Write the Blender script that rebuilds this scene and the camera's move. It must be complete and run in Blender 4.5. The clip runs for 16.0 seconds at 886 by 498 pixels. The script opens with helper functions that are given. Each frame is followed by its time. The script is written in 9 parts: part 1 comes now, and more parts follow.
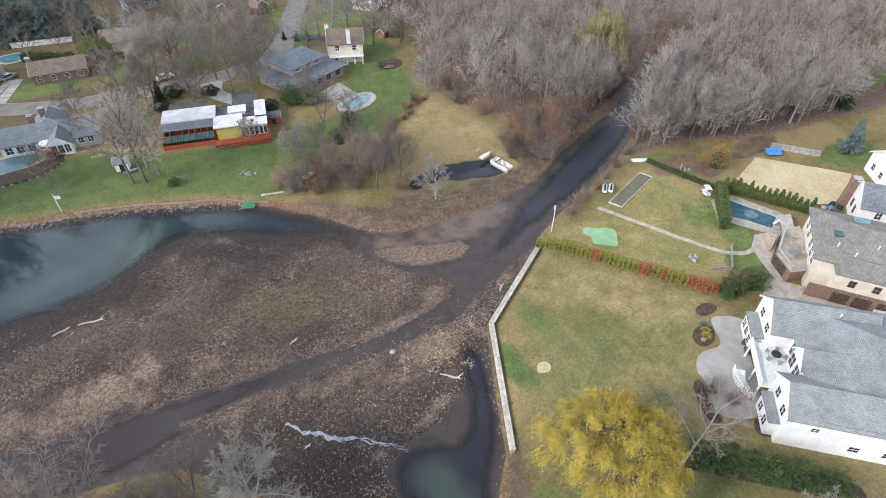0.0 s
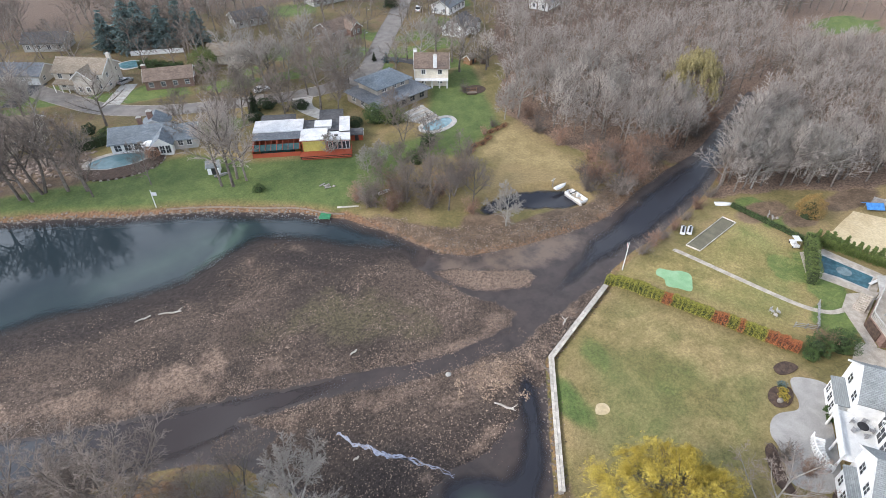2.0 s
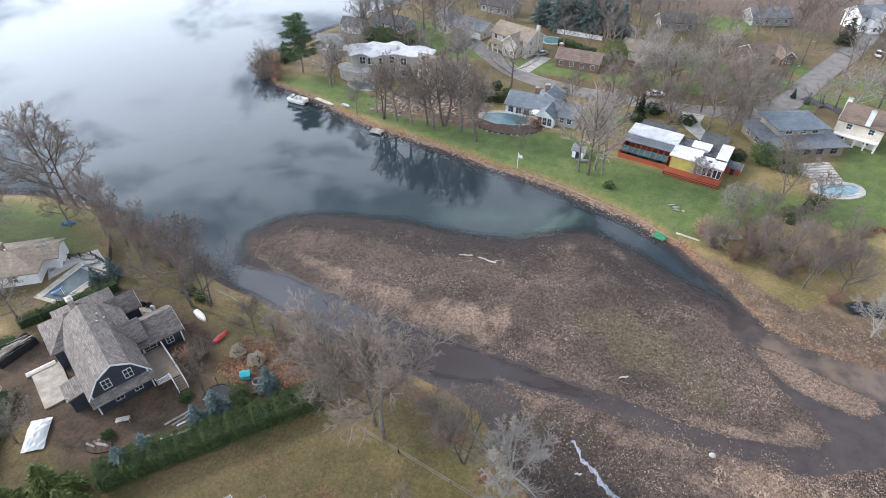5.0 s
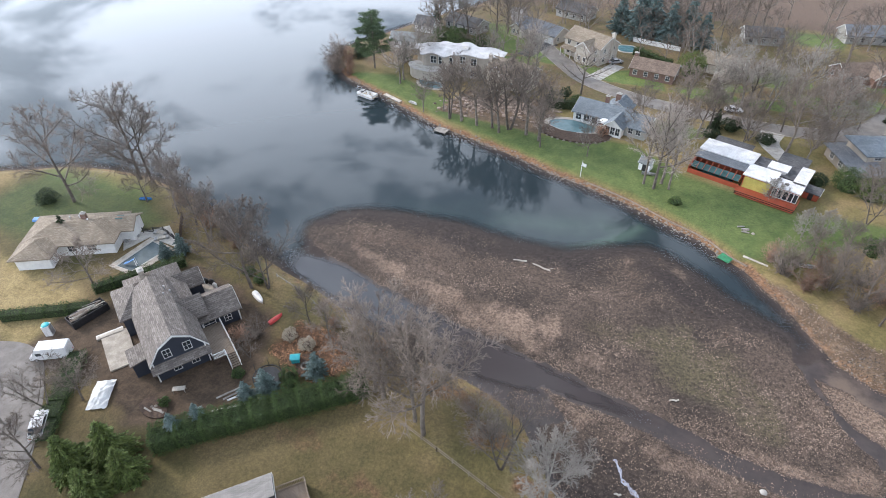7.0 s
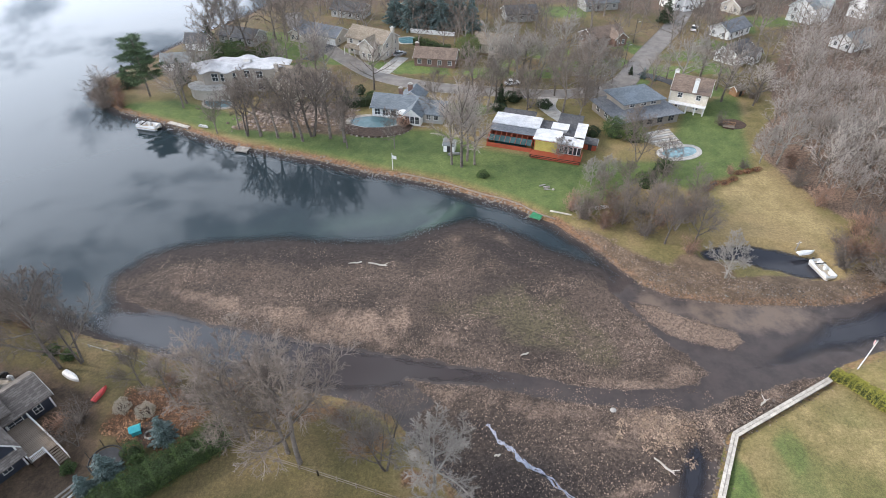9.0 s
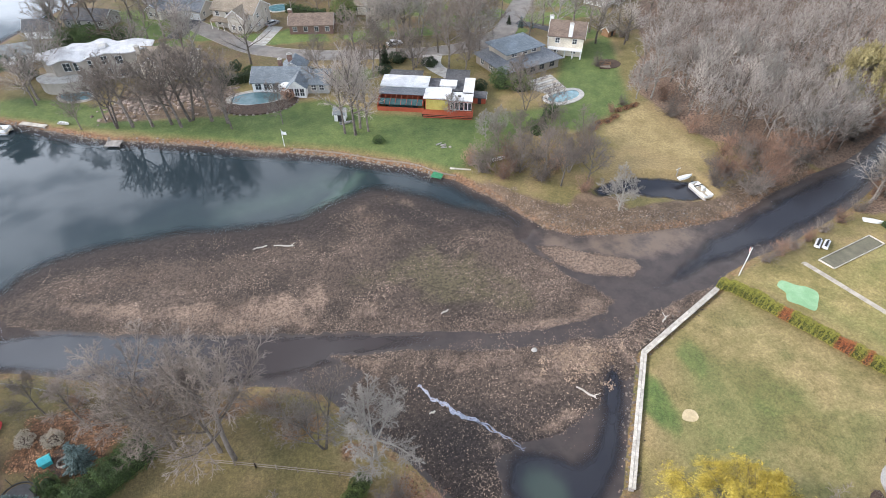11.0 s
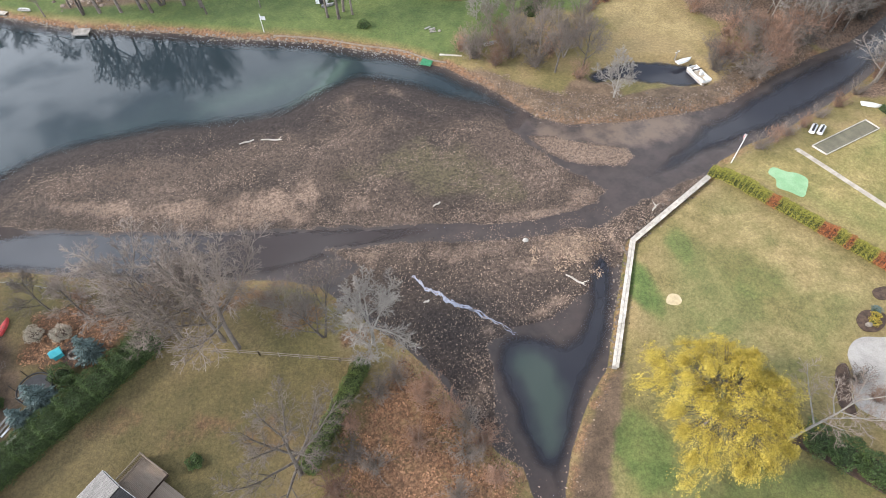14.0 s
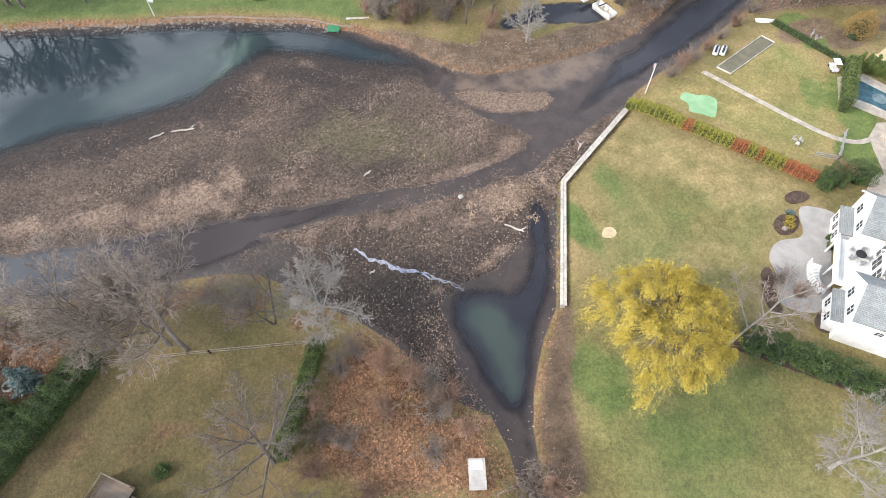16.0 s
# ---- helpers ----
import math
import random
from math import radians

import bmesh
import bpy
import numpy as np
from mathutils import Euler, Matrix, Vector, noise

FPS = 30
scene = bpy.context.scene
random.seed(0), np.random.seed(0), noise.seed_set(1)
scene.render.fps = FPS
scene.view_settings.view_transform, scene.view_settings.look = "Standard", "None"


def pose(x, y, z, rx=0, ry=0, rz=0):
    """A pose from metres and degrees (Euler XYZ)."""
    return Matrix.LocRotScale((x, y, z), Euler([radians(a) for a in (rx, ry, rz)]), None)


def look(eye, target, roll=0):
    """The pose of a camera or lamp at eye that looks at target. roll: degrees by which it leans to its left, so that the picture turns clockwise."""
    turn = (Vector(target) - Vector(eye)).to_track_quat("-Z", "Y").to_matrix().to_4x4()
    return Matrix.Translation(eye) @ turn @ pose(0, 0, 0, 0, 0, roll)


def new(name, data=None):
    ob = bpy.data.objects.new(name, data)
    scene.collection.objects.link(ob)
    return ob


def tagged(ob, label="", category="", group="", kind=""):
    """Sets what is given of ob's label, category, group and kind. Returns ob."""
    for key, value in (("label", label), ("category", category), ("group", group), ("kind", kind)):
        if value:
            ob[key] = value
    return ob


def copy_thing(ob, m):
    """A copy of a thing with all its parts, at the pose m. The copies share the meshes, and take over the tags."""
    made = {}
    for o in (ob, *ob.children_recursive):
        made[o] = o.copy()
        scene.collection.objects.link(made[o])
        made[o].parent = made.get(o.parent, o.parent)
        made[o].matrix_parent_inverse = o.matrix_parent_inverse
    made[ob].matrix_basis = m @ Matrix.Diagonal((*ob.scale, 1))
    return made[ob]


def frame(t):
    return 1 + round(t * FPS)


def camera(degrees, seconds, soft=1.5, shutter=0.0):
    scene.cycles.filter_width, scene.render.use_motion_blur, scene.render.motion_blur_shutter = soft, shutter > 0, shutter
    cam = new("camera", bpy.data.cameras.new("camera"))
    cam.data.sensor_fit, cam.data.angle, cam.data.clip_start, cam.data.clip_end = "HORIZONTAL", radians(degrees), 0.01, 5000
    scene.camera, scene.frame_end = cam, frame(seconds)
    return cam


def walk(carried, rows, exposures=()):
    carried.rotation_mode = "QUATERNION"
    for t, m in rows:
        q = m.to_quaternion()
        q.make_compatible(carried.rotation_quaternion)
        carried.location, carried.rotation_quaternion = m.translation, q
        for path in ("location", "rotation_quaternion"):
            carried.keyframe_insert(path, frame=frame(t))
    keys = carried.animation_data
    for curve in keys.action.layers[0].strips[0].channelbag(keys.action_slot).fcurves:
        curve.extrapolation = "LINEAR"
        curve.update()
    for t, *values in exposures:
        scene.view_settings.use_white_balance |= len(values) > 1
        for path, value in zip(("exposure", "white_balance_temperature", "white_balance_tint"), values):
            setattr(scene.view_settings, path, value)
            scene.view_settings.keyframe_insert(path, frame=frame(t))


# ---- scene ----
# ---------------------------------------------------------------- camera
EYE = (0.0, 0.0, 70.0)
# seconds, turn, pitch, lean: a hovering camera that only turns
TURNS = [
    (0.0, -34.67, -41.76, 0.5), (0.25, -34.45, -40.4, 0.5), (0.5, -34.29, -39.27, 0.5), (1.0, -33.99, -39.29, 0.44),
    (1.5, -33.19, -39.33, 0.33), (2.0, -25.8, -39.35, 0.14), (2.5, -11.5, -39.42, 0.1), (3.0, 0.79, -39.42, 0.09),
    (3.5, 3.62, -39.4, 0.1), (4.0, 4.33, -39.4, 0.05), (4.5, 7.84, -39.37, 0.0), (5.0, 14.48, -39.36, -0.05),
    (5.2, 16.27, -39.34, -0.05), (5.6, 19.0, -39.32, 0.0), (6.0, 20.8, -39.3, 0.05), (6.5, 21.8, -39.27, 0.12),
    (7.0, 21.6, -39.25, 0.2), (7.3, 20.69, -39.23, 0.23), (7.5, 19.47, -39.21, 0.27), (8.0, 14.87, -39.17, 0.3),
    (8.5, 7.56, -39.13, 0.3), (9.0, 0.0, -39.09, 0.19), (9.2, -2.47, -39.09, 0.17), (9.6, -6.6, -39.1, 0.1),
    (10.0, -9.7, -39.3, 0.0), (10.5, -11.6, -40.2, -0.1), (11.0, -12.1, -42.6, -0.15), (11.3, -12.3, -45.18, -0.18),
    (11.5, -12.48, -47.09, -0.19), (12.0, -12.91, -47.71, -0.2), (12.5, -13.13, -49.79, -0.23), (13.0, -13.14, -52.79, -0.3),
    (13.5, -13.16, -53.41, -0.29), (14.0, -13.26, -53.42, -0.25), (14.5, -13.31, -55.49, -0.28), (15.0, -13.37, -57.06, -0.32),
    (15.5, -16.82, -57.1, -0.28), (16.0, -23.77, -57.11, -0.29)]
cam = camera(75.94, 16.0, soft=0.65)
walk(cam, [(t, pose(*EYE, 90 + p, 0, y) @ pose(0, 0, 0, 0, 0, r)) for t, y, p, r in TURNS],
     exposures=[(0.0, -0.33, 6650, 12), (1.5, -0.31, 6650, 12), (3.0, -0.16, 6550, 12), (4.5, -0.12, 6550, 12), (5.2, -0.13, 6550, 12), (7.5, -0.2, 6650, 12), (8.5, -0.24, 6700, 12),
                (9.2, -0.22, 6720, 12), (11.3, -0.05, 6750, 12), (12.5, 0.01, 6850, 12), (15.0, 0.06, 7000, 12), (16.0, 0.08, 7000, 12)])

# ---------------------------------------------------------------- sky and sun
SUN_AZ, SUN_EL = 84.0, 32.0          # degrees: towards the left of +y, above the horizon
sun = new("sun", bpy.data.lights.new("sun", "SUN"))
sun.data.energy, sun.data.angle, sun.data.color = 3.3, radians(5.0), (1.0, 0.915, 0.83)
_a, _e = radians(SUN_AZ), radians(SUN_EL)
SUN_DIR = Vector((-math.sin(_a) * math.cos(_e), math.cos(_a) * math.cos(_e), math.sin(_e)))
sun.matrix_world = look(SUN_DIR * 500, (0, 0, 0))
world = bpy.data.worlds.new("sky")
scene.world = world
world.use_nodes = True
wt = world.node_tree
wt.nodes.clear()


def wnode(kind, **values):
    n = wt.nodes.new(kind)
    for key, value in values.items():
        n.inputs[key].default_value = value
    return n


sky = wt.nodes.new("ShaderNodeTexSky")
sky.sky_type, sky.sun_disc = "NISHITA", False
sky.sun_elevation, sky.sun_rotation = _e, -_a
sky.air_density, sky.dust_density = 1.0, 2.0
coord = wt.nodes.new("ShaderNodeTexCoord")
spread = wnode("ShaderNodeMapping")
spread.inputs["Scale"].default_value = (1.0, 1.0, 2.0)
clouds = wnode("ShaderNodeTexNoise", Scale=4.9, Detail=8.0, Roughness=0.55, Distortion=0.2)
edge = wnode("ShaderNodeMapRange")
edge.inputs["From Min"].default_value, edge.inputs["From Max"].default_value = 0.38, 0.56
edge.inputs["To Min"].default_value = 0.27
edge.interpolation_type = "SMOOTHSTEP"
tone = wnode("ShaderNodeMix")
tone.data_type = "RGBA"
height = wt.nodes.new("ShaderNodeSeparateXYZ")
low = wnode("ShaderNodeMapRange")
low.inputs["From Min"].default_value, low.inputs["From Max"].default_value = 0.42, 0.95
haze = wnode("ShaderNodeMix")
haze.data_type = "RGBA"
haze.inputs[6].default_value, haze.inputs[7].default_value = (46.0, 46.5, 47.5, 1), (8.8, 10.5, 13.2, 1)
wt.links.new(coord.outputs["Generated"], spread.inputs["Vector"])
wt.links.new(coord.outputs["Generated"], height.inputs[0])
wt.links.new(height.outputs["Z"], low.inputs["Value"])
wt.links.new(low.outputs[0], haze.inputs[0])
# the cloud is brightest round the veiled sun and dims away from it
toward = wt.nodes.new("ShaderNodeVectorMath")
toward.operation = "DOT_PRODUCT"
toward.inputs[1].default_value = (-math.sin(_a), math.cos(_a), 0.0)
glow = wnode("ShaderNodeMapRange")
for key, value in (("From Min", -0.6), ("From Max", 0.9), ("To Min", 0.42), ("To Max", 1.0)):
    glow.inputs[key].default_value = value
dim = wnode("ShaderNodeMix")
dim.data_type, dim.blend_type = "RGBA", "MULTIPLY"
dim.inputs[0].default_value = 1.0
wt.links.new(coord.outputs["Generated"], toward.inputs[0])
wt.links.new(toward.outputs["Value"], glow.inputs["Value"])
dim.inputs[6].default_value = (60.0, 68.0, 80.0, 1)
wt.links.new(glow.outputs[0], dim.inputs[7])
wt.links.new(dim.outputs[2], haze.inputs[6])
wt.links.new(haze.outputs[2], tone.inputs[7])
wt.links.new(spread.outputs[0], clouds.inputs["Vector"])
wt.links.new(clouds.outputs["Fac"], edge.inputs["Value"])
wt.links.new(edge.outputs[0], tone.inputs[0])
gaps = wnode("ShaderNodeMix")
gaps.data_type, gaps.blend_type = "RGBA", "MULTIPLY"
gaps.inputs[0].default_value, gaps.inputs[7].default_value = 1.0, (1.35, 1.65, 1.9, 1)
wt.links.new(sky.outputs[0], gaps.inputs[6])
wt.links.new(gaps.outputs[2], tone.inputs[6])
background = wnode("ShaderNodeBackground", Strength=0.078)
wt.links.new(tone.outputs[2], background.inputs["Color"])
wt.links.new(background.outputs[0], wt.nodes.new("ShaderNodeOutputWorld").inputs[0])

# ---------------------------------------------------------------- materials
MATS = {}


def nodes_of(name):
    m = bpy.data.materials.new(name)
    m.use_nodes = True
    t = m.node_tree
    return m, t, t.nodes["Principled BSDF"]


def tex_noise(t, scale, detail=4.0, rough=0.6, vec=None, stretch=None):
    n = t.nodes.new("ShaderNodeTexNoise")
    n.inputs["Scale"].default_value, n.inputs["Detail"].default_value, n.inputs["Roughness"].default_value = scale, detail, rough
    c = t.nodes.new("ShaderNodeTexCoord")
    if stretch:
        mp = t.nodes.new("ShaderNodeMapping")
        mp.inputs["Scale"].default_value = stretch
        t.links.new(c.outputs["Object"], mp.inputs["Vector"])
        t.links.new(mp.outputs[0], n.inputs["Vector"])
    else:
        t.links.new(c.outputs["Object"], n.inputs["Vector"])
    return n.outputs["Fac"]


def mapped(t, value, a, b, lo=0.0, hi=1.0):
    r = t.nodes.new("ShaderNodeMapRange")
    r.interpolation_type = "SMOOTHSTEP"
    for key, v in zip(("From Min", "From Max", "To Min", "To Max"), (a, b, lo, hi)):
        r.inputs[key].default_value = v
    t.links.new(value, r.inputs["Value"])
    return r.outputs[0]


def mixed(t, fac, a, b, blend="MIX"):
    m = t.nodes.new("ShaderNodeMix")
    m.data_type, m.blend_type = "RGBA", blend
    for socket, v in ((0, fac), (6, a), (7, b)):
        if isinstance(v, (int, float)):
            m.inputs[socket].default_value = v
        elif isinstance(v, tuple):
            m.inputs[socket].default_value = (*v, 1)
        else:
            t.links.new(v, m.inputs[socket])
    return m.outputs[2]


def sums(t, op, a, b):
    m = t.nodes.new("ShaderNodeMath")
    m.operation = op
    for i, v in enumerate((a, b)):
        if isinstance(v, (int, float)):
            m.inputs[i].default_value = v
        else:
            t.links.new(v, m.inputs[i])
    return m.outputs[0]


def bumped(t, bsdf, height, strength, distance):
    b = t.nodes.new("ShaderNodeBump")
    b.inputs["Strength"].default_value, b.inputs["Distance"].default_value = strength, distance
    t.links.new(height, b.inputs["Height"])
    t.links.new(b.outputs[0], bsdf.inputs["Normal"])


def surface(name, dark, light, scale=1.0, rough=0.8, bump=0.3, depth=0.02, fine=12.0, metal=0.0, stain=None, stain_at=(0.55, 0.75),
            random_by="", spread_by=0.35, stretch=None):
    """A weathered surface: two tones in broad patches, fine grain, optional stains, optional change from piece to piece."""
    if name in MATS:
        return MATS[name]
    m, t, p = nodes_of(name)
    big = tex_noise(t, scale, 4, 0.6, stretch=stretch)
    grain = tex_noise(t, scale * fine, 3, 0.7, stretch=stretch)
    col = mixed(t, mapped(t, big, 0.3, 0.7), dark, light)
    col = mixed(t, 0.35, col, mixed(t, mapped(t, grain, 0.3, 0.7), (0.25, 0.25, 0.25), (1, 1, 1)), "MULTIPLY")
    if stain:
        col = mixed(t, mapped(t, tex_noise(t, scale * 0.6, 6, 0.65), *stain_at), col, stain)
    if random_by:
        if random_by == "object":
            r = t.nodes.new("ShaderNodeObjectInfo").outputs["Random"]
        else:
            r = t.nodes.new("ShaderNodeNewGeometry").outputs["Random Per Island"]
        v = mapped(t, r, 0.0, 1.0, 1.0 - spread_by, 1.0 + spread_by)
        h = t.nodes.new("ShaderNodeHueSaturation")
        t.links.new(v, h.inputs["Value"])
        t.links.new(col, h.inputs["Color"])
        col = h.outputs[0]
    t.links.new(col, p.inputs["Base Color"])
    p.inputs["Metallic"].default_value = metal
    t.links.new(mapped(t, grain, 0.2, 0.8, max(0.02, rough - 0.08), min(1, rough + 0.08)), p.inputs["Roughness"])
    if bump:
        bumped(t, p, grain, bump, depth)
    MATS[name] = m
    return m


def shingles(name, dark, light, pitch=0.22):
    """Roof shingles: courses with broken joints, tone shifting from shingle to shingle."""
    if name in MATS:
        return MATS[name]
    m, t, p = nodes_of(name)
    uv = t.nodes.new("ShaderNodeUVMap")
    b = t.nodes.new("ShaderNodeTexBrick")
    b.inputs["Scale"].default_value = 1.0
    b.inputs["Brick Width"].default_value, b.inputs["Row Height"].default_value = pitch * 2.2, pitch
    b.inputs["Mortar Size"].default_value = 0.022
    b.inputs["Mortar Smooth"].default_value = 0.3
    b.inputs["Color1"].default_value, b.inputs["Color2"].default_value = (*dark, 1), (*light, 1)
    b.inputs["Mortar"].default_value = (*[c * 0.65 for c in dark], 1)
    t.links.new(uv.outputs[0], b.inputs["Vector"])
    big = tex_noise(t, 0.45, 5, 0.65)
    col = mixed(t, 0.6, b.outputs["Color"], mixed(t, mapped(t, big, 0.3, 0.7), (0.55, 0.55, 0.55), (1, 1, 1)), "MULTIPLY")
    col = mixed(t, 0.3, col, mixed(t, tex_noise(t, 14, 2), (0.4, 0.4, 0.4), (1, 1, 1)), "MULTIPLY")
    t.links.new(col, p.inputs["Base Color"])
    p.inputs["Roughness"].default_value = 0.85
    bumped(t, p, b.outputs["Fac"], -0.5, 0.03)
    MATS[name] = m
    return m


def siding(name, color, course=0.16):
    """Lapped boards: shadow lines of real depth by relief, faint weathering."""
    if name in MATS:
        return MATS[name]
    m, t, p = nodes_of(name)
    w = t.nodes.new("ShaderNodeTexWave")
    w.wave_type, w.bands_direction, w.wave_profile = "BANDS", "Z", "SAW"
    w.inputs["Scale"].default_value = 0.05 / course * 6.2
    w.inputs["Distortion"].default_value = 0.0
    c = t.nodes.new("ShaderNodeTexCoord")
    t.links.new(c.outputs["Object"], w.inputs["Vector"])
    col = mixed(t, mapped(t, tex_noise(t, 0.7, 6, 0.65), 0.35, 0.75), color, tuple(v * 0.8 for v in color))
    col = mixed(t, 0.25, col, mixed(t, tex_noise(t, 6, 4, 0.7), (0.6, 0.58, 0.55), (1, 1, 1)), "MULTIPLY")
    t.links.new(col, p.inputs["Base Color"])
    p.inputs["Roughness"].default_value = 0.6
    bumped(t, p, w.outputs["Fac"], 0.4, 0.02)
    MATS[name] = m
    return m


def glassy(name, color, rough=0.06):
    if name in MATS:
        return MATS[name]
    m, t, p = nodes_of(name)
    col = mixed(t, mapped(t, tex_noise(t, 0.8, 3), 0.35, 0.7), color, tuple(v * 1.7 for v in color))
    t.links.new(col, p.inputs["Base Color"])
    p.inputs["Roughness"].default_value = rough
    p.inputs["IOR"].default_value = 1.45
    MATS[name] = m
    return m


BARK = surface("bark_grey", (0.115, 0.095, 0.08), (0.24, 0.205, 0.175), 1.5, 0.9, 0.5, 0.03, random_by="object", spread_by=0.3)
BARK_PALE = surface("bark_pale", (0.22, 0.20, 0.175), (0.40, 0.37, 0.325), 1.2, 0.85, 0.4, 0.03)
TWIG = surface("twig_brown", (0.145, 0.116, 0.097), (0.262, 0.216, 0.183), 0.6, 0.9, 0, random_by="object", spread_by=0.3)
WOOD_TWIG = surface("twig_woods", (0.262, 0.225, 0.197), (0.425, 0.372, 0.33), 0.3, 0.9, 0, random_by="object", spread_by=0.3)
TWIG_PALE = surface("twig_pale", (0.23, 0.205, 0.18), (0.36, 0.33, 0.295), 0.6, 0.9, 0)
TWIG_PINK = surface("twig_pinkish", (0.24, 0.185, 0.15), (0.36, 0.29, 0.245), 0.6, 0.9, 0)
TWIG_RED = surface("twig_russet", (0.22, 0.125, 0.085), (0.38, 0.235, 0.165), 0.7, 0.9, 0, random_by="object", spread_by=0.3)
WILLOW = surface("willow_leaf", (0.36, 0.27, 0.035), (0.56, 0.435, 0.075), 0.5, 0.7, 0, random_by="island", spread_by=0.4)
WILLOW_FAR = surface("willow_leaf_dull", (0.24, 0.20, 0.085), (0.36, 0.30, 0.14), 0.5, 0.7, 0, random_by="island", spread_by=0.3)
NEEDLE = surface("needle_green", (0.018, 0.035, 0.014), (0.05, 0.08, 0.03), 0.8, 0.7, 0, random_by="island", spread_by=0.5)
NEEDLE_PINE = surface("needle_pine", (0.04, 0.08, 0.034), (0.10, 0.155, 0.065), 0.8, 0.7, 0, random_by="island", spread_by=0.5)
ROOF_PALE = surface("roof_membrane_grey", (0.40, 0.40, 0.41), (0.56, 0.56, 0.57), 0.5, 0.6, 0.2, 0.01, stain=(0.30, 0.28, 0.26))
NEEDLE_BLUE = surface("needle_blue", (0.075, 0.12, 0.11), (0.18, 0.245, 0.235), 0.8, 0.7, 0, random_by="island", spread_by=0.45)
HEDGE = surface("hedge_green", (0.035, 0.072, 0.016), (0.085, 0.135, 0.034), 0.6, 0.7, 0, random_by="island", spread_by=0.35)
HEDGE_MID = surface("hedge_mid_green", (0.075, 0.115, 0.024), (0.155, 0.195, 0.05), 0.6, 0.7, 0, random_by="island", spread_by=0.4)
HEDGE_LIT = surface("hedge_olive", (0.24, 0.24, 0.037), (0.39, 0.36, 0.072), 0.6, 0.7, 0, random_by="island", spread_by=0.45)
HEDGE_RED = surface("hedge_russet", (0.34, 0.10, 0.04), (0.50, 0.19, 0.07), 0.6, 0.7, 0, random_by="island", spread_by=0.45)
ORANGE_LEAF = surface("oak_leaf_orange", (0.22, 0.13, 0.04), (0.34, 0.22, 0.07), 0.6, 0.7, 0, random_by="island", spread_by=0.4)
LEAF_DRY = surface("dry_leaf", (0.19, 0.09, 0.045), (0.37, 0.195, 0.105), 0.3, 0.8, 0, random_by="island", spread_by=0.5)
MUD_BITS = surface("mud_debris", (0.098, 0.070, 0.053), (0.285, 0.207, 0.156), 0.12, 0.8, 0, random_by="island", spread_by=0.6)
WHITE_PAINT = surface("white_paint", (0.68, 0.68, 0.67), (0.82, 0.82, 0.80), 0.8, 0.5, 0.1, 0.005)
WHITE_SIDING = siding("white_siding", (0.80, 0.80, 0.79))
CREAM = surface("cream_stucco", (0.62, 0.55, 0.44), (0.74, 0.68, 0.57), 0.6, 0.8, 0.2, 0.01)
NAVY = siding("navy_siding", (0.035, 0.042, 0.06))
BEIGE = siding("beige_siding", (0.50, 0.46, 0.40))
GREY_SIDING = siding("grey_siding", (0.36, 0.36, 0.34))
TAUPE = siding("taupe_siding", (0.26, 0.23, 0.20))
RED_WOOD = siding("red_wood", (0.36, 0.075, 0.035))
BRICK = surface("brick_wall", (0.17, 0.10, 0.08), (0.28, 0.18, 0.145), 3.0, 0.85, 0.4, 0.02)
ROOF_GREY = shingles("shingle_grey", (0.25, 0.268, 0.268), (0.325, 0.342, 0.34))
ROOF_DARK = shingles("shingle_charcoal", (0.085, 0.085, 0.09), (0.15, 0.15, 0.155))
ROOF_SLATE = shingles("shingle_slate", (0.17, 0.18, 0.20), (0.26, 0.28, 0.30))
ROOF_BLUE = shingles("shingle_blue_grey", (0.16, 0.19, 0.22), (0.24, 0.28, 0.31))
ROOF_BLACK = shingles("shingle_black", (0.028, 0.026, 0.028), (0.05, 0.047, 0.048))
# tone of the south house's sunlit slope, the light put into the colour
ROOF_SUNLIT = shingles("shingle_bleached", (0.21, 0.20, 0.19), (0.30, 0.285, 0.27))
ROOF_BEIGE = shingles("shingle_beige_grey", (0.215, 0.20, 0.18), (0.31, 0.29, 0.26))
ROOF_BROWN = shingles("shingle_brown", (0.17, 0.12, 0.09), (0.27, 0.20, 0.16))
ROOF_TAN = shingles("shingle_tan", (0.24, 0.19, 0.14), (0.36, 0.30, 0.23))
ROOF_CEDAR = shingles("shake_weathered", (0.145, 0.122, 0.108), (0.265, 0.235, 0.212), 0.3)
ROOF_FLAT = surface("roof_membrane_white", (0.62, 0.62, 0.63), (0.82, 0.82, 0.82), 0.5, 0.6, 0.2, 0.01, stain=(0.30, 0.28, 0.26))
ROOF_TAR = surface("roof_membrane_dark", (0.06, 0.06, 0.065), (0.14, 0.14, 0.15), 0.7, 0.8, 0.2, 0.01, stain=(0.30, 0.29, 0.28))
GLASS = glassy("window_glass", (0.03, 0.035, 0.04))
GLASS_TEAL = glassy("window_glass_green", (0.03, 0.07, 0.07))
DECK_WOOD = surface("deck_wood", (0.20, 0.15, 0.115), (0.32, 0.26, 0.20), 1.2, 0.75, 0.3, 0.01, stretch=(1, 6, 1))
GREY_WOOD = surface("grey_wood", (0.24, 0.22, 0.20), (0.42, 0.39, 0.35), 1.4, 0.85, 0.4, 0.02, random_by="object", spread_by=0.15)
PALE_WOOD = surface("bleached_wood", (0.42, 0.38, 0.32), (0.62, 0.57, 0.50), 1.4, 0.85, 0.4, 0.02, random_by="object", spread_by=0.15)
CONCRETE = surface("concrete", (0.38, 0.36, 0.33), (0.54, 0.52, 0.48), 0.8, 0.85, 0.3, 0.01, stain=(0.24, 0.22, 0.20))
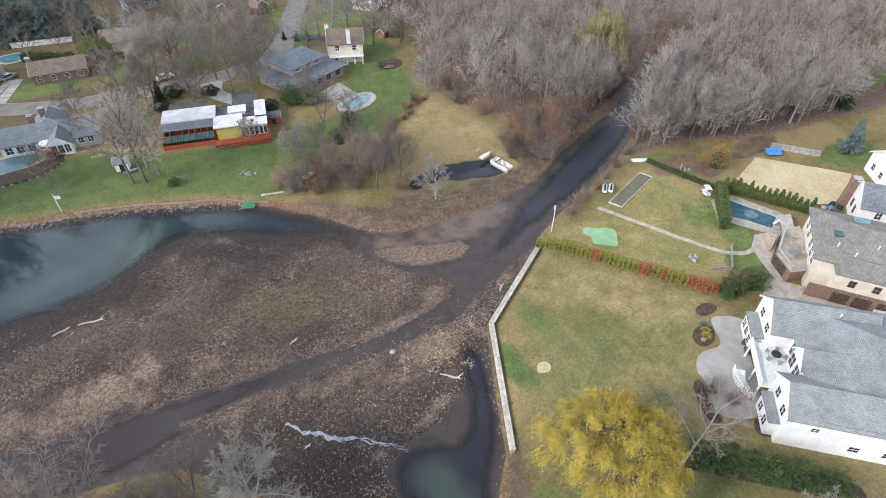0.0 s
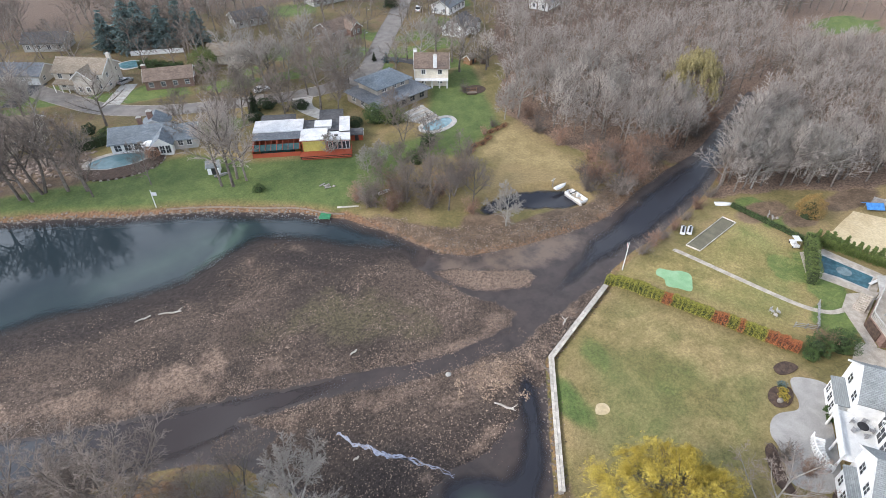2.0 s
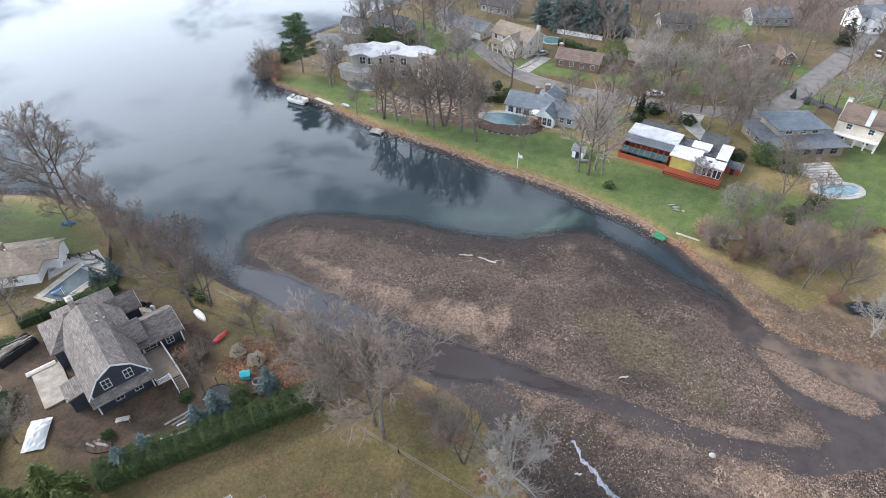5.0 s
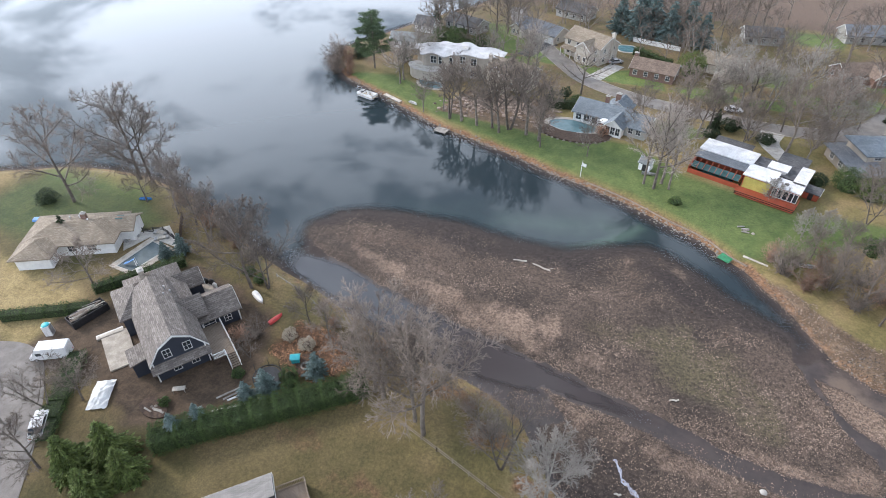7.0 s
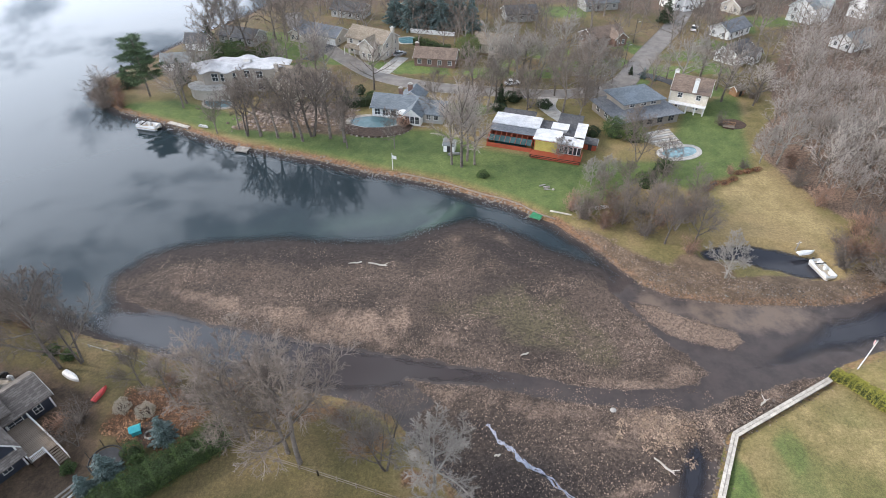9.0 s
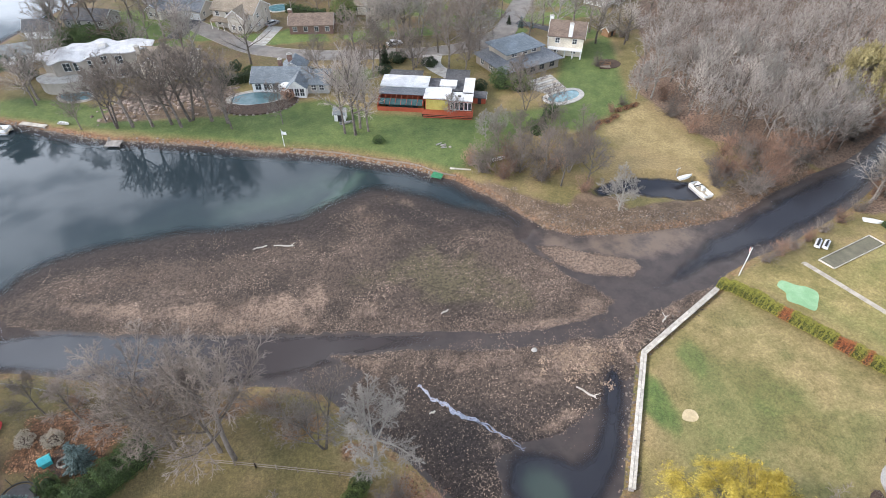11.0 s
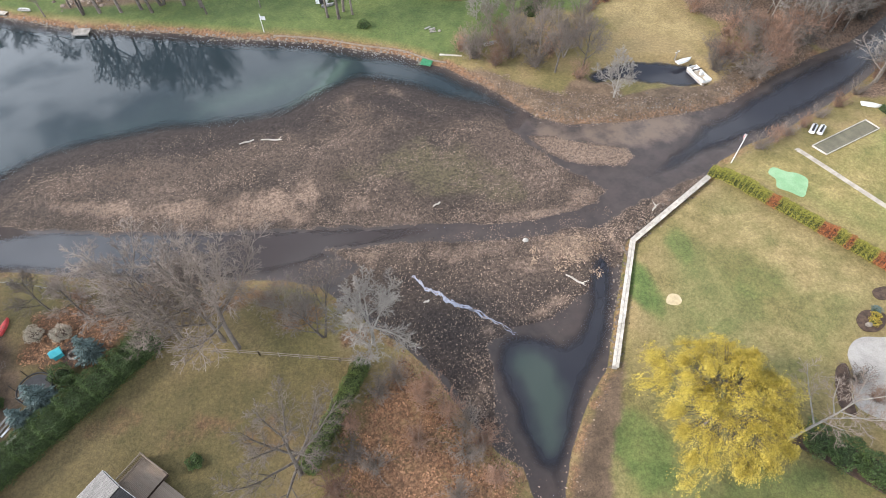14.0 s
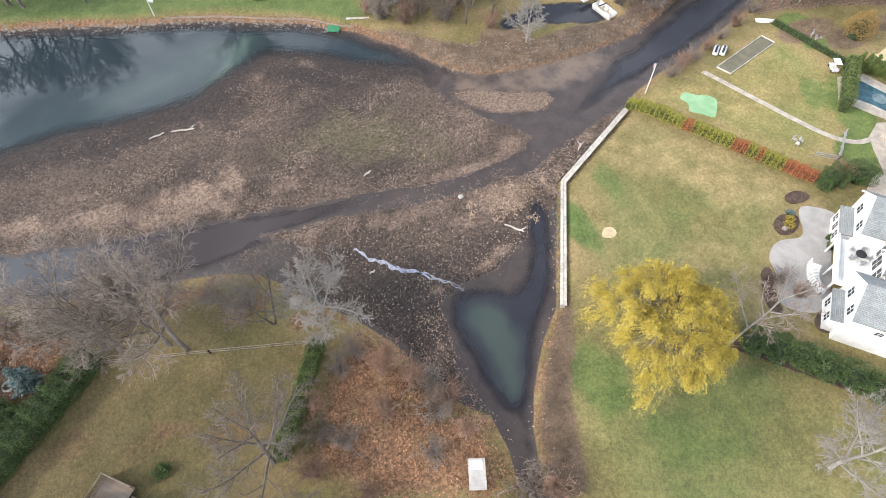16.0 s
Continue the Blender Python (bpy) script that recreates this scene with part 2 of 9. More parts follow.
PAVING = surface("patio_paving", (0.31, 0.295, 0.275), (0.42, 0.40, 0.375), 0.5, 0.85, 0.3, 0.01)
STONE = surface("fieldstone", (0.19, 0.165, 0.14), (0.36, 0.32, 0.275), 1.6, 0.9, 0.6, 0.05, random_by="object", spread_by=0.35)
TERRACE = surface("terrace_stone", (0.34, 0.30, 0.25), (0.52, 0.46, 0.39), 0.8, 0.85, 0.3, 0.02)
ASPHALT = surface("asphalt", (0.17, 0.153, 0.14), (0.25, 0.226, 0.205), 0.4, 0.9, 0.3, 0.01, fine=30, stain=(0.22, 0.21, 0.20))
ASPHALT_DARK = surface("asphalt_new", (0.045, 0.045, 0.05), (0.075, 0.075, 0.08), 0.4, 0.9, 0.3, 0.01, fine=30)
POOL_WATER = glassy("pool_water", (0.085, 0.17, 0.19), 0.04)
POOL_COVER = surface("pool_cover_teal", (0.07, 0.16, 0.18), (0.14, 0.25, 0.27), 0.5, 0.4, 0.1, 0.01, stain=(0.10, 0.12, 0.10))
POOL_DEEP = glassy("pool_water_deep", (0.032, 0.085, 0.105), 0.04)
METAL_GREY = surface("metal_grey", (0.32, 0.32, 0.33), (0.5, 0.5, 0.5), 2, 0.4, 0, metal=0.6)
BLACK = surface("black_plastic", (0.012, 0.012, 0.014), (0.03, 0.03, 0.034), 2, 0.6, 0)
BLUE_TARP = surface("blue_tarp", (0.03, 0.16, 0.45), (0.07, 0.28, 0.62), 1.5, 0.45, 0.4, 0.03)
TEAL_PLASTIC = surface("teal_plastic", (0.03, 0.42, 0.48), (0.06, 0.55, 0.60), 2, 0.4, 0)
RED_PLASTIC = surface("red_plastic", (0.50, 0.05, 0.05), (0.64, 0.09, 0.09), 2, 0.4, 0)
GREEN_PAINT = surface("green_paint", (0.01, 0.16, 0.06), (0.025, 0.26, 0.11), 2, 0.5, 0.2, 0.01)
# dark filler for hedge cores: the shade between leaves put into colour
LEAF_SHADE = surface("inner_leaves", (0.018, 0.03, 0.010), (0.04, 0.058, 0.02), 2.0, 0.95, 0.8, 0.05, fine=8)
MULCH = surface("mulch", (0.045, 0.028, 0.02), (0.11, 0.07, 0.05), 2.0, 0.95, 0.8, 0.05, fine=8)
YELLOW_PANEL = surface("yellow_cladding", (0.42, 0.36, 0.09), (0.52, 0.45, 0.13), 0.8, 0.6, 0.1, 0.01)
CANVAS = surface("tan_canvas", (0.40, 0.34, 0.26), (0.56, 0.49, 0.39), 1.5, 0.8, 0.3, 0.02)
TURF = surface("putting_turf", (0.22, 0.40, 0.21), (0.30, 0.48, 0.28), 0.6, 0.9, 0.2, 0.01)
RUBBER = surface("tyre_rubber", (0.015, 0.015, 0.015), (0.03, 0.03, 0.03), 3, 0.8, 0)
CAR_WHITE = surface("car_white", (0.74, 0.74, 0.75), (0.8, 0.8, 0.8), 1, 0.25, 0)
CAR_SILVER = surface("car_silver", (0.45, 0.46, 0.48), (0.52, 0.53, 0.55), 1, 0.25, 0, metal=0.5)
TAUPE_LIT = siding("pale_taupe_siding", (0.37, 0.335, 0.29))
SAND = surface("clay_sand", (0.50, 0.39, 0.23), (0.64, 0.53, 0.34), 0.15, 0.95, 0.2, 0.01)

# ---------------------------------------------------------------- building helpers


class Geo:
    """Vertices and faces of one mesh."""

    def __init__(self):
        self.v, self.f = [], []

    def face(self, *pts):
        n = len(self.v)
        self.v += [tuple(p) for p in pts]
        self.f.append(tuple(range(n, n + len(pts))))
        return self

    def box(self, x0, x1, y0, y1, z0, z1, turn=0.0):
        n = len(self.v)
        c, s, mx, my = math.cos(radians(turn)), math.sin(radians(turn)), (x0 + x1) / 2, (y0 + y1) / 2
        for z in (z0, z1):
            for x, y in ((x0, y0), (x1, y0), (x1, y1), (x0, y1)):
                dx, dy = x - mx, y - my
                self.v.append((mx + dx * c - dy * s, my + dx * s + dy * c, z))
        self.f += [tuple(n + i for i in q) for q in
                   ((3, 2, 1, 0), (4, 5, 6, 7), (0, 1, 5, 4), (1, 2, 6, 5), (2, 3, 7, 6), (3, 0, 4, 7))]
        return self

    def prism(self, ring, z0, z1):
        """An upright solid over a plan outline that runs counter-clockwise."""
        area = sum(a[0] * b[1] - b[0] * a[1] for a, b in zip(ring, ring[1:] + ring[:1]))
        ring = ring if area > 0 else ring[::-1]
        n, k = len(self.v), len(ring)
        self.v += [(x, y, z0) for x, y in ring] + [(x, y, z1) for x, y in ring]
        self.f += [tuple(range(n + k - 1, n - 1, -1)), tuple(range(n + k, n + 2 * k))]
        self.f += [(n + i, n + (i + 1) % k, n + k + (i + 1) % k, n + k + i) for i in range(k)]
        return self

    def extrude(self, profile, a, b, axis="x"):
        """A closed profile of (across, up) drawn out from a to b along an axis."""
        n, k = len(self.v), len(profile)
        for s in (a, b):
            self.v += [(s, p, z) if axis == "x" else (p, s, z) for p, z in profile]
        self.f += [tuple(range(n, n + k)), tuple(range(n + 2 * k - 1, n + k - 1, -1))]
        self.f += [(n + (i + 1) % k, n + i, n + k + i, n + k + (i + 1) % k) for i in range(k)]
        return self

    def tube(self, pts, radii, sides=6, closed=True):
        base = len(self.v)
        pts = [Vector(p) for p in pts]
        for i, (p, r) in enumerate(zip(pts, radii)):
            d = (pts[min(i + 1, len(pts) - 1)] - pts[max(i - 1, 0)])
            d = d.normalized() if d.length > 1e-6 else Vector((0, 0, 1))
            u = d.cross(Vector((0.31, 0.95, 0.07)) if abs(d.y) < 0.9 else Vector((1, 0, 0))).normalized()
            w = d.cross(u)
            for k in range(sides):
                a = 2 * math.pi * k / sides
                self.v.append(tuple(p + (u * math.cos(a) + w * math.sin(a)) * r))
        for i in range(len(pts) - 1):
            for k in range(sides):
                a, b = base + i * sides + k, base + i * sides + (k + 1) % sides
                self.f.append((a, b, b + sides, a + sides))
        if closed:
            self.f += [tuple(base + k for k in range(sides))[::-1], tuple(base + (len(pts) - 1) * sides + k for k in range(sides))]
        return self

    def dome(self, x, y, z, rx, ry, rz, rings=5, sides=10, full=False):
        """A rounded body: a half or a whole flattened ball."""
        n = len(self.v)
        lo = -1.0 if full else 0.0
        for i in range(rings + 1):
            a = (lo + (1 - lo) * i / rings) * math.pi / 2
            for k in range(sides):
                b = 2 * math.pi * k / sides
                q = max(0.02, math.cos(a))
                self.v.append((x + rx * q * math.cos(b), y + ry * q * math.sin(b), z + rz * math.sin(a)))
        for i in range(rings):
            for k in range(sides):
                a, b = n + i * sides + k, n + i * sides + (k + 1) % sides
                self.f.append((a, b, b + sides, a + sides))
        self.f += [tuple(n + k for k in range(sides))[::-1], tuple(n + rings * sides + k for k in range(sides))]
        return self


def mesh_of(name, geo, material, uv=False, smooth=False):
    me = bpy.data.meshes.new(name)
    me.from_pydata(geo.v, [], geo.f)
    me.materials.append(material)
    if uv:
        layer = me.uv_layers.new(name="UVMap")
        for p in me.polygons:
            n = p.normal
            u = Vector((-n.y, n.x, 0))
            u = u.normalized() if u.length > 1e-4 else Vector((1, 0, 0))
            w = n.cross(u)
            for li in p.loop_indices:
                co = me.vertices[me.loops[li].vertex_index].co
                layer.data[li].uv = (co.dot(u), co.dot(w))
    if smooth:
        me.polygons.foreach_set("use_smooth", [True] * len(me.polygons))
    me.update()
    return me


ROOFS = ("shingle", "shake")


def part(name, geo, material, parent=None, label="", smooth=False):
    """One mesh object under a thing or under a part."""
    ob = new(name, mesh_of(name, geo, material, material.name.startswith(ROOFS), smooth))
    if parent:
        ob.parent = parent
    return tagged(ob, label)


def thing(name, label, category, x, y, z=None, turn=0.0, group=""):
    """An Empty at the base of a thing."""
    ob = new(name)
    ob.empty_display_size = 0.3
    ob.matrix_basis = pose(x, y, ground_z(x, y) if z is None else z, 0, 0, turn)
    return tagged(ob, label, category, group)


def strip(line, width, closed=False):
    """The plan outline of a band along a line."""
    left, right = [], []
    for i, p in enumerate(line):
        a, b = line[max(i - 1, 0)], line[min(i + 1, len(line) - 1)]
        d = Vector((b[0] - a[0], b[1] - a[1])).normalized()
        left.append((p[0] - d.y * width / 2, p[1] + d.x * width / 2))
        right.append((p[0] + d.y * width / 2, p[1] - d.x * width / 2))
    return left + right[::-1]


def smooth_line(line, n=6, closed=False):
    """Catmull-Rom through the points of a line."""
    k, out = len(line), []
    for i in range(k if closed else k - 1):
        p = [line[(i + j) % k] if closed else line[min(max(i + j, 0), k - 1)] for j in (-1, 0, 1, 2)]
        for s in range(n):
            u = s / n
            out.append(tuple(0.5 * (2 * p[1][c] + (p[2][c] - p[0][c]) * u + (2 * p[0][c] - 5 * p[1][c] + 4 * p[2][c] - p[3][c]) * u * u
                                    + (3 * p[1][c] - p[0][c] - 3 * p[2][c] + p[3][c]) * u ** 3) for c in (0, 1)))
    return out if closed else out + [tuple(line[-1])]


# ---------------------------------------------------------------- the lie of the land
SHORE_N = [(-60, 330), (-66, 285), (-73.6, 239), (-86, 213.6), (-93, 196.7), (-103, 170), (-101.5, 156), (-89.5, 146), (-73.4, 138.4),
           (-60.8, 131.3), (-52, 127), (-39.3, 122.9), (-27.3, 118.7), (-18.5, 114.8), (-10.3, 112.4), (-1, 108.9), (7.8, 104.2),
           (14.9, 100.8), (19.3, 96.8), (22.8, 94.7), (26.1, 90.2), (30.5, 84.8), (33.1, 80.3), (36, 75.8), (41, 72.6), (50.2, 71),
           (58.8, 70.6), (66.1, 70.6), (73, 71.6)]
CREEK = [(76, 73), (84.3, 76.2), (97, 80.5), (107, 83), (114, 86), (126, 92), (150, 104), (152, 98), (127, 84), (114.5, 78.5),
         (105.5, 73), (95, 68), (84.5, 64.3), (76.8, 61.6), (69.8, 60.2), (63, 57.8)]
WALL_LINE = [(58.4, 54.1), (40.3, 44.6), (29.2, 25.8)]
SHORE_SE = [(57.6, 54.2), (39.7, 45.2), (28.4, 26.2), (24.4, 22.6), (21.9, 19.6), (19.5, 16.4), (17.6, 13), (16.2, 9), (16, 4), (13.5, 4)]
SHORE_SW = [(13.2, 9), (13.8, 13), (13.6, 16.6), (11.2, 18.9), (9.6, 22), (7.4, 27), (5.6, 31.4), (2.6, 36), (-1, 40), (-4, 44), (-7, 47.8)]
SHORE_W = [(-12.1, 50.3), (-20.8, 52.5), (-31.2, 54.3), (-39.9, 57.3), (-49.8, 60.9), (-56.6, 62.5), (-64.6, 65.5), (-79.3, 70.5), (-89.5, 76),
           (-103.5, 78.5), (-113.7, 78), (-124, 75.5), (-132, 71), (-170, 50), (-300, 30), (-900, 0), (-1500, 800), (-300, 2500), (-30, 2000), (-20, 500)]
BASIN = SHORE_N + CREEK + SHORE_SE + SHORE_SW + SHORE_W
FLAT_A = [(29.9, 79), (26.1, 81.4), (21.1, 84), (17.2, 86.7), (13.3, 90), (9.3, 92.7), (4.9, 93.6), (0.8, 92.2), (-4.5, 89.4), (-8.9, 87.2),
          (-15.2, 86.3), (-23.4, 86.7), (-31.5, 87.7), (-40, 87), (-50.8, 85.2), (-55.7, 81.9), (-58.6, 77.7), (-57.7, 74.1), (-55.3, 71.1),
          (-51.5, 69.8), (-45.8, 68.4), (-39.2, 66.4), (-32.9, 64.8), (-26.9, 63.3), (-17, 61.2), (-10, 60), (-3.4, 58.8), (5.3, 57), (14.1, 55.2),
          (21.1, 53.6), (27.4, 52.7), (33.3, 53.1), (38.3, 53.6), (40.8, 55.8), (38.9, 59.6), (35.2, 63.2), (32.8, 68.2), (30, 74.3)]
FLAT_B = [(32.8, 71.2), (36.8, 70.3), (42.2, 67.5), (48.5, 64.5), (49, 62.1), (46.2, 60.7), (41.9, 61.7), (37.5, 63.7), (34.5, 67)]
FLAT_C = [(-5.4, 54.6), (-0.4, 53.6), (5, 53.2), (12.2, 52.0), (17.8, 50.5), (23.9, 49.9), (28.7, 49.5), (31.9, 49.6), (37.4, 48.9), (42.3, 51), (46.9, 52.4), (53.5, 54.3),
          (58.5, 55.1), (58.6, 54.4), (40.7, 45.4), (37.5, 41), (35.6, 41.4), (35.0, 44.0), (33.1, 42.7), (30.2, 37.9), (27.2, 36.6), (24, 35.2), (18, 35.0), (14, 33.2), (13.2, 28),
          (12.4, 22), (10.6, 21.5), (8, 28), (6, 32.2), (3, 37), (-0.5, 41.5), (-3, 45), (-3.8, 48), (-1, 50.5)]
SILTY = [(17.3, 32.6), (21.2, 31.6), (22.2, 29), (22.4, 24.5), (21.2, 20.7), (18.6, 17.4), (16.8, 17.2), (15.8, 19.3), (16.2, 22.8), (16, 27.3), (16.2, 30.3)]
POND_S = smooth_line([(15, 32.8), (18, 34.2), (21.6, 33.4), (24.2, 31.4), (27.4, 33), (30.4, 38.2), (34, 44), (36.4, 43.4), (34.2, 36.8), (29.6, 29.2), (25.8, 25.4), (22.2, 20.6), (19.6, 16.6),
                      (16, 15.8), (14.4, 19), (14.4, 23), (14.1, 28)], 3, True)
POND_N = smooth_line([(61.9, 87.6), (67.3, 85.6), (72.3, 82.4), (71.8, 78), (67.6, 77.2), (61.2, 79.6), (55.7, 82.3), (50.2, 82.6), (49.9, 86.1), (54.2, 87.8)], 3, True)
OUTLET = [(16.9, 18.2), (18.6, 17.2), (17.8, 14), (16.8, 10.8), (16, 5), (14, 5), (14.6, 10.8), (16.2, 13.4)]
CREEK_WATER = [(43, 55.2), (51, 59), (58, 62.8), (64, 67), (70, 69), (76, 71.6), (84.3, 75), (97, 79.4), (107, 82), (114, 85), (126, 91), (150, 103), (151.5, 98.6), (127, 84.8), (114.5, 79.3), (105.5, 73.8), (95, 68.8), (84.5, 65.1), (76.8, 62.4), (69.8, 61.2), (62, 59.6), (53, 56.9)]
CHANNEL = [(-60, 68.4), (-46, 67.4), (-33, 64), (-20, 61), (-8, 58.6), (4, 56.2), (14, 54.2), (4, 54.6), (-5, 54.4), (-14, 53), (-24, 54.4), (-34, 56.8), (-44, 60.4), (-56, 64)]
LAKE_ZONE = [(-62, 30), (-54, 62), (-50, 66), (-56, 70), (-54, 78), (31, 75.5), (35, 79), (45, 300), (200, 2600), (-1600, 2600), (-1600, -30), (-62, -30)]
# ground cover
LEAF_S = [(-5.6, 27), (2.6, 35), (6.2, 29), (9.5, 20), (13, 16), (12.8, 9), (10, 6.8), (-4, 13), (-9, 20)]
LEAF_N = [(22, 95.5), (26.3, 91.5), (31, 87), (36, 80), (42, 76.5), (52, 74.8), (66, 74.5), (74, 75), (80, 78), (80, 83), (70, 76), (60, 75), (50, 77),
          (42, 81), (36, 88), (28, 97)]
BANK_N = [(22, 94), (26, 93), (31, 90), (37, 84), (43, 80), (51, 77.5), (56, 76.5), (66, 74), (72, 76), (78, 80), (88, 82), (98, 86), (98, 80), (84, 75), (74, 70), (58, 69), (40, 71), (33, 78)]
LEAF_W = [(-46, 52), (-39, 52), (-33, 48), (-36, 42), (-42, 42), (-47, 45)]
WOODS = [(82, 97), (78, 112), (77, 126), (92, 146), (98, 165), (129, 215), (240, 200), (330, 100), (190, 40), (150, 50), (139, 52), (124, 56), (113, 62),
         (96, 66), (112, 76), (100, 82)]
BANK_SE = [(27.6, 25), (31.4, 27), (28, 20.6), (23.6, 14), (20, 4), (15.6, 4), (17.4, 12), (22, 19)]
YARD_DIRT = [(-83, 28), (-66, 30), (-58, 26), (-49, 30), (-45.5, 39), (-50, 51), (-60, 55), (-72, 57), (-78, 45), (-84, 38)]
YARD_W = [(-12, 48), (-40, 56), (-65, 64), (-90, 72), (-130, 70), (-130, 10), (-50, 5), (-30, 43), (-10, 38)]
LOT_TAN = [(-112, 46), (-98.6, 44.5), (-93.6, 46.5), (-84, 43.5), (-83, 36.8), (-83, 30.6), (-100, 32), (-112, 38)]
SOUTH_LAWN = [(-29.5, 42.5), (-3.2, 34.5), (-11, 22), (-14, 10), (-60, 10), (-50, 25)]
MEADOW = [(74, 115), (77, 97), (79.5, 88), (75, 85.5), (69, 93), (61, 101), (60, 106), (68.6, 112)]
SANDLOT = [(108.3, 46.3), (109.4, 47.2), (113.5, 48.4), (118.6, 49.6), (119.8, 49.2), (125.4, 41.9), (130.2, 35.2), (130, 34), (123.6, 32.2), (117, 30.8), (115.8, 31.4), (110.6, 36.2)]
LAWN_N = [(-95, 148), (-73.4, 140.5), (-60, 133.5), (-39, 125), (-18, 117), (-1, 111.5), (15, 103.5), (23, 97), (32, 97), (45, 112), (55, 106),
          (72, 114), (80, 140), (85, 158), (66, 145), (52, 118), (36, 118), (32, 117), (10, 124), (-2, 134), (-24, 131), (-40, 132), (-56, 142), (-76, 152)]
LAWN_E = [(61, 57), (79, 56), (97, 61), (100, 45), (88, 33), (80, 30), (74, 32)]
LAWN_ROAD = [(-24, 172), (-30, 184), (-44, 180), (-40, 196), (-50, 200), (-30, 178), (-12, 172), (2, 170), (1, 176), (-10, 182)]
ROCKERY = [(-55, 133.5), (-52, 150), (-30, 151), (-23, 143), (-26, 130.5), (-40, 132.5)]
# green patches among the far gardens: place and half sizes
LAWN_SPOTS = [(-48, 196, 9, 5), (-58, 204, 9, 5), (-36, 190, 6, 3), (6, 146, 7, 4), (14, 172, 8, 4), (46, 175, 5, 4), (62, 196, 5, 4), (58, 165, 4, 3), (70, 176, 5, 3), (84, 176, 7, 5), (100, 192, 8, 4), (-44, 176, 6, 4), (34, 190, 9, 5), (90, 228, 6, 4), (56, 180, 5, 4), (80, 186, 8, 4), (67, 173, 5, 3), (73, 171, 4, 3), (228, 129, 16, 9), (66, 192, 3, 4), (-10, 174, 9, 3), (-22, 178, 6, 3), (-52, 186, 8, 4), (-38, 186, 6, 3), (-33, 181, 5, 3), (139, 39, 8, 4),
              (93, 200, 5, 4), (125, 222, 9, 5), (113, 219, 5, 6), (40, 178, 7, 4), (30, 171, 6, 3), (186, 56, 9, 5), (48, 233, 9, 4), (76, 160, 6, 5), (102, 58, 4, 5), (97, 41, 4, 5), (88, 30.5, 4, 3.6), (93, 36.5, 3.4, 3.4), (91.5, 43, 3, 4), (108, 44, 3, 3), (20, 180, 5, 3)]
NEAR_E = [(60, 54), (76, 28), (72, 26), (60, 17), (47, 12), (58, 2), (60, -15), (20, -15), (18, 12), (31, 26), (42, 43)]


def signed(xs, ys, ring):
    """Distance to an outline, less than nought inside it."""
    best, inside = np.full(xs.shape, 1e9), np.zeros(xs.shape, bool)
    for (ax, ay), (bx, by) in zip(ring, ring[1:] + ring[:1]):
        ex, ey = bx - ax, by - ay
        h = np.clip(((xs - ax) * ex + (ys - ay) * ey) / (ex * ex + ey * ey + 1e-9), 0, 1)
        best = np.minimum(best, (xs - ax - h * ex) ** 2 + (ys - ay - h * ey) ** 2)
        if ay != by:
            inside ^= ((ay > ys) != (by > ys)) & (xs < (bx - ax) * (ys - ay) / (by - ay) + ax)
    return np.where(inside, -1, 1) * np.sqrt(best)


def soft(d, w):
    return np.clip(0.5 - d / (2 * w), 0, 1)


def ripple(xs, ys, scale, seed):
    """A cheap rolling surface from a few sines."""
    rng, total = np.random.RandomState(seed), 0
    for k in range(7):
        a, f, p = rng.uniform(0, 6.3), (0.6 + 0.35 * k) / scale, rng.uniform(0, 6.3)
        total = total + np.sin((xs * np.cos(a) + ys * np.sin(a)) * f * 6.28 + p + 1.3 * np.sin((ys * np.cos(a) - xs * np.sin(a)) * f * 3.1)) / (1 + 0.4 * k)
    return total / 3.0


def land(xs, ys):
    """Height of the ground, and how far into the basin and the water each place lies."""
    xs, ys = np.asarray(xs, float), np.asarray(ys, float)
    wob = 0.5 * ripple(xs, ys, 7.0, 3) + 0.25 * ripple(xs, ys, 2.4, 5)
    basin = signed(xs, ys, BASIN) + 0.25 * wob
    flat = np.minimum(signed(xs, ys, FLAT_A), np.minimum(signed(xs, ys, FLAT_B), signed(xs, ys, FLAT_C))) + 0.9 * wob
    lake = np.maximum(np.maximum(basin + 0.3, signed(xs, ys, LAKE_ZONE) + 1.5 * wob), -flat + 0.3)
    pond = np.minimum(signed(xs, ys, POND_S) - 0.5, np.minimum(np.minimum(signed(xs, ys, POND_N), signed(xs, ys, CREEK_WATER)), signed(xs, ys, OUTLET))) + 1.0 * wob
    k = np.clip(basin / 3.2, 0, 1)
    z = 0.12 + (0.95 + 0.04 * ripple(xs, ys, 30, 9)) * k * k * (3 - 2 * k)
    mud = 0.05 + 0.10 * np.clip(0.5 - flat / 1.6, 0, 1) + 0.03 * ripple(xs, ys, 1.6, 11) * np.clip(0.5 - flat / 1.6, 0, 1)
    z = np.where(basin < 0, np.minimum(mud, z), z)
    z = np.where(lake < 1.2, np.minimum(z, 0.05 + 0.12 * np.clip(lake, -8, 1.2)), z)
    z = np.where(pond < 1.2, np.minimum(z, 0.05 + 0.14 * np.clip(pond, -3, 9) + 1.0 * np.clip(pond, 0, 2) ** 2), z)
    return z, basin, flat, lake, pond


GRID = {}
LAND = 1.07


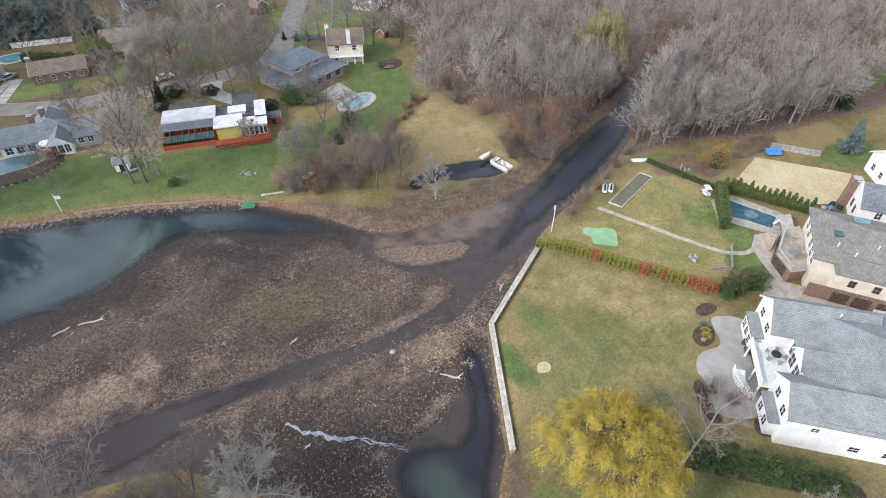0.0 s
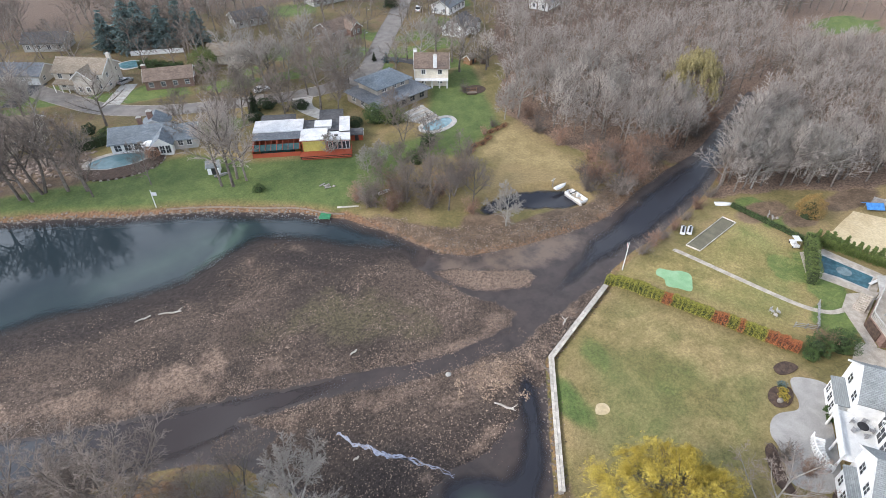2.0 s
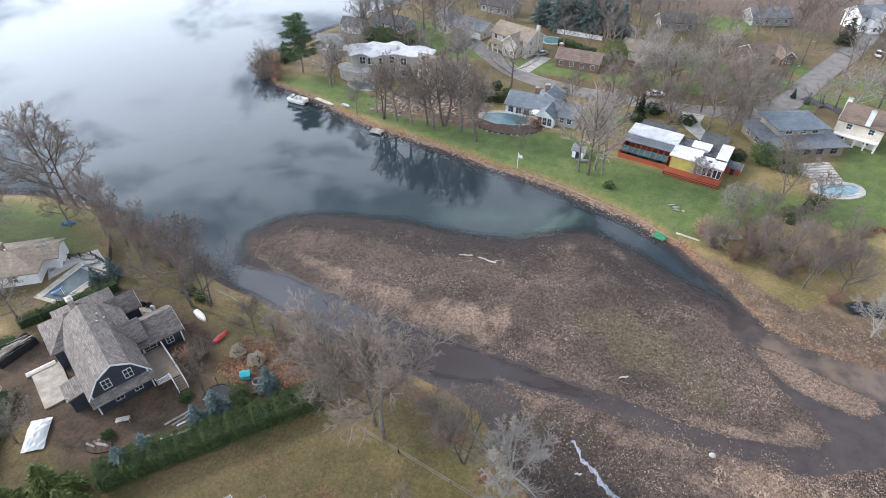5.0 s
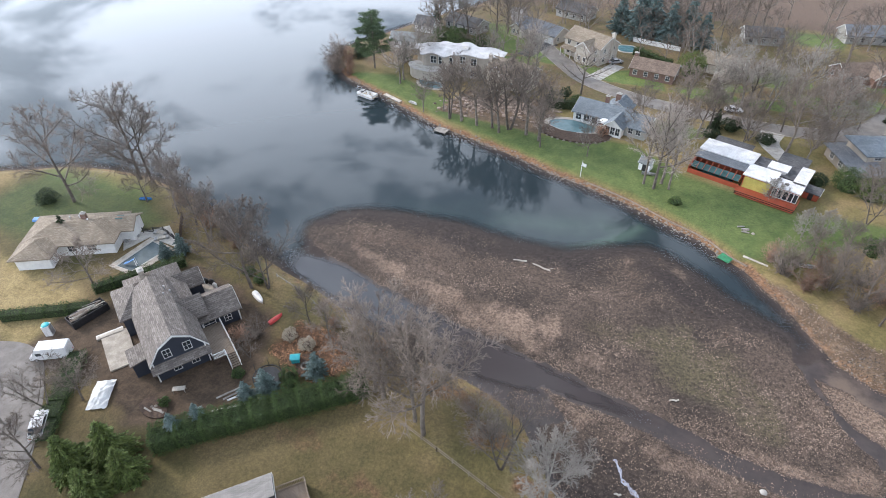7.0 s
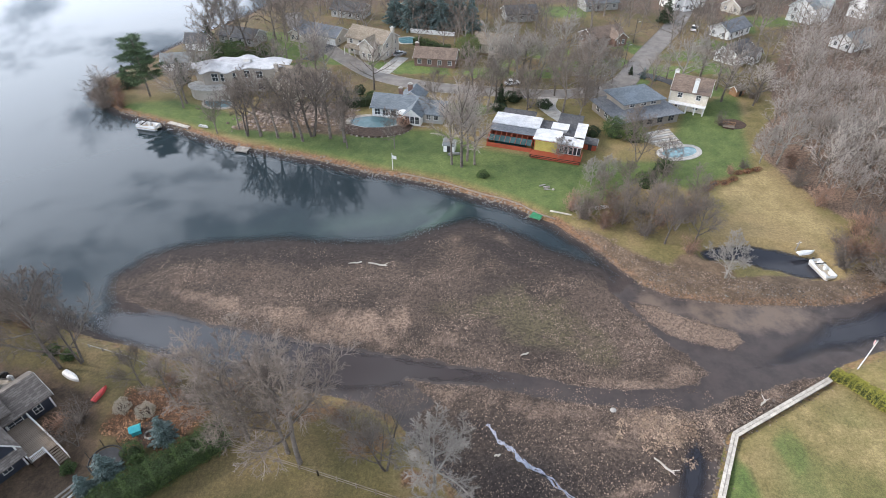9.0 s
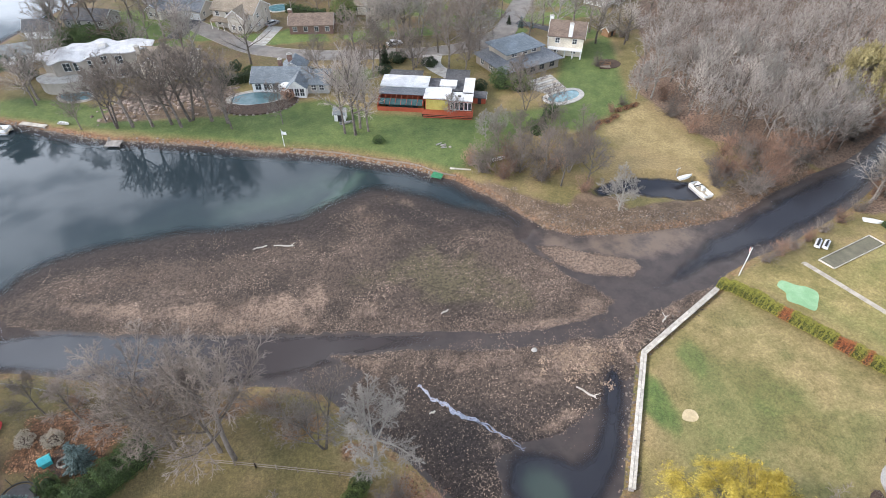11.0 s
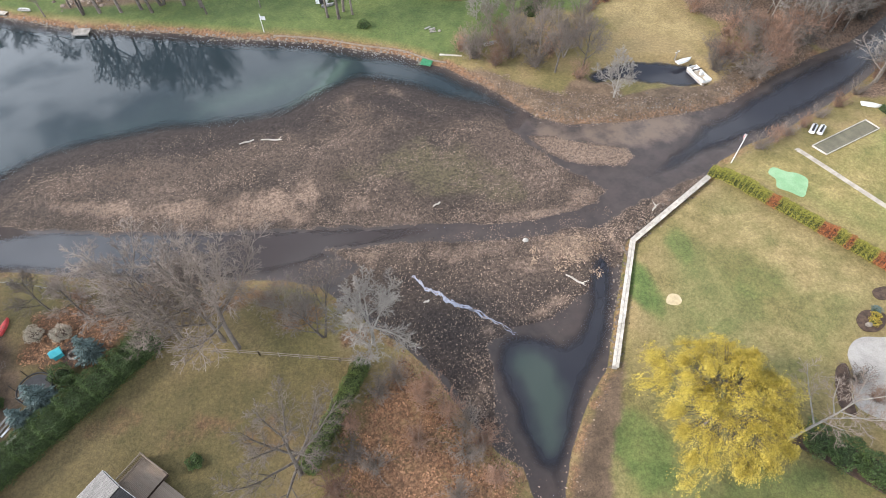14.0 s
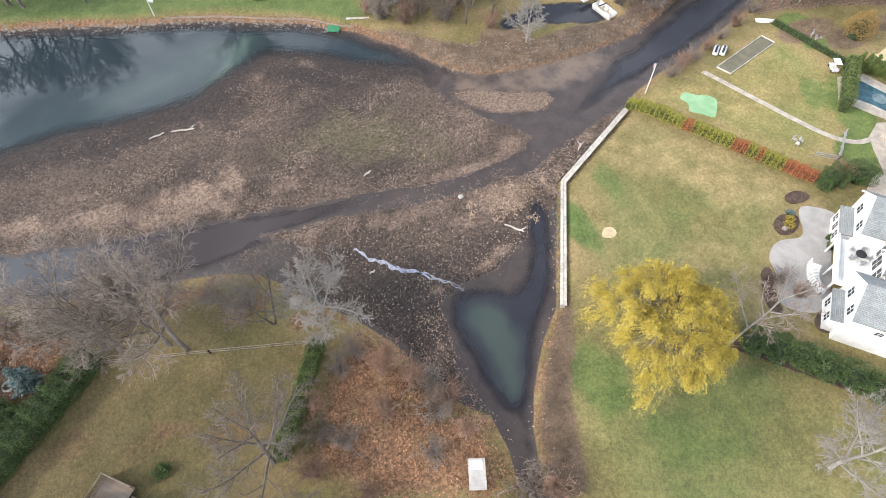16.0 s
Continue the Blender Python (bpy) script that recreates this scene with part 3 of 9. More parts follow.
def ground_z(x, y):
    """Height of the ground at one place, read off the sheet."""
    gx, gy, zs = GRID["sheet"]
    i, j = int(np.clip(np.searchsorted(gx, x) - 1, 0, len(gx) - 2)), int(np.clip(np.searchsorted(gy, y) - 1, 0, len(gy) - 2))
    u, w = (x - gx[i]) / (gx[i + 1] - gx[i]), (y - gy[j]) / (gy[j + 1] - gy[j])
    return float((zs[j, i] * (1 - u) + zs[j, i + 1] * u) * (1 - w) + (zs[j + 1, i] * (1 - u) + zs[j + 1, i + 1] * u) * w)


def graded(lo, hi, step, far):
    mid = list(np.arange(lo, hi + step / 2, step))
    up, d = [], step
    while (mid[-1] if not up else up[-1]) < far:
        d *= 1.22
        up.append((up[-1] if up else mid[-1]) + d)
    down, d = [], step
    while (mid[0] if not down else down[-1]) > -far:
        d *= 1.22
        down.append((down[-1] if down else mid[0]) - d)
    return np.array(down[::-1] + mid + up)


def sheet(name, gx, gy, zs, material):
    """A grid mesh over graded lines."""
    X, Y = np.meshgrid(gx, gy)
    nx, ny = len(gx), len(gy)
    me = bpy.data.meshes.new(name)
    idx = np.arange(nx * ny).reshape(ny, nx)
    quads = np.stack([idx[:-1, :-1], idx[:-1, 1:], idx[1:, 1:], idx[1:, :-1]], -1).reshape(-1, 4)
    me.vertices.add(nx * ny)
    me.vertices.foreach_set("co", np.stack([X, Y, zs], -1).astype(np.float32).ravel())
    me.loops.add(quads.size)
    me.loops.foreach_set("vertex_index", quads.astype(np.int32).ravel())
    me.polygons.add(len(quads))
    me.polygons.foreach_set("loop_start", np.arange(0, quads.size, 4, dtype=np.int32))
    me.polygons.foreach_set("use_smooth", np.ones(len(quads), bool))
    me.update(calc_edges=True)
    me.materials.append(material)
    return me, X, Y


def attribute(me, name, rgba):
    a = me.color_attributes.new(name, "FLOAT_COLOR", "POINT")
    a.data.foreach_set("color", np.stack([c.ravel() for c in rgba], -1).astype(np.float32).ravel())


def ground_material():
    m, t, p = nodes_of("ground_cover")

    def masks(name):
        a = t.nodes.new("ShaderNodeAttribute")
        a.attribute_name = name
        s = t.nodes.new("ShaderNodeSeparateColor")
        t.links.new(a.outputs["Color"], s.inputs[0])
        return [*s.outputs[:3], a.outputs["Alpha"]]

    leaf, green, tan, dirt = masks("cover")
    mud, flat, wet, wood = masks("basin")
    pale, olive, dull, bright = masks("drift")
    damp, silt, rust, _ = masks("tide")
    n_big, n_mid, n_fine, n_tiny = tex_noise(t, 0.05, 6, 0.62), tex_noise(t, 0.35, 6, 0.68), tex_noise(t, 2.0, 5, 0.72), tex_noise(t, 6.0, 3, 0.7)

    def ragged(mask, by=0.7, noise_out=None, lo=0.4, hi=0.6):
        v = sums(t, "ADD", mask, sums(t, "MULTIPLY", sums(t, "SUBTRACT", noise_out or n_mid, 0.5), by))
        return mapped(t, v, lo, hi)

    grass = mixed(t, mapped(t, n_mid, 0.32, 0.68), (0.160, 0.135, 0.048), (0.232, 0.186, 0.072))
    grass = mixed(t, mapped(t, n_big, 0.44, 0.60), grass, (0.305, 0.222, 0.105))
    lush = mixed(t, mapped(t, n_mid, 0.3, 0.7), (0.080, 0.126, 0.031), (0.142, 0.182, 0.052))
    grass = mixed(t, ragged(green, 0.9, n_big, 0.25, 0.75), grass, lush)
    dry = mixed(t, mapped(t, n_mid, 0.3, 0.7), (0.265, 0.195, 0.085), (0.39, 0.295, 0.14))
    grass = mixed(t, ragged(tan, 0.5, n_mid, 0.1, 0.95), grass, dry)
    earth = mixed(t, mapped(t, n_mid, 0.3, 0.7), (0.105, 0.070, 0.044), (0.22, 0.15, 0.098))
    grass = mixed(t, ragged(dirt, 0.8, n_mid, 0.3, 0.7), grass, earth)
    litter = mixed(t, mapped(t, n_fine, 0.3, 0.7), (0.15, 0.078, 0.042), (0.33, 0.18, 0.10))
    grass = mixed(t, ragged(leaf, 0.9, n_mid, 0.3, 0.7), grass, litter)
    floor_ = mixed(t, mapped(t, n_fine, 0.3, 0.7), (0.13, 0.085, 0.06), (0.30, 0.20, 0.145))
    grass = mixed(t, ragged(wood, 0.6, n_mid), grass, floor_)
    # dull darkens south-west yards, far gardens, and the lower lawn's painted shade
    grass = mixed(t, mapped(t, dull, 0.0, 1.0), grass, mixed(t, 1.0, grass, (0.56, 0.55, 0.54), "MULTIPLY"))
    grass = mixed(t, mapped(t, bright, 0.0, 1.0), grass, mixed(t, 1.0, grass, (1.28, 1.26, 1.2), "MULTIPLY"))
    grass = mixed(t, 0.5, grass, mixed(t, mapped(t, n_fine, 0.32, 0.68), (0.4, 0.4, 0.36), (1.15, 1.15, 1.15)), "MULTIPLY")
    grass = mixed(t, 0.45, grass, mixed(t, mapped(t, n_tiny, 0.32, 0.68), (0.4, 0.4, 0.38), (1.25, 1.25, 1.25)), "MULTIPLY")
    slime = mixed(t, mapped(t, n_mid, 0.3, 0.7), (0.030, 0.0215, 0.0195), (0.054, 0.038, 0.033))
    slime = mixed(t, ragged(silt, 0.8, n_mid, 0.3, 0.8), slime, (0.14, 0.098, 0.072))
    slime = mixed(t, mapped(t, tex_noise(t, 0.14, 6, 0.7), 0.5, 0.72), slime, (0.055, 0.042, 0.036))
    bar = mixed(t, mapped(t, n_big, 0.36, 0.64), (0.068, 0.049, 0.039), (0.145, 0.104, 0.080))
    bar = mixed(t, ragged(pale, 0.75, n_mid, 0.3, 0.75), bar, (0.33, 0.234, 0.176))
    bar = mixed(t, ragged(rust, 0.6, n_mid, 0.3, 0.85), bar, (0.22, 0.146, 0.106))
    bar = mixed(t, ragged(olive, 0.5, n_mid, 0.3, 0.8), bar, (0.135, 0.112, 0.064))
    bar = mixed(t, ragged(damp, 0.5, n_mid, 0.25, 0.9), bar, (0.047, 0.034, 0.030))
    bar = mixed(t, 0.85, bar, mixed(t, mapped(t, n_fine, 0.36, 0.64), (0.30, 0.28, 0.26), (1.1, 1.1, 1.1)), "MULTIPLY")
    bar = mixed(t, 0.7, bar, mixed(t, mapped(t, n_tiny, 0.34, 0.66), (0.35, 0.33, 0.31), (1.15, 1.15, 1.15)), "MULTIPLY")
    bits = t.nodes.new("ShaderNodeTexVoronoi")
    bits.inputs["Scale"].default_value = 4.2
    c = t.nodes.new("ShaderNodeTexCoord")
    t.links.new(c.outputs["Object"], bits.inputs["Vector"])
    speck = sums(t, "MULTIPLY", mapped(t, bits.outputs["Distance"], 0.22, 0.12), mapped(t, n_mid, 0.42, 0.62))
    bar = mixed(t, sums(t, "MULTIPLY", speck, 0.6), bar, (0.24, 0.182, 0.145))
    wetland = mixed(t, ragged(flat, 0.6, n_fine, 0.38, 0.62), slime, bar)
    is_mud = ragged(mud, 0.35, n_fine)
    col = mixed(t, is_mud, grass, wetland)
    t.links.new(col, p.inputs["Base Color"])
    gloss = mapped(t, sums(t, "MULTIPLY", sums(t, "MULTIPLY", is_mud, wet), sums(t, "SUBTRACT", 1.0, ragged(flat, 0.5, n_mid))), 0.2, 0.8)
    t.links.new(mapped(t, sums(t, "MULTIPLY", gloss, mapped(t, n_mid, 0.25, 0.75, 0.65, 1.0)), 0.0, 1.0, 0.94, 0.36), p.inputs["Roughness"])
    rough_relief = sums(t, "ADD", n_fine, sums(t, "MULTIPLY", n_tiny, 0.5))
    b = t.nodes.new("ShaderNodeBump")
    b.inputs["Distance"].default_value = 0.17
    t.links.new(sums(t, "SUBTRACT", 0.75, sums(t, "MULTIPLY", gloss, 0.72)), b.inputs["Strength"])
    t.links.new(rough_relief, b.inputs["Height"])
    t.links.new(b.outputs[0], p.inputs["Normal"])
    return m


def build_ground():
    gx, gy = graded(-135, 140, 0.7, 4200), graded(-15, 175, 0.7, 4200)
    X, Y = np.meshgrid(gx, gy)
    zs, basin, flat, lake, pond = land(X, Y)
    GRID["sheet"] = (gx, gy, zs)
    me, _, _ = sheet("ground", gx, gy, zs, ground_material())
    cover = [0.66 * soft(signed(X, Y, LEAF_S), 3.0), np.zeros(X.shape), np.zeros(X.shape), soft(signed(X, Y, YARD_DIRT), 3.0)]
    for ring, w in ((LEAF_W, 2.0),):
        cover[0] = np.maximum(cover[0], soft(signed(X, Y, ring), w))
    cover[0] = np.maximum(cover[0], np.where(Y > 88, 0.7, 0.5) * np.clip(1.2 - np.abs(basin - 0.6) / 1.8, 0, 1))
    cover[3] = np.maximum(cover[3], 0.9 * soft(signed(X, Y, BANK_N), 2.0))
    back = np.clip((Y - 140) / 20, 0, 1) * 0.42
    lawns = soft(signed(X, Y, LAWN_ROAD), 2.0)
    for x, y, rx, ry in LAWN_SPOTS:
        lawns = np.maximum(lawns, np.clip(2.2 - 1.6 * np.hypot((X - x) / rx, (Y - y) / ry) + 0.4 * ripple(X, Y, 6, 61), 0, 1))
    cover[0], cover[3] = np.maximum(cover[0], back * 0.8) * (1 - lawns), np.maximum(cover[3], back) * (1 - lawns)
    cover[0] = np.maximum(cover[0], 0.28 * soft(signed(X, Y, LEAF_N), 2.5) * np.clip(1.3 - (X - 22) / 40, 0.4, 1))
    cover[3] = np.maximum(cover[3], 0.95 * soft(signed(X, Y, ROCKERY), 2.0))
    for x, y, rx, ry in ((102, 58, 7, 3.2), (107, 53, 4.5, 3), (123, 53, 9, 3), (60, 56, 2, 2), (62, 74.6, 16, 3), (48, 79, 6, 5)):
        cover[3] = np.maximum(cover[3], np.clip(2.0 - 1.6 * np.hypot((X - x) / rx, (Y - y) / ry), 0, 1))
    cover[3] = np.maximum(cover[3], 0.85 * soft(signed(X, Y, BANK_SE), 1.2))
    cover[0] = np.maximum(cover[0], 0.35 * soft(signed(X, Y, LEAF_S), 5.0))
    for x, y, rx, ry, k in ((-10, 43, 5, 3, 0.6), (-20, 48, 8, 2.5, 0.55), (-35, 53, 8, 2, 0.5), (-24, 30, 7, 3, 0.45), (-15, 27, 5, 4, 0.45), (-34, 33, 6, 3, 0.45), (-3, 38, 3, 2, 0.6)):
        cover[0] = np.maximum(cover[0], k * np.clip(1.8 - 1.5 * np.hypot((X - x) / rx, (Y - y) / ry) + 0.3 * ripple(X, Y, 5, 81), 0, 1))
    cover[1] = np.maximum(cover[1], 1.15 * lawns)
    for ring, w, k in ((LAWN_N, 3.0, 1.0), (LAWN_E, 6.0, 0.5), (NEAR_E, 6.0, 0.50), (SOUTH_LAWN, 5.0, 0.32), ([(-128, 50), (-92, 48), (-87, 66), (-100, 75), (-128, 74)], 5.0, 0.8)):
        cover[1] = np.maximum(cover[1], k * soft(signed(X, Y, ring), w))
    for ring, w, k in ((MEADOW, 3.0, 1.0), (LOT_TAN, 3.0, 1.0), (SOUTH_LAWN, 4.0, 0.25), (NEAR_E, 4.0, 0.34), (LAWN_E, 4.0, 0.3)):
        cover[2] = np.maximum(cover[2], k * soft(signed(X, Y, ring), w))
    for x, y, rx, ry, k in ((57, 43, 10, 5, 0.62), (66, 31, 9, 4, 0.6), (51, 47, 4, 7, 0.5), (50, 24, 9, 5, 0.5), (80, 47, 8, 4, 0.5), (60, 34, 7, 7, 0.75), (64, 40, 5, 6, 0.6)):
        cover[2] = np.maximum(cover[2], k * np.clip(1.7 - 1.4 * np.hypot((X - x) / rx, (Y - y) / ry) + 0.3 * ripple(X, Y, 9, 71), 0, 1))
    for x, y, rx, ry, k in ((38, 5, 18, 8, 0.6), (28, 15, 6, 8, 0.7), (38, 38, 3, 9, 0.7), (47, 42, 3, 6, 0.6), (54, 33, 6, 5, 0.6)):
        near = np.clip(1.6 - 1.3 * np.hypot((X - x) / rx, (Y - y) / ry) + 0.3 * ripple(X, Y, 7, 72), 0, 1)
        cover[1], cover[2] = np.maximum(cover[1], k * near), cover[2] * (1 - 0.8 * near)
    attribute(me, "cover", cover)
    wet = np.clip((lake - 0.8) / 2.0, 0, 1) * np.clip(np.maximum((73 - Y) / 4, (X - 27) / 5), 0, 1)
    far_wood = np.clip((np.hypot(X, Y) - 215) / 40, 0, 1)
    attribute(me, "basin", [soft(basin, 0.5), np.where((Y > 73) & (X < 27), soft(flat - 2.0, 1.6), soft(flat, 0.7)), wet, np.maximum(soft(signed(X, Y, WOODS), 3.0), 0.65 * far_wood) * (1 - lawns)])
    inner = np.clip(-flat, 0, 60)
    def blobs(spots, seed):
        out = np.zeros(X.shape)
        for x, y, rx, ry, turn, k in spots:
            c, n = math.cos(radians(turn)), math.sin(radians(turn))
            u, w = ((X - x) * c + (Y - y) * n) / rx, ((Y - y) * c - (X - x) * n) / ry
            out = np.maximum(out, k * np.clip(1.15 - 0.85 * np.hypot(u, w) + 0.3 * ripple(X, Y, 6, seed), 0, 1))
        return out
    # dried pads lie pale in a band along the south side of the flat, on its points and on the lower bar
    rim = 0.55 * np.exp(-((inner - 1.4) / 1.6) ** 2) * np.clip((70 - Y) / 8 + np.clip((X - 24) / 6, 0, 1), 0, 1) * np.clip(0.5 + 0.9 * ripple(X, Y, 9, 51), 0.05, 1.1)
    rim = np.maximum(rim, blobs(((-38, 70.5, 10, 2.6, -16, 0.8), (-26, 67.5, 9, 3.2, -16, 0.85), (-13, 65, 8, 4.2, -18, 1.0), (-8, 66.5, 6, 4.0, 0, 0.75), (1, 62.5, 7, 3, -10, 0.5), (-47, 73.5, 6, 2, -20, 0.6), (-18, 63.4, 7, 1.8, -14, 0.9), (-30, 73.5, 6, 2, -10, 0.5),
                                 (29, 53.6, 9, 1.5, -3, 0.85), (36.5, 55.2, 4, 2.4, 25, 0.8), (30, 62, 1.6, 6, 25, 0.45), (11, 89.5, 6, 2.2, -30, 0.5), (3, 89, 2.2, 3, 0, 0.5)), 53))
    rim = np.maximum(rim, blobs(((16, 49, 14, 2.6, -8, 0.6), (30, 46.5, 6, 3.6, -20, 0.85), (24, 45, 9, 4, 0, 0.5), (48, 51.6, 6, 1.6, 32, 0.6), (38.6, 44.5, 1.4, 4, 25, 0.6)), 54))
    rim = np.maximum(rim, 0.9 * soft(signed(X, Y, FLAT_B), 0.8))
    silt_bar = 0.85 * np.clip(1.3 - np.hypot((X - 52) / 17, (Y - 68.5) / 5.5), 0, 1) + 0.55 * np.clip(1.2 - np.hypot((X - 36) / 4, (Y - 72) / 9), 0, 1)
    damp_ = np.clip((Y - 73) / 6, 0, 1) * (0.95 * np.clip(1 - (lake - 0.2) / 6.5, 0, 1) ** 0.7 + blobs(((12, 84, 10, 5, -25, 0.75), (-4, 82, 8, 4, 0, 0.5), (-30, 81, 18, 4, 0, 0.45)), 55))
    damp_ = np.maximum(damp_, np.clip(1.15 - (Y - 34) / 12, 0, 1) * (Y < 56) * 0.85)
    damp_ = np.maximum(damp_, blobs(((6, 45.5, 8, 2.4, -38, 0.8), (44, 51, 6, 2, 30, 0.4)), 56)) * (1 - np.clip(rim, 0, 1))
    attribute(me, "tide", [np.clip(damp_, 0, 1), np.where(flat > -0.2, silt_bar, 0), blobs(((-36, 78, 20, 5, 4, 0.45), (-18, 66, 16, 3, -16, 0.5), (-46, 77, 10, 5, 0, 0.5), (4, 86, 4, 4, 0, 0.5)), 57), 0 * X])
    # lower lawn's shade put into the colour; the south-east bank darkened with it
    shade_tone = 0.75 * soft(signed(X, Y, BANK_SE), 2.0) + 0.4 * np.clip(1.6 - 1.3 * np.hypot((X - 38) / 20, (Y - 4) / 9) + 0.2 * ripple(X, Y, 7, 72), 0, 1)
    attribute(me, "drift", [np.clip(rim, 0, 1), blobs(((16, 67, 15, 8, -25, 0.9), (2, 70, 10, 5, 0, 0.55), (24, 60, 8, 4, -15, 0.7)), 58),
                           np.maximum(np.maximum(np.maximum(shade_tone, soft(signed(X, Y, SOUTH_LAWN), 4.0)), soft(signed(X, Y, YARD_W), 5.0) * (1 - soft(signed(X, Y, LOT_TAN), 1.5))), 0.62 * np.clip((Y - 146) / 14, 0, 1) * (1 - cover[1])), np.maximum(0.25 * soft(signed(X, Y, NEAR_E), 3.0), np.maximum(1.0 * soft(signed(X, Y, LAWN_E), 3.0), 0.65 * lawns))])
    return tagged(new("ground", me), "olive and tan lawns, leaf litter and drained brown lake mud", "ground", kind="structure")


def water_material(name, clear, silt):
    m, t, p = nodes_of(name)
    a = t.nodes.new("ShaderNodeAttribute")
    a.attribute_name = "silt"
    v = sums(t, "ADD", a.outputs["Fac"], sums(t, "MULTIPLY", sums(t, "SUBTRACT", tex_noise(t, 0.16, 5, 0.6), 0.5), 0.35))
    t.links.new(mixed(t, mapped(t, v, 0.1, 0.9), clear, silt), p.inputs["Base Color"])
    p.inputs["Roughness"].default_value, p.inputs["IOR"].default_value = 0.008, 1.33
    bumped(t, p, tex_noise(t, 0.5, 4, 0.6), 0.015, 0.01)
    # shallow water clears towards its edge
    t.links.new(mapped(t, a.outputs["Alpha"], 0.0, 1.0), p.inputs["Alpha"])
    return m


def build_water():
    gx, gy = graded(-125, 45, 1.0, 3500), graded(45, 175, 1.0, 3500)
    keep_x, keep_y = gx[(gx < 46)], gy[gy > 44]
    me, X, Y = sheet("lake", keep_x, keep_y, np.zeros((len(keep_y), len(keep_x))), water_material("lake_water", (0.022, 0.033, 0.039), (0.056, 0.088, 0.074)))
    plume = 0.8 * soft(signed(X, Y, [(-26, 90), (-12, 91), (2, 96), (6, 101), (-4, 103), (-14, 99), (-26, 96)]), 7.0) * 0.75
    thread = soft(signed(X, Y, [(-9, 89.5), (-2, 92.5), (2, 97), (4.5, 101), (3, 102), (-1, 97), (-5, 93)]), 2.0)
    shoal = 0.3 * np.clip(1 - np.abs(X + 30) / 50, 0, 1) * np.clip(1 - np.abs(Y - 92) / 18, 0, 1)
    silt = np.clip(np.maximum(np.maximum(plume, thread), shoal), 0, 1)
    attribute(me, "silt", [silt] * 3 + [np.clip((0.3 - np.minimum(land(X, Y)[3], land(X, Y)[4])) / 4.0, 0, 1)])
    tagged(new("lake", me), "calm dark lake reflecting clouds and bare trees", "lake", kind="structure")
    gx, gy = np.arange(-62, 18, 0.8), np.arange(49, 71, 0.8)
    me, X, Y = sheet("channel_water", gx, gy, np.full((len(gy), len(gx)), 0.062), water_material("channel_water", (0.052, 0.043, 0.042), (0.082, 0.085, 0.092)))
    run = signed(X, Y, CHANNEL) + 0.4 * ripple(X, Y, 7, 3)
    # here the silt colour is bluish sky reflection put into the water, westwards
    attribute(me, "silt", [np.clip((-14 - X) / 26, 0, 1)] * 3 + [0.95 * np.clip((1.2 - run) / 1.6, 0, 1) * np.clip((X + 62) / 8, 0, 1) * np.clip((16 - X) / 14, 0, 1)])
    tagged(new("channel_water", me), "shallow brown water lying in the mud channel", "water", kind="structure")
    for name, box, ring, label, silted in (("pond", (9, 40, 3, 50), SILTY, "milky teal pond in dark mud below the wall", (0.046, 0.061, 0.055)),
                                           ("inlet_pond", (47, 76, 72, 94), SILTY, "small dark pond beside the moored boat", (0.05, 0.06, 0.06)),
                                           ("creek_water", (40, 155, 50, 106), SILTY, "dark still creek between bare woods and lawns", (0.05, 0.06, 0.06))):
        gx, gy = np.arange(box[0], box[1], 0.8), np.arange(box[2], box[3], 0.8)
        X, Y = np.meshgrid(gx, gy)
        outside = signed(X, Y, BASIN) > 1.0 if name != "inlet_pond" else np.zeros(X.shape, bool)
        me, X, Y = sheet(name, gx, gy, np.full((len(gy), len(gx)), -0.01) - 0.4 * outside, water_material(name + "_water", (0.027, 0.028, 0.035), silted))
        attribute(me, "silt", [np.clip(0.25 - signed(X, Y, ring) / 3.4 + 0.2 * ripple(X, Y, 5, 91), 0, 1) if name == "pond" else soft(signed(X, Y, ring) + 0.4, 3.2)] * 3 + [np.clip(((-0.3 if name == "pond" else 0.2) - land(X, Y)[4]) / (2.0 if name == "pond" else 1.6 if name == "inlet_pond" else 3.0), 0, 1)])
        tagged(new(name, me), label, "pond", kind="structure")


build_ground()
build_water()

# ---------------------------------------------------------------- trees and shrubs


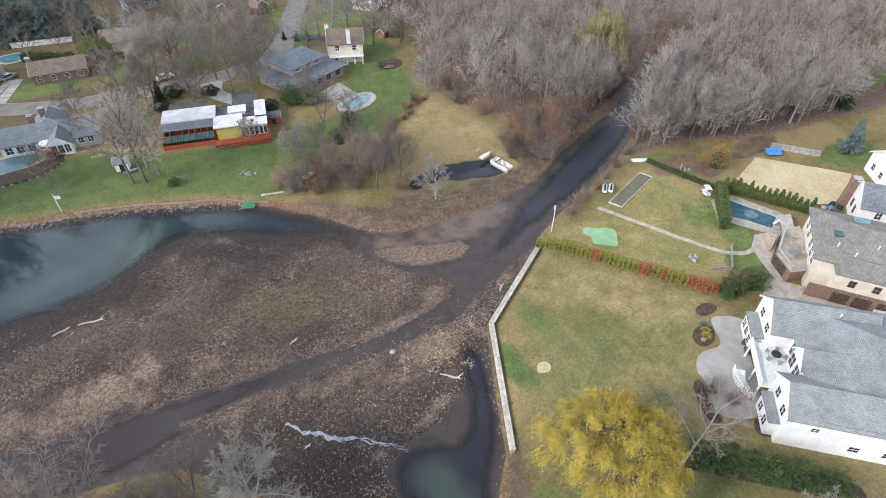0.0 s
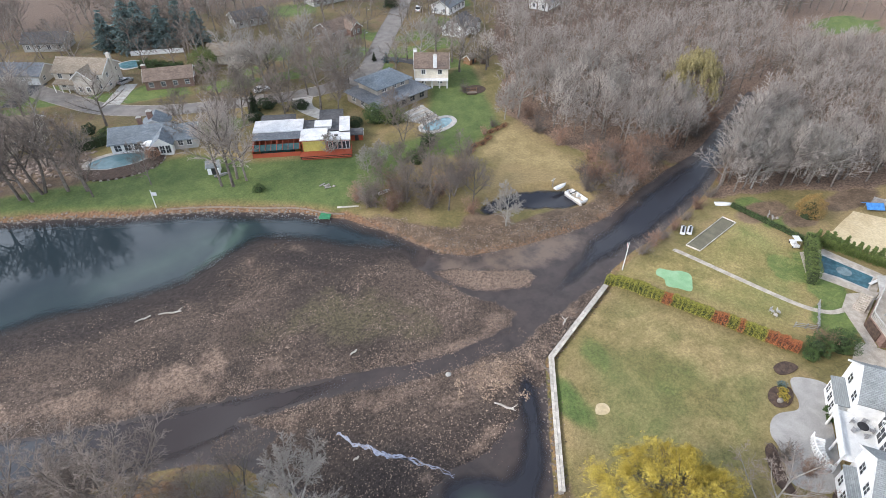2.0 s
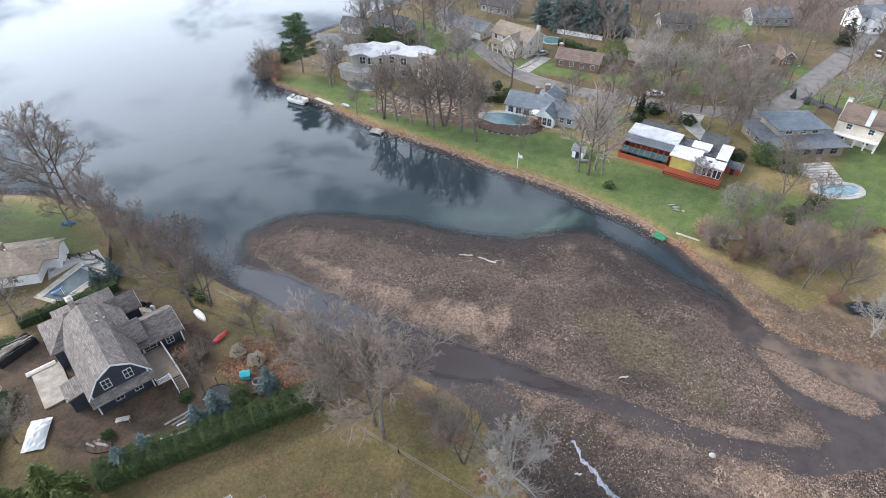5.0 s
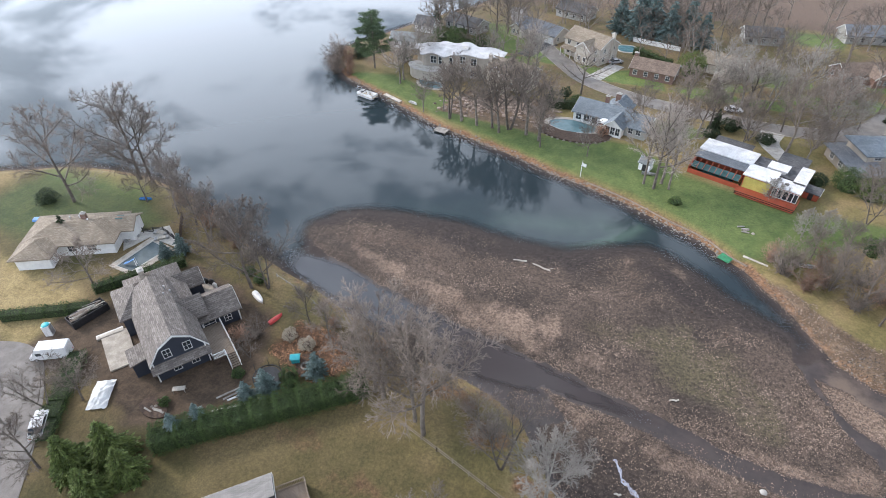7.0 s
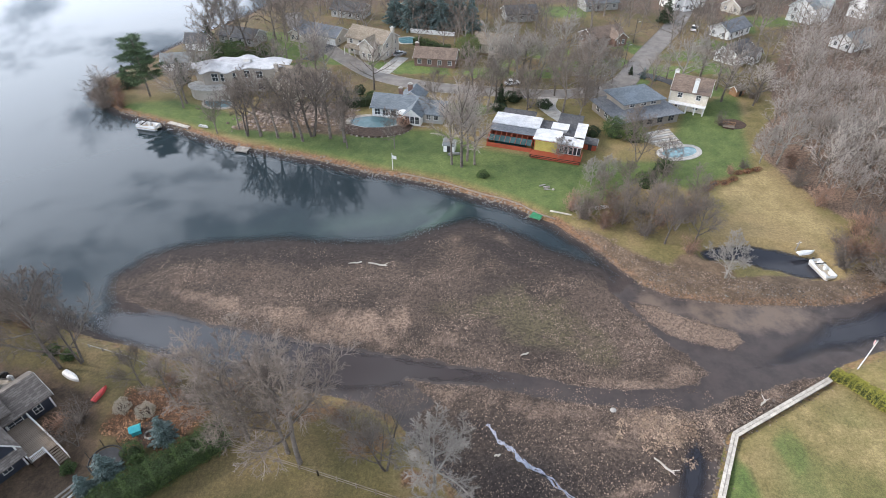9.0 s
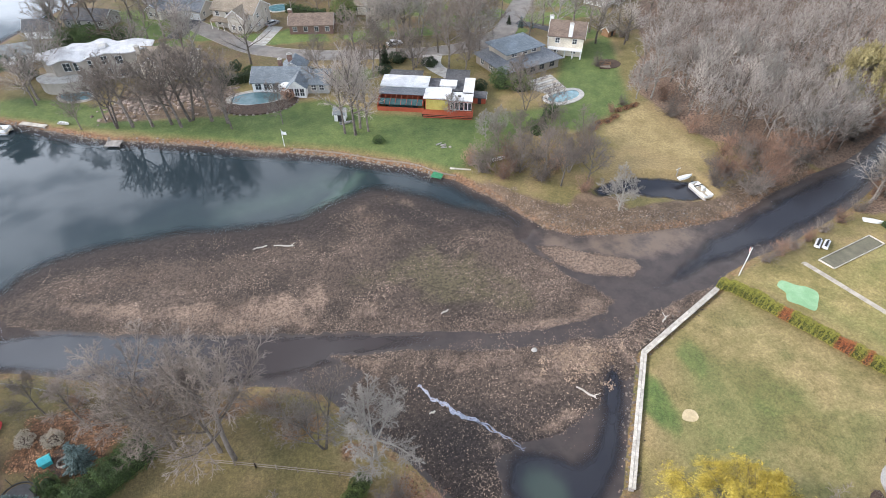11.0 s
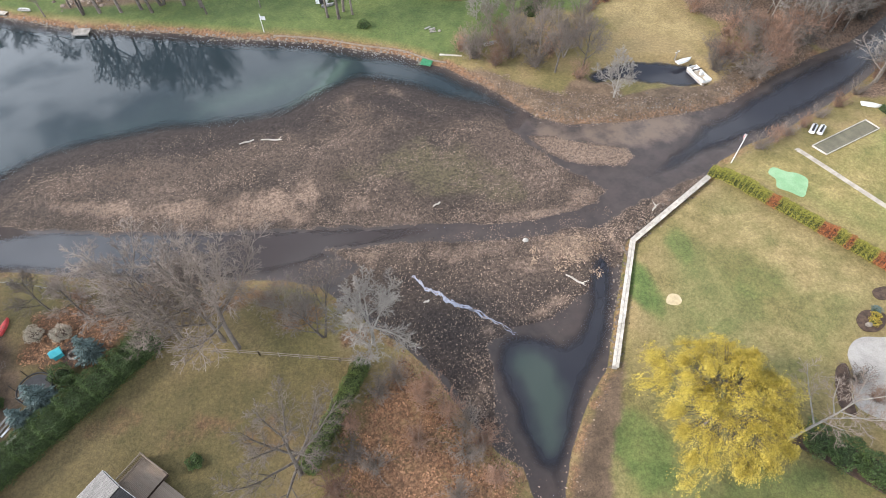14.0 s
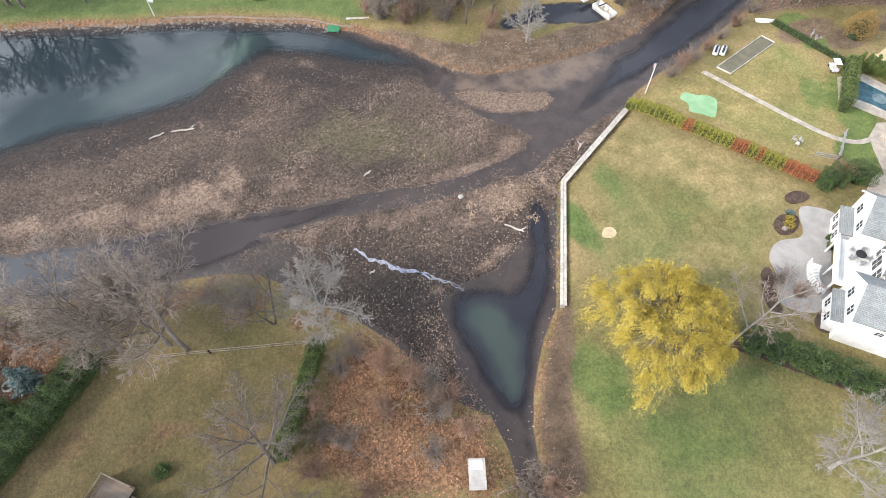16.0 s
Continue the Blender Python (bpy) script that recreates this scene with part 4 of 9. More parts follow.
class Twigs:
    """Many slender tapered stalks, gathered as arrays; those that end in a point are cones."""

    def __init__(self):
        self.rows, self.tips = [], []

    def add(self, a, b, r0, r1):
        (self.rows if r1 > 0.0101 else self.tips).append((*a, *b, r0, r1))

    def arrays(self, sides):
        out, faces, n0 = [], [], 0
        for rows, point in ((self.rows, False), (self.tips, True)):
            if not rows:
                continue
            q = np.array(rows, float)
            a, b, r0, r1 = q[:, :3], q[:, 3:6], q[:, 6], q[:, 7]
            k = 3 if point else sides
            d = b - a
            d /= np.linalg.norm(d, axis=1, keepdims=True) + 1e-9
            ref = np.where(np.abs(d[:, 2:3]) < 0.9, np.array([[0, 0, 1.0]]), np.array([[1.0, 0, 0]]))
            u = np.cross(d, ref)
            u /= np.linalg.norm(u, axis=1, keepdims=True) + 1e-9
            w = np.cross(d, u)
            g = np.arange(k) * 2 * np.pi / k
            ring = u[:, None] * np.cos(g)[None, :, None] + w[:, None] * np.sin(g)[None, :, None]
            low = a[:, None] + ring * r0[:, None, None]
            j, n = np.arange(k), len(q)
            if point:
                co = np.concatenate([low, b[:, None]], 1)
                tri = np.stack([j, (j + 1) % k, np.full(k, k)], -1)
            else:
                co = np.concatenate([low, b[:, None] + ring * r1[:, None, None]], 1)
                tri = np.concatenate([np.stack([j, (j + 1) % k, (j + 1) % k + k], -1), np.stack([j, (j + 1) % k + k, j + k], -1)])
            faces.append((tri[None] + (np.arange(n) * co.shape[1])[:, None, None] + n0).reshape(-1, 3))
            out.append(co.reshape(-1, 3))
            n0 += n * co.shape[1]
        return np.concatenate(out), np.concatenate(faces)

    def mesh(self, name, material, sides):
        return raw_mesh(name, *self.arrays(sides), material)


def raw_mesh(name, co, faces, material, smooth=False):
    me = bpy.data.meshes.new(name)
    me.vertices.add(len(co))
    me.vertices.foreach_set("co", np.asarray(co, np.float32).ravel())
    me.loops.add(faces.size)
    me.loops.foreach_set("vertex_index", faces.astype(np.int32).ravel())
    me.polygons.add(len(faces))
    me.polygons.foreach_set("loop_start", np.arange(0, faces.size, faces.shape[1], dtype=np.int32))
    if smooth:
        me.polygons.foreach_set("use_smooth", np.ones(len(faces), bool))
    me.update(calc_edges=True)
    me.materials.append(material)
    return me


def leaf_mesh(name, centres, along, length, width, material, rng):
    """Small bent leaves, one quad each, at the given places and directions."""
    n = len(centres)
    along = along / (np.linalg.norm(along, axis=1, keepdims=True) + 1e-9)
    side = np.cross(along, rng.normal(size=(n, 3)))
    side /= np.linalg.norm(side, axis=1, keepdims=True) + 1e-9
    L = (length * rng.uniform(0.6, 1.4, n))[:, None]
    W = (width * rng.uniform(0.6, 1.4, n))[:, None]
    co = np.stack([centres - along * L / 2, centres + side * W / 2, centres + along * L / 2, centres - side * W / 2], 1)
    return raw_mesh(name, co.reshape(-1, 3), np.arange(4 * n).reshape(n, 4), material)


def grow_tree(rng, height, spread, density=1.0, lean=(0, 0), fork=0.25, rise=0.55, depth=4, stems=1, thick=0.021, stout=1.0):
    """Limbs and twigs of a bare broadleaf tree, as two sets of stalks: a trunk that forks into reaching limbs, which branch and branch again."""
    limbs, twigs = Twigs(), Twigs()
    segs = (6, 6, 4, 2, 1) if depth > 3 else (5, 4, 3, 1, 1)
    counts = (0, max(5, int(9 * density)), max(5, int(9 * density)), max(4, int(7.4 * density)), max(4, int(7.6 * density)))
    shrink = (0, 1.0, 0.46, 0.48, 0.60)
    up = np.array([0, 0, 1.0])

    def stalk(start, way, length, r0, r1, level, pull):
        pts, p, d, n = [np.array(start, float)], np.array(start, float), np.array(way, float), segs[level]
        for i in range(n):
            d = d + rng.normal(size=3) * (0.04, 0.075, 0.09, 0.11, 0.1)[level] + up * pull
            d /= np.linalg.norm(d)
            q = p + d * length / n
            a, b = r0 + (r1 - r0) * i / n, r0 + (r1 - r0) * (i + 1) / n
            (limbs if level < 2 or a > 0.045 else twigs).add(p, q, max(a, thick), 0.01 if level > 2 and i == n - 1 else max(b, thick, 0.0105))
            p = q
            pts.append(q.copy())
        return pts

    def aside(main, angle, turn):
        ref = up if abs(main[2]) < 0.95 else np.array([1.0, 0, 0])
        u = np.cross(main, ref)
        u /= np.linalg.norm(u)
        w = np.cross(main, u)
        return main * math.cos(angle) + (u * math.cos(turn) + w * math.sin(turn)) * math.sin(angle)

    def branch(pts, level, length, radius, start_at):
        if level > depth:
            return
        n, turn = counts[level] + rng.randint(0, 2), rng.uniform(0, 6.28)
        for k in range(n):
            f = start_at + (0.98 - start_at) * (k + rng.uniform(0.1, 0.9)) / n
            x = f * (len(pts) - 1)
            i = min(int(x), len(pts) - 2)
            start = pts[i] + (pts[i + 1] - pts[i]) * (x - i)
            main = pts[i + 1] - pts[i]
            main = main / np.linalg.norm(main)
            turn += 2.4 + rng.normal() * 0.35
            if level == 1:
                g = (f - start_at) / (1 - start_at)
                angle = (0.95 - 0.5 * g) * min(1.4, 0.62 + 0.5 * spread / max(0.4, rise)) + rng.normal() * 0.08
                ln = height * (0.60 - 0.32 * g) * rng.uniform(0.8, 1.15) * (0.75 + 0.25 * spread)
                r = radius * (0.52 - 0.22 * g)
            else:
                angle = rng.uniform(0.55, 0.95)
                ln = length * shrink[level] * (1.15 - 0.6 * f) * rng.uniform(0.7, 1.2)
                r = radius * (1 - 0.55 * f) * (0.48 if level == 2 else 0.5)
            tip = r * (0.28 if level < 3 else 0.5)
            branch(stalk(start, aside(main, angle, turn), ln, r, tip, level, (0, 0.09, 0.05, 0.03, 0.02)[level]), level + 1, ln, r, 0.22 if level == 1 else 0.12)

    for k in range(stems):
        way = np.array([lean[0], lean[1], 1.0]) + (np.array([math.cos(k * 6.28 / stems + 1), math.sin(k * 6.28 / stems + 1), 0]) * 0.28 if stems > 1 else 0)
        foot = np.array([rng.normal() * 0.2 * (stems > 1), rng.normal() * 0.2 * (stems > 1), -0.3])
        r = stout * height * 0.0155 / stems ** 0.4 + 0.03
        pts = stalk(foot, way / np.linalg.norm(way), height * 0.84, r, r * 0.22, 0, 0.04)
        branch(pts, 1, height, r, fork)
    top = max(max(q[5] for q in t.rows + t.tips) for t in (limbs, twigs) if t.rows or t.tips)
    for t in (limbs, twigs):
        t.rows, t.tips = [[(*(v * height / top for v in q[:6]), q[6], q[7]) for q in rows] for rows in (t.rows, t.tips)]
    return limbs, twigs


def bare_tree(name, label, rng, height, bark, twig, **kw):
    """A leafless tree at the origin: a trunk with its limbs, and a crown of twigs."""
    limbs, twigs = grow_tree(rng, height, kw.pop("spread", 0.9), **kw)
    root = new(name)
    root.empty_display_size = 0.3
    tagged(root, label, "tree")
    a = new("trunk", limbs.mesh("trunk", bark, 5))
    b = new("crown", twigs.mesh("crown", twig, 3))
    a.parent = b.parent = root
    return root


def drooping_tree(name, label, rng, height, radius, leaf, strands, bark=BARK, leaf_len=0.34):
    """A willow: a forked trunk and a crown of hanging strands full of narrow leaves, in uneven tufts."""
    limbs, twigs = grow_tree(rng, height * 0.9, 1.0, density=0.9, fork=0.2, rise=0.75, depth=3)
    root = new(name)
    root.empty_display_size = 0.3
    tagged(root, label, "tree")
    a = new("trunk", limbs.mesh("trunk", bark, 6))
    tuft_n = 60 if strands < 40 else 96
    ang, rr = np.arange(tuft_n) * 2.4 + rng.normal(size=tuft_n) * 0.15, radius * np.sqrt((np.arange(tuft_n) + 0.4) / tuft_n) * rng.uniform(0.86, 1.1, tuft_n)
    rr = rr * (1 + 0.09 * np.sin(ang * 3 + 1) + 0.07 * np.sin(ang * 5 + 2))
    tz = height * (1.0 - 0.45 * (rr / radius) ** 2) + rng.normal(size=tuft_n) * 1.0
    where, way = [], []
    for i in range(tuft_n):
        size = rng.uniform(0.6, 1.35)
        for s in range(strands):
            o = rng.normal(size=3) * size * np.array([0.5, 0.5, 0.4])
            top = np.array([np.cos(ang[i]) * rr[i], np.sin(ang[i]) * rr[i], tz[i] - 0.7]) + o
            if rng.uniform() < 0.06:
                twigs.add(top * np.array([0.4, 0.4, 0.8]), top, 0.04, 0.012)
            out = np.array([top[0], top[1], 0]) / (radius + 1e-6)
            ln = rng.uniform(0.5, 1.7) * (0.6 + 0.6 * rr[i] / radius)
            k = int(7 + ln * (8 if strands > 40 else 5))
            u = rng.uniform(0, 1, k)[:, None]
            curve = top + out * u * 0.9 * ln * 0.5 + np.array([0, 0, -1.0]) * (u ** 1.4) * ln
            where.append(curve + rng.normal(size=(k, 3)) * 0.10)
            way.append(np.tile(out * 0.5 + np.array([0, 0, -1.0]), (k, 1)) + rng.normal(size=(k, 3)) * 0.55)
    c = new("crown", leaf_mesh("crown", np.concatenate(where), np.concatenate(way), leaf_len, leaf_len * 0.3, leaf, rng))
    b = new("branching", twigs.mesh("branching", bark, 3))
    a.parent = b.parent = c.parent = root
    return root


def conifer(name, label, rng, height, radius, needle, tiers=16, open_=0.0, start=0.08):
    """A spruce or pine: whorls of drooping boughs set with needle sprays, round a straight trunk."""
    root = new(name)
    root.empty_display_size = 0.3
    tagged(root, label, "tree")
    g = Geo().tube([(0, 0, -0.2), (0, 0, height * 0.5), (0, 0, height * 0.98)], [height * 0.018 + 0.04, height * 0.012 + 0.02, 0.02], 6)
    a = new("trunk", mesh_of("trunk", g, BARK))
    where, way = [], []
    for i in range(tiers):
        f = start + (1 - start) * (i + rng.uniform(0, 0.6)) / tiers
        reach = radius * (1 - f) ** 0.8 * rng.uniform(0.75, 1.1) + 0.12
        for k in range(int(7 + 6 * (1 - f))):
            if rng.uniform() < open_:
                continue
            b = rng.uniform(0, 6.28)
            ln = reach * rng.uniform(0.7, 1.12)
            n = int(10 + 22 * ln)
            u = rng.uniform(0.12, 1, n) ** 0.75
            d = np.array([np.cos(b), np.sin(b), 0])
            pts = d * (u * ln)[:, None] + np.array([0, 0, 1.0]) * (f * height + 0.10 * u * ln - 0.38 * u * u * ln)[:, None]
            off = np.array([-np.sin(b), np.cos(b), 0]) * (rng.normal(size=n) * 0.20 * ln * (1.1 - u))[:, None]
            where.append(pts + off + rng.normal(size=(n, 3)) * 0.05)
            way.append(d + off * 1.5 + np.array([0, 0, -0.15]) + rng.normal(size=(n, 3)) * 0.35)
    b = new("crown", leaf_mesh("crown", np.concatenate(where), np.concatenate(way), 0.20 + radius * 0.10, 0.09 + radius * 0.03, needle, rng))
    a.parent = b.parent = root
    return root


def broad_pine(name, label, rng, height, radius, needle):
    """A white pine: a tall trunk with reaching boughs that end in flat tufts of needles."""
    root = new(name)
    root.empty_display_size = 0.3
    tagged(root, label, "tree")
    wood, where, way = Twigs(), [], []
    wood.add((0, 0, -0.3), (0, 0, height * 0.55), 0.32, 0.22)
    wood.add((0, 0, height * 0.55), (0, 0, height * 0.97), 0.22, 0.05)
    for i in range(34):
        f = 0.26 + 0.72 * (i // 4 + rng.uniform(0, 0.45)) / 8.5
        a, reach = i * 1.62 + rng.uniform(-0.4, 0.4), radius * (1.15 - f) ** 0.55 * rng.uniform(0.6, 1.15)
        d = np.array([math.cos(a), math.sin(a), rng.uniform(0.0, 0.25)])
        foot = np.array([0, 0, f * height])
        wood.add(foot, foot + d * reach, 0.09, 0.02)
        for k in range(5):
            c = foot + d * reach * (0.38 + 0.155 * k) + rng.normal(size=3) * np.array([0.4, 0.4, 0.1])
            n = 130
            where.append(c + rng.normal(size=(n, 3)) * np.array([0.62, 0.62, 0.17]))
            way.append(d + rng.normal(size=(n, 3)) * 0.8 + np.array([0, 0, 0.3]))
    a = new("trunk", wood.mesh("trunk", BARK, 7))
    b = new("crown", leaf_mesh("crown", np.concatenate(where), np.concatenate(way), 0.42, 0.16, needle, rng))
    a.parent = b.parent = root
    return root


def leafy_mass(name, label, category, rng, x, y, z, rx, ry, rz, leaf, n, size=0.16, turn=0.0, boxy=False, group=""):
    """A shrub or a stretch of hedge: leaves through an uneven body, dense towards its skin, over a dark inner core."""
    root = thing(name, label, category, x, y, z, turn, group)
    if boxy:
        p = rng.uniform(-1, 1, (n, 3))
        p[:, 2] = rng.uniform(0, 1, n)
        k = rng.randint(0, 3, n)
        snap = rng.uniform(0.82, 1.06, n)
        p[k == 0, 0] = np.sign(p[k == 0, 0]) * snap[k == 0]
        p[k == 1, 1] = np.sign(p[k == 1, 1]) * snap[k == 1]
        p[k == 2, 2] = rng.uniform(0.88, 1.06, (k == 2).sum())
        p[:, 0] = p[:, 0] * rx
        p[:, 1] = p[:, 1] * ry * (1 + 0.10 * np.sin(p[:, 0] * 1.7 + 1) + 0.06 * np.sin(p[:, 0] * 4.1))
        p[:, 2] = p[:, 2] * rz * (1 + 0.07 * np.sin(p[:, 0] * 1.3) + 0.05 * np.sin(p[:, 0] * 3.7 + 2))
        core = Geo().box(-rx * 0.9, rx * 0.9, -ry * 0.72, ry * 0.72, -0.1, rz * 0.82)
    else:
        d = rng.normal(size=(n, 3))
        d /= np.linalg.norm(d, axis=1, keepdims=True)
        r = rng.uniform(0.55, 1.05, n) ** 0.5 * (1 + 0.16 * np.sin(d[:, 0] * 5 + d[:, 1] * 4) + 0.12 * np.sin(d[:, 1] * 7 - d[:, 2] * 5))
        p = d * r[:, None] * np.array([rx, ry, rz * 0.55]) + np.array([0, 0, rz * 0.5])
        p[:, 2] = np.abs(p[:, 2])
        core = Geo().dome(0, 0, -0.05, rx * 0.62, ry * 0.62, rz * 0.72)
    a = new("foliage", leaf_mesh("foliage", p, rng.normal(size=(n, 3)) + np.array([0, 0, 0.4]), size, size * 0.55, leaf, rng))
    # the core is coloured dark to stand for shade behind the leaves
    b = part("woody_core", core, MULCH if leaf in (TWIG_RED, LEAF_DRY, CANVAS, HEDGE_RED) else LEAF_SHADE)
    a.parent = b.parent = root
    return root


def twig_bush(name, label, rng, height, twig, stems=26, bark=BARK):
    """A leafless shrub of many thin stems at the origin."""
    t, t2 = Twigs(), Twigs()
    for s in range(stems):
        a = rng.uniform(0, 6.28)
        d = np.array([np.cos(a) * rng.uniform(0.1, 0.9), np.sin(a) * rng.uniform(0.1, 0.9), 1.0])
        d /= np.linalg.norm(d)
        p = np.array([rng.normal() * 0.15 * height * 0.4, rng.normal() * 0.15 * height * 0.4, -0.1])
        ln, segs = height * rng.uniform(0.6, 1.1), 3
        for i in range(segs):
            d = d + rng.normal(size=3) * 0.14
            d /= np.linalg.norm(d)
            q = p + d * ln / segs
            t.add(p, q, 0.035 * (1 - 0.3 * i), 0.035 * (1 - 0.3 * (i + 1)))
            for k in range(4):
                e = d * 0.5 + rng.normal(size=3) * 0.5
                e /= np.linalg.norm(e)
                s0 = p + (q - p) * rng.uniform()
                s1 = s0 + e * ln * 0.26
                t2.add(s0, s1, 0.024, 0.01)
                for j in range(2):
                    e2 = e * 0.6 + rng.normal(size=3) * 0.45
                    e2 /= np.linalg.norm(e2)
                    m = s0 + (s1 - s0) * rng.uniform(0.3, 1)
                    t2.add(m, m + e2 * ln * 0.16, 0.018, 0.01)
            p = q
    root = new(name)
    root.empty_display_size = 0.3
    tagged(root, label, "shrub")
    a, b = new("framework", t.mesh("framework", bark, 3)), new("crown", t2.mesh("crown", twig, 3))
    a.parent = b.parent = root
    return root


RNG = np.random.RandomState(12)
GROVE = [bare_tree("tree", "bare grey-brown broadleaf tree in winter", RNG, 14, BARK, TWIG, spread=s, density=d, fork=f, rise=r, stems=k, stout=1.35 if f > 0.4 else 1.0)
         for s, d, f, r, k in ((0.9, 1.05, 0.26, 0.9, 1), (1.1, 1.05, 0.2, 0.8, 1), (0.8, 1.0, 0.34, 1.05, 1), (0.9, 0.8, 0.15, 0.9, 2), (0.85, 0.9, 0.42, 0.95, 1), (0.75, 0.72, 0.41, 1.0, 2))]
WOODLAND = [bare_tree("tree", "slender bare woodland tree among leaf litter", RNG, 15, BARK_PALE if i == 0 else BARK, TWIG_PALE if i == 0 else WOOD_TWIG, spread=s * 1.15, density=1.15, fork=0.34, rise=0.95, depth=3, thick=0.034)
            for i, s in enumerate((0.6, 0.75, 0.55, 0.7, 0.65))]
BUSHES = [twig_bush("shrub", "leafless brown shrub with thin stems", RNG, 3.0, TWIG), twig_bush("shrub", "russet leafless shrub at the water's edge", RNG, 3.0, TWIG_RED)]
FIRST = set()


def plant(source, x, y, scale=1.0, turn=None, lean=(0.0, 0.0), label="", squash=1.0):
    """Sets a tree out: the first use moves the grown tree itself, later ones copy it."""
    turn = RNG.uniform(0, 360) if turn is None else turn
    m = pose(x, y, ground_z(x, y), lean[0], lean[1], turn)
    if source.name not in FIRST:
        FIRST.add(source.name)
        source.matrix_basis = m
        ob = source
    else:
        ob = copy_thing(source, m)
    ob.scale = (scale * squash, scale * squash, scale)
    return tagged(ob, label)


# big single trees: place, height, kind, width against height
BIG = [(-70, 24, 10, 3, 1.1), (-63, 17, 11, 1, 1.0), (-66.5, 27, 9, 0, 1.1), (-85, 46, 10, 1, 1.3), (-74, 20, 12, 2, 1.0), (-49, 42.5, 6, 3, 1.0), (-109.8, 63.9, 22, 1, 1.0), (-103.5, 76.2, 23, 1, 1.0), (-101.2, 77.2, 20, 0, 1.0), (-95.3, 69.6, 11, 1, 1.0), (-86.1, 68.7, 14, 2, 0.9),
       (-80, 67, 13, 0, 1.0), (-91, 73, 14, 2, 0.8), (-74, 64, 12, 3, 1.0), (-66, 63, 11, 3, 1.0), (-58.4, 55.7, 19, 0, 1.0), (-55.6, 56.7, 16, 3, 0.9),
       (-28.0, 44.1, 20, 1, 1.0), (-18.7, 40.1, 23, 0, 1.0), (-26.4, 43.4, 17, 3, 1.0), (-20.6, 41.6, 19, 2, 1.0), (-12, 43, 9, 0, 1.1), (-39, 50, 9, 2, 1.1), (-44.3, 52.3, 8.5, 0, 1.0), (-32, 47.5, 10, 3, 1.0), (-7.4, 39.1, 14, 3, 1.0),
       (-58.2, 132.2, 10, 0, 1.0), (-49.7, 130.6, 16, 5, 1.0), (-46.4, 130.2, 18, 4, 1.0), (-41.8, 129.3, 17, 4, 1.0), (-32.9, 130.2, 21, 5, 1.0),
       (-37.6, 129.5, 18, 4, 1.0), (-28.5, 129, 20, 4, 1.0), (-36.5, 138, 17, 1, 1.0), (-33, 141.5, 16, 3, 1.0), (-23.6, 124.2, 13, 2, 1.0), (-53, 134, 14, 2, 1.0), (-24.8, 127.6, 18, 5, 1.0), (-35.2, 127.6, 17, 4, 1.0),
       (8, 128.5, 16, 0, 0.8), (5.5, 134, 15, 2, 0.9), (-2, 142, 14, 1, 0.9), (22, 140, 15, 0, 0.9), (39.5, 148.9, 19, 1, 1.0), (36, 139, 13, 2, 1.0), (-72, 191, 20, 0, 1.0), (-67, 193, 18, 2, 1.0), (-59, 201, 20, 1, 1.0), (-53, 207, 19, 0, 1.0), (-79, 195, 18, 2, 1.0),
       (20.3, 157.5, 11, 1, 1.0), (32.4, 143.5, 20, 0, 1.0), (32, 155.1, 15, 2, 1.0), (40.9, 157.3, 17, 1, 1.0), (50.4, 163.3, 12, 0, 1.0), (24, 147, 15, 3, 0.9),
       (8, 150, 17, 0, 1.0), (12, 144, 16, 2, 1.0), (38, 96.3, 9, 3, 1.0), (48.5, 86, 12, 0, 0.9), (41, 90, 12, 2, 0.9), (36.5, 93, 10, 1, 0.9), (51, 93, 10, 2, 0.9), (44, 98, 11, 0, 0.9), (43.2, 86.7, 12, 2, 1.0), (46.5, 91, 11, 3, 1.1), (34, 101, 8, 0, 1.2), (40, 103, 9, 2, 1.2),
       (-12, 124, 11, 1, 0.8), (46, 118, 12, 3, 1.0), (50, 111, 10, 1, 1.0), (54, 101, 9, 3, 1.1), (47, 127, 11, 2, 1.1)]
for x, y, h, k, w in BIG:
    plant(GROVE[k], x, y, h / 14.0, squash=w)

# ---------------------------------------------------------------- houses


def roof_profile(x0, x1, base, pts, thick=0.22):
    """A closed roof section: pts run (fraction across, height above base) from eave to eave."""
    top = [(x0 + (x1 - x0) * f, base + h) for f, h in pts]
    return top + [(p, z - thick) for p, z in top[::-1]]


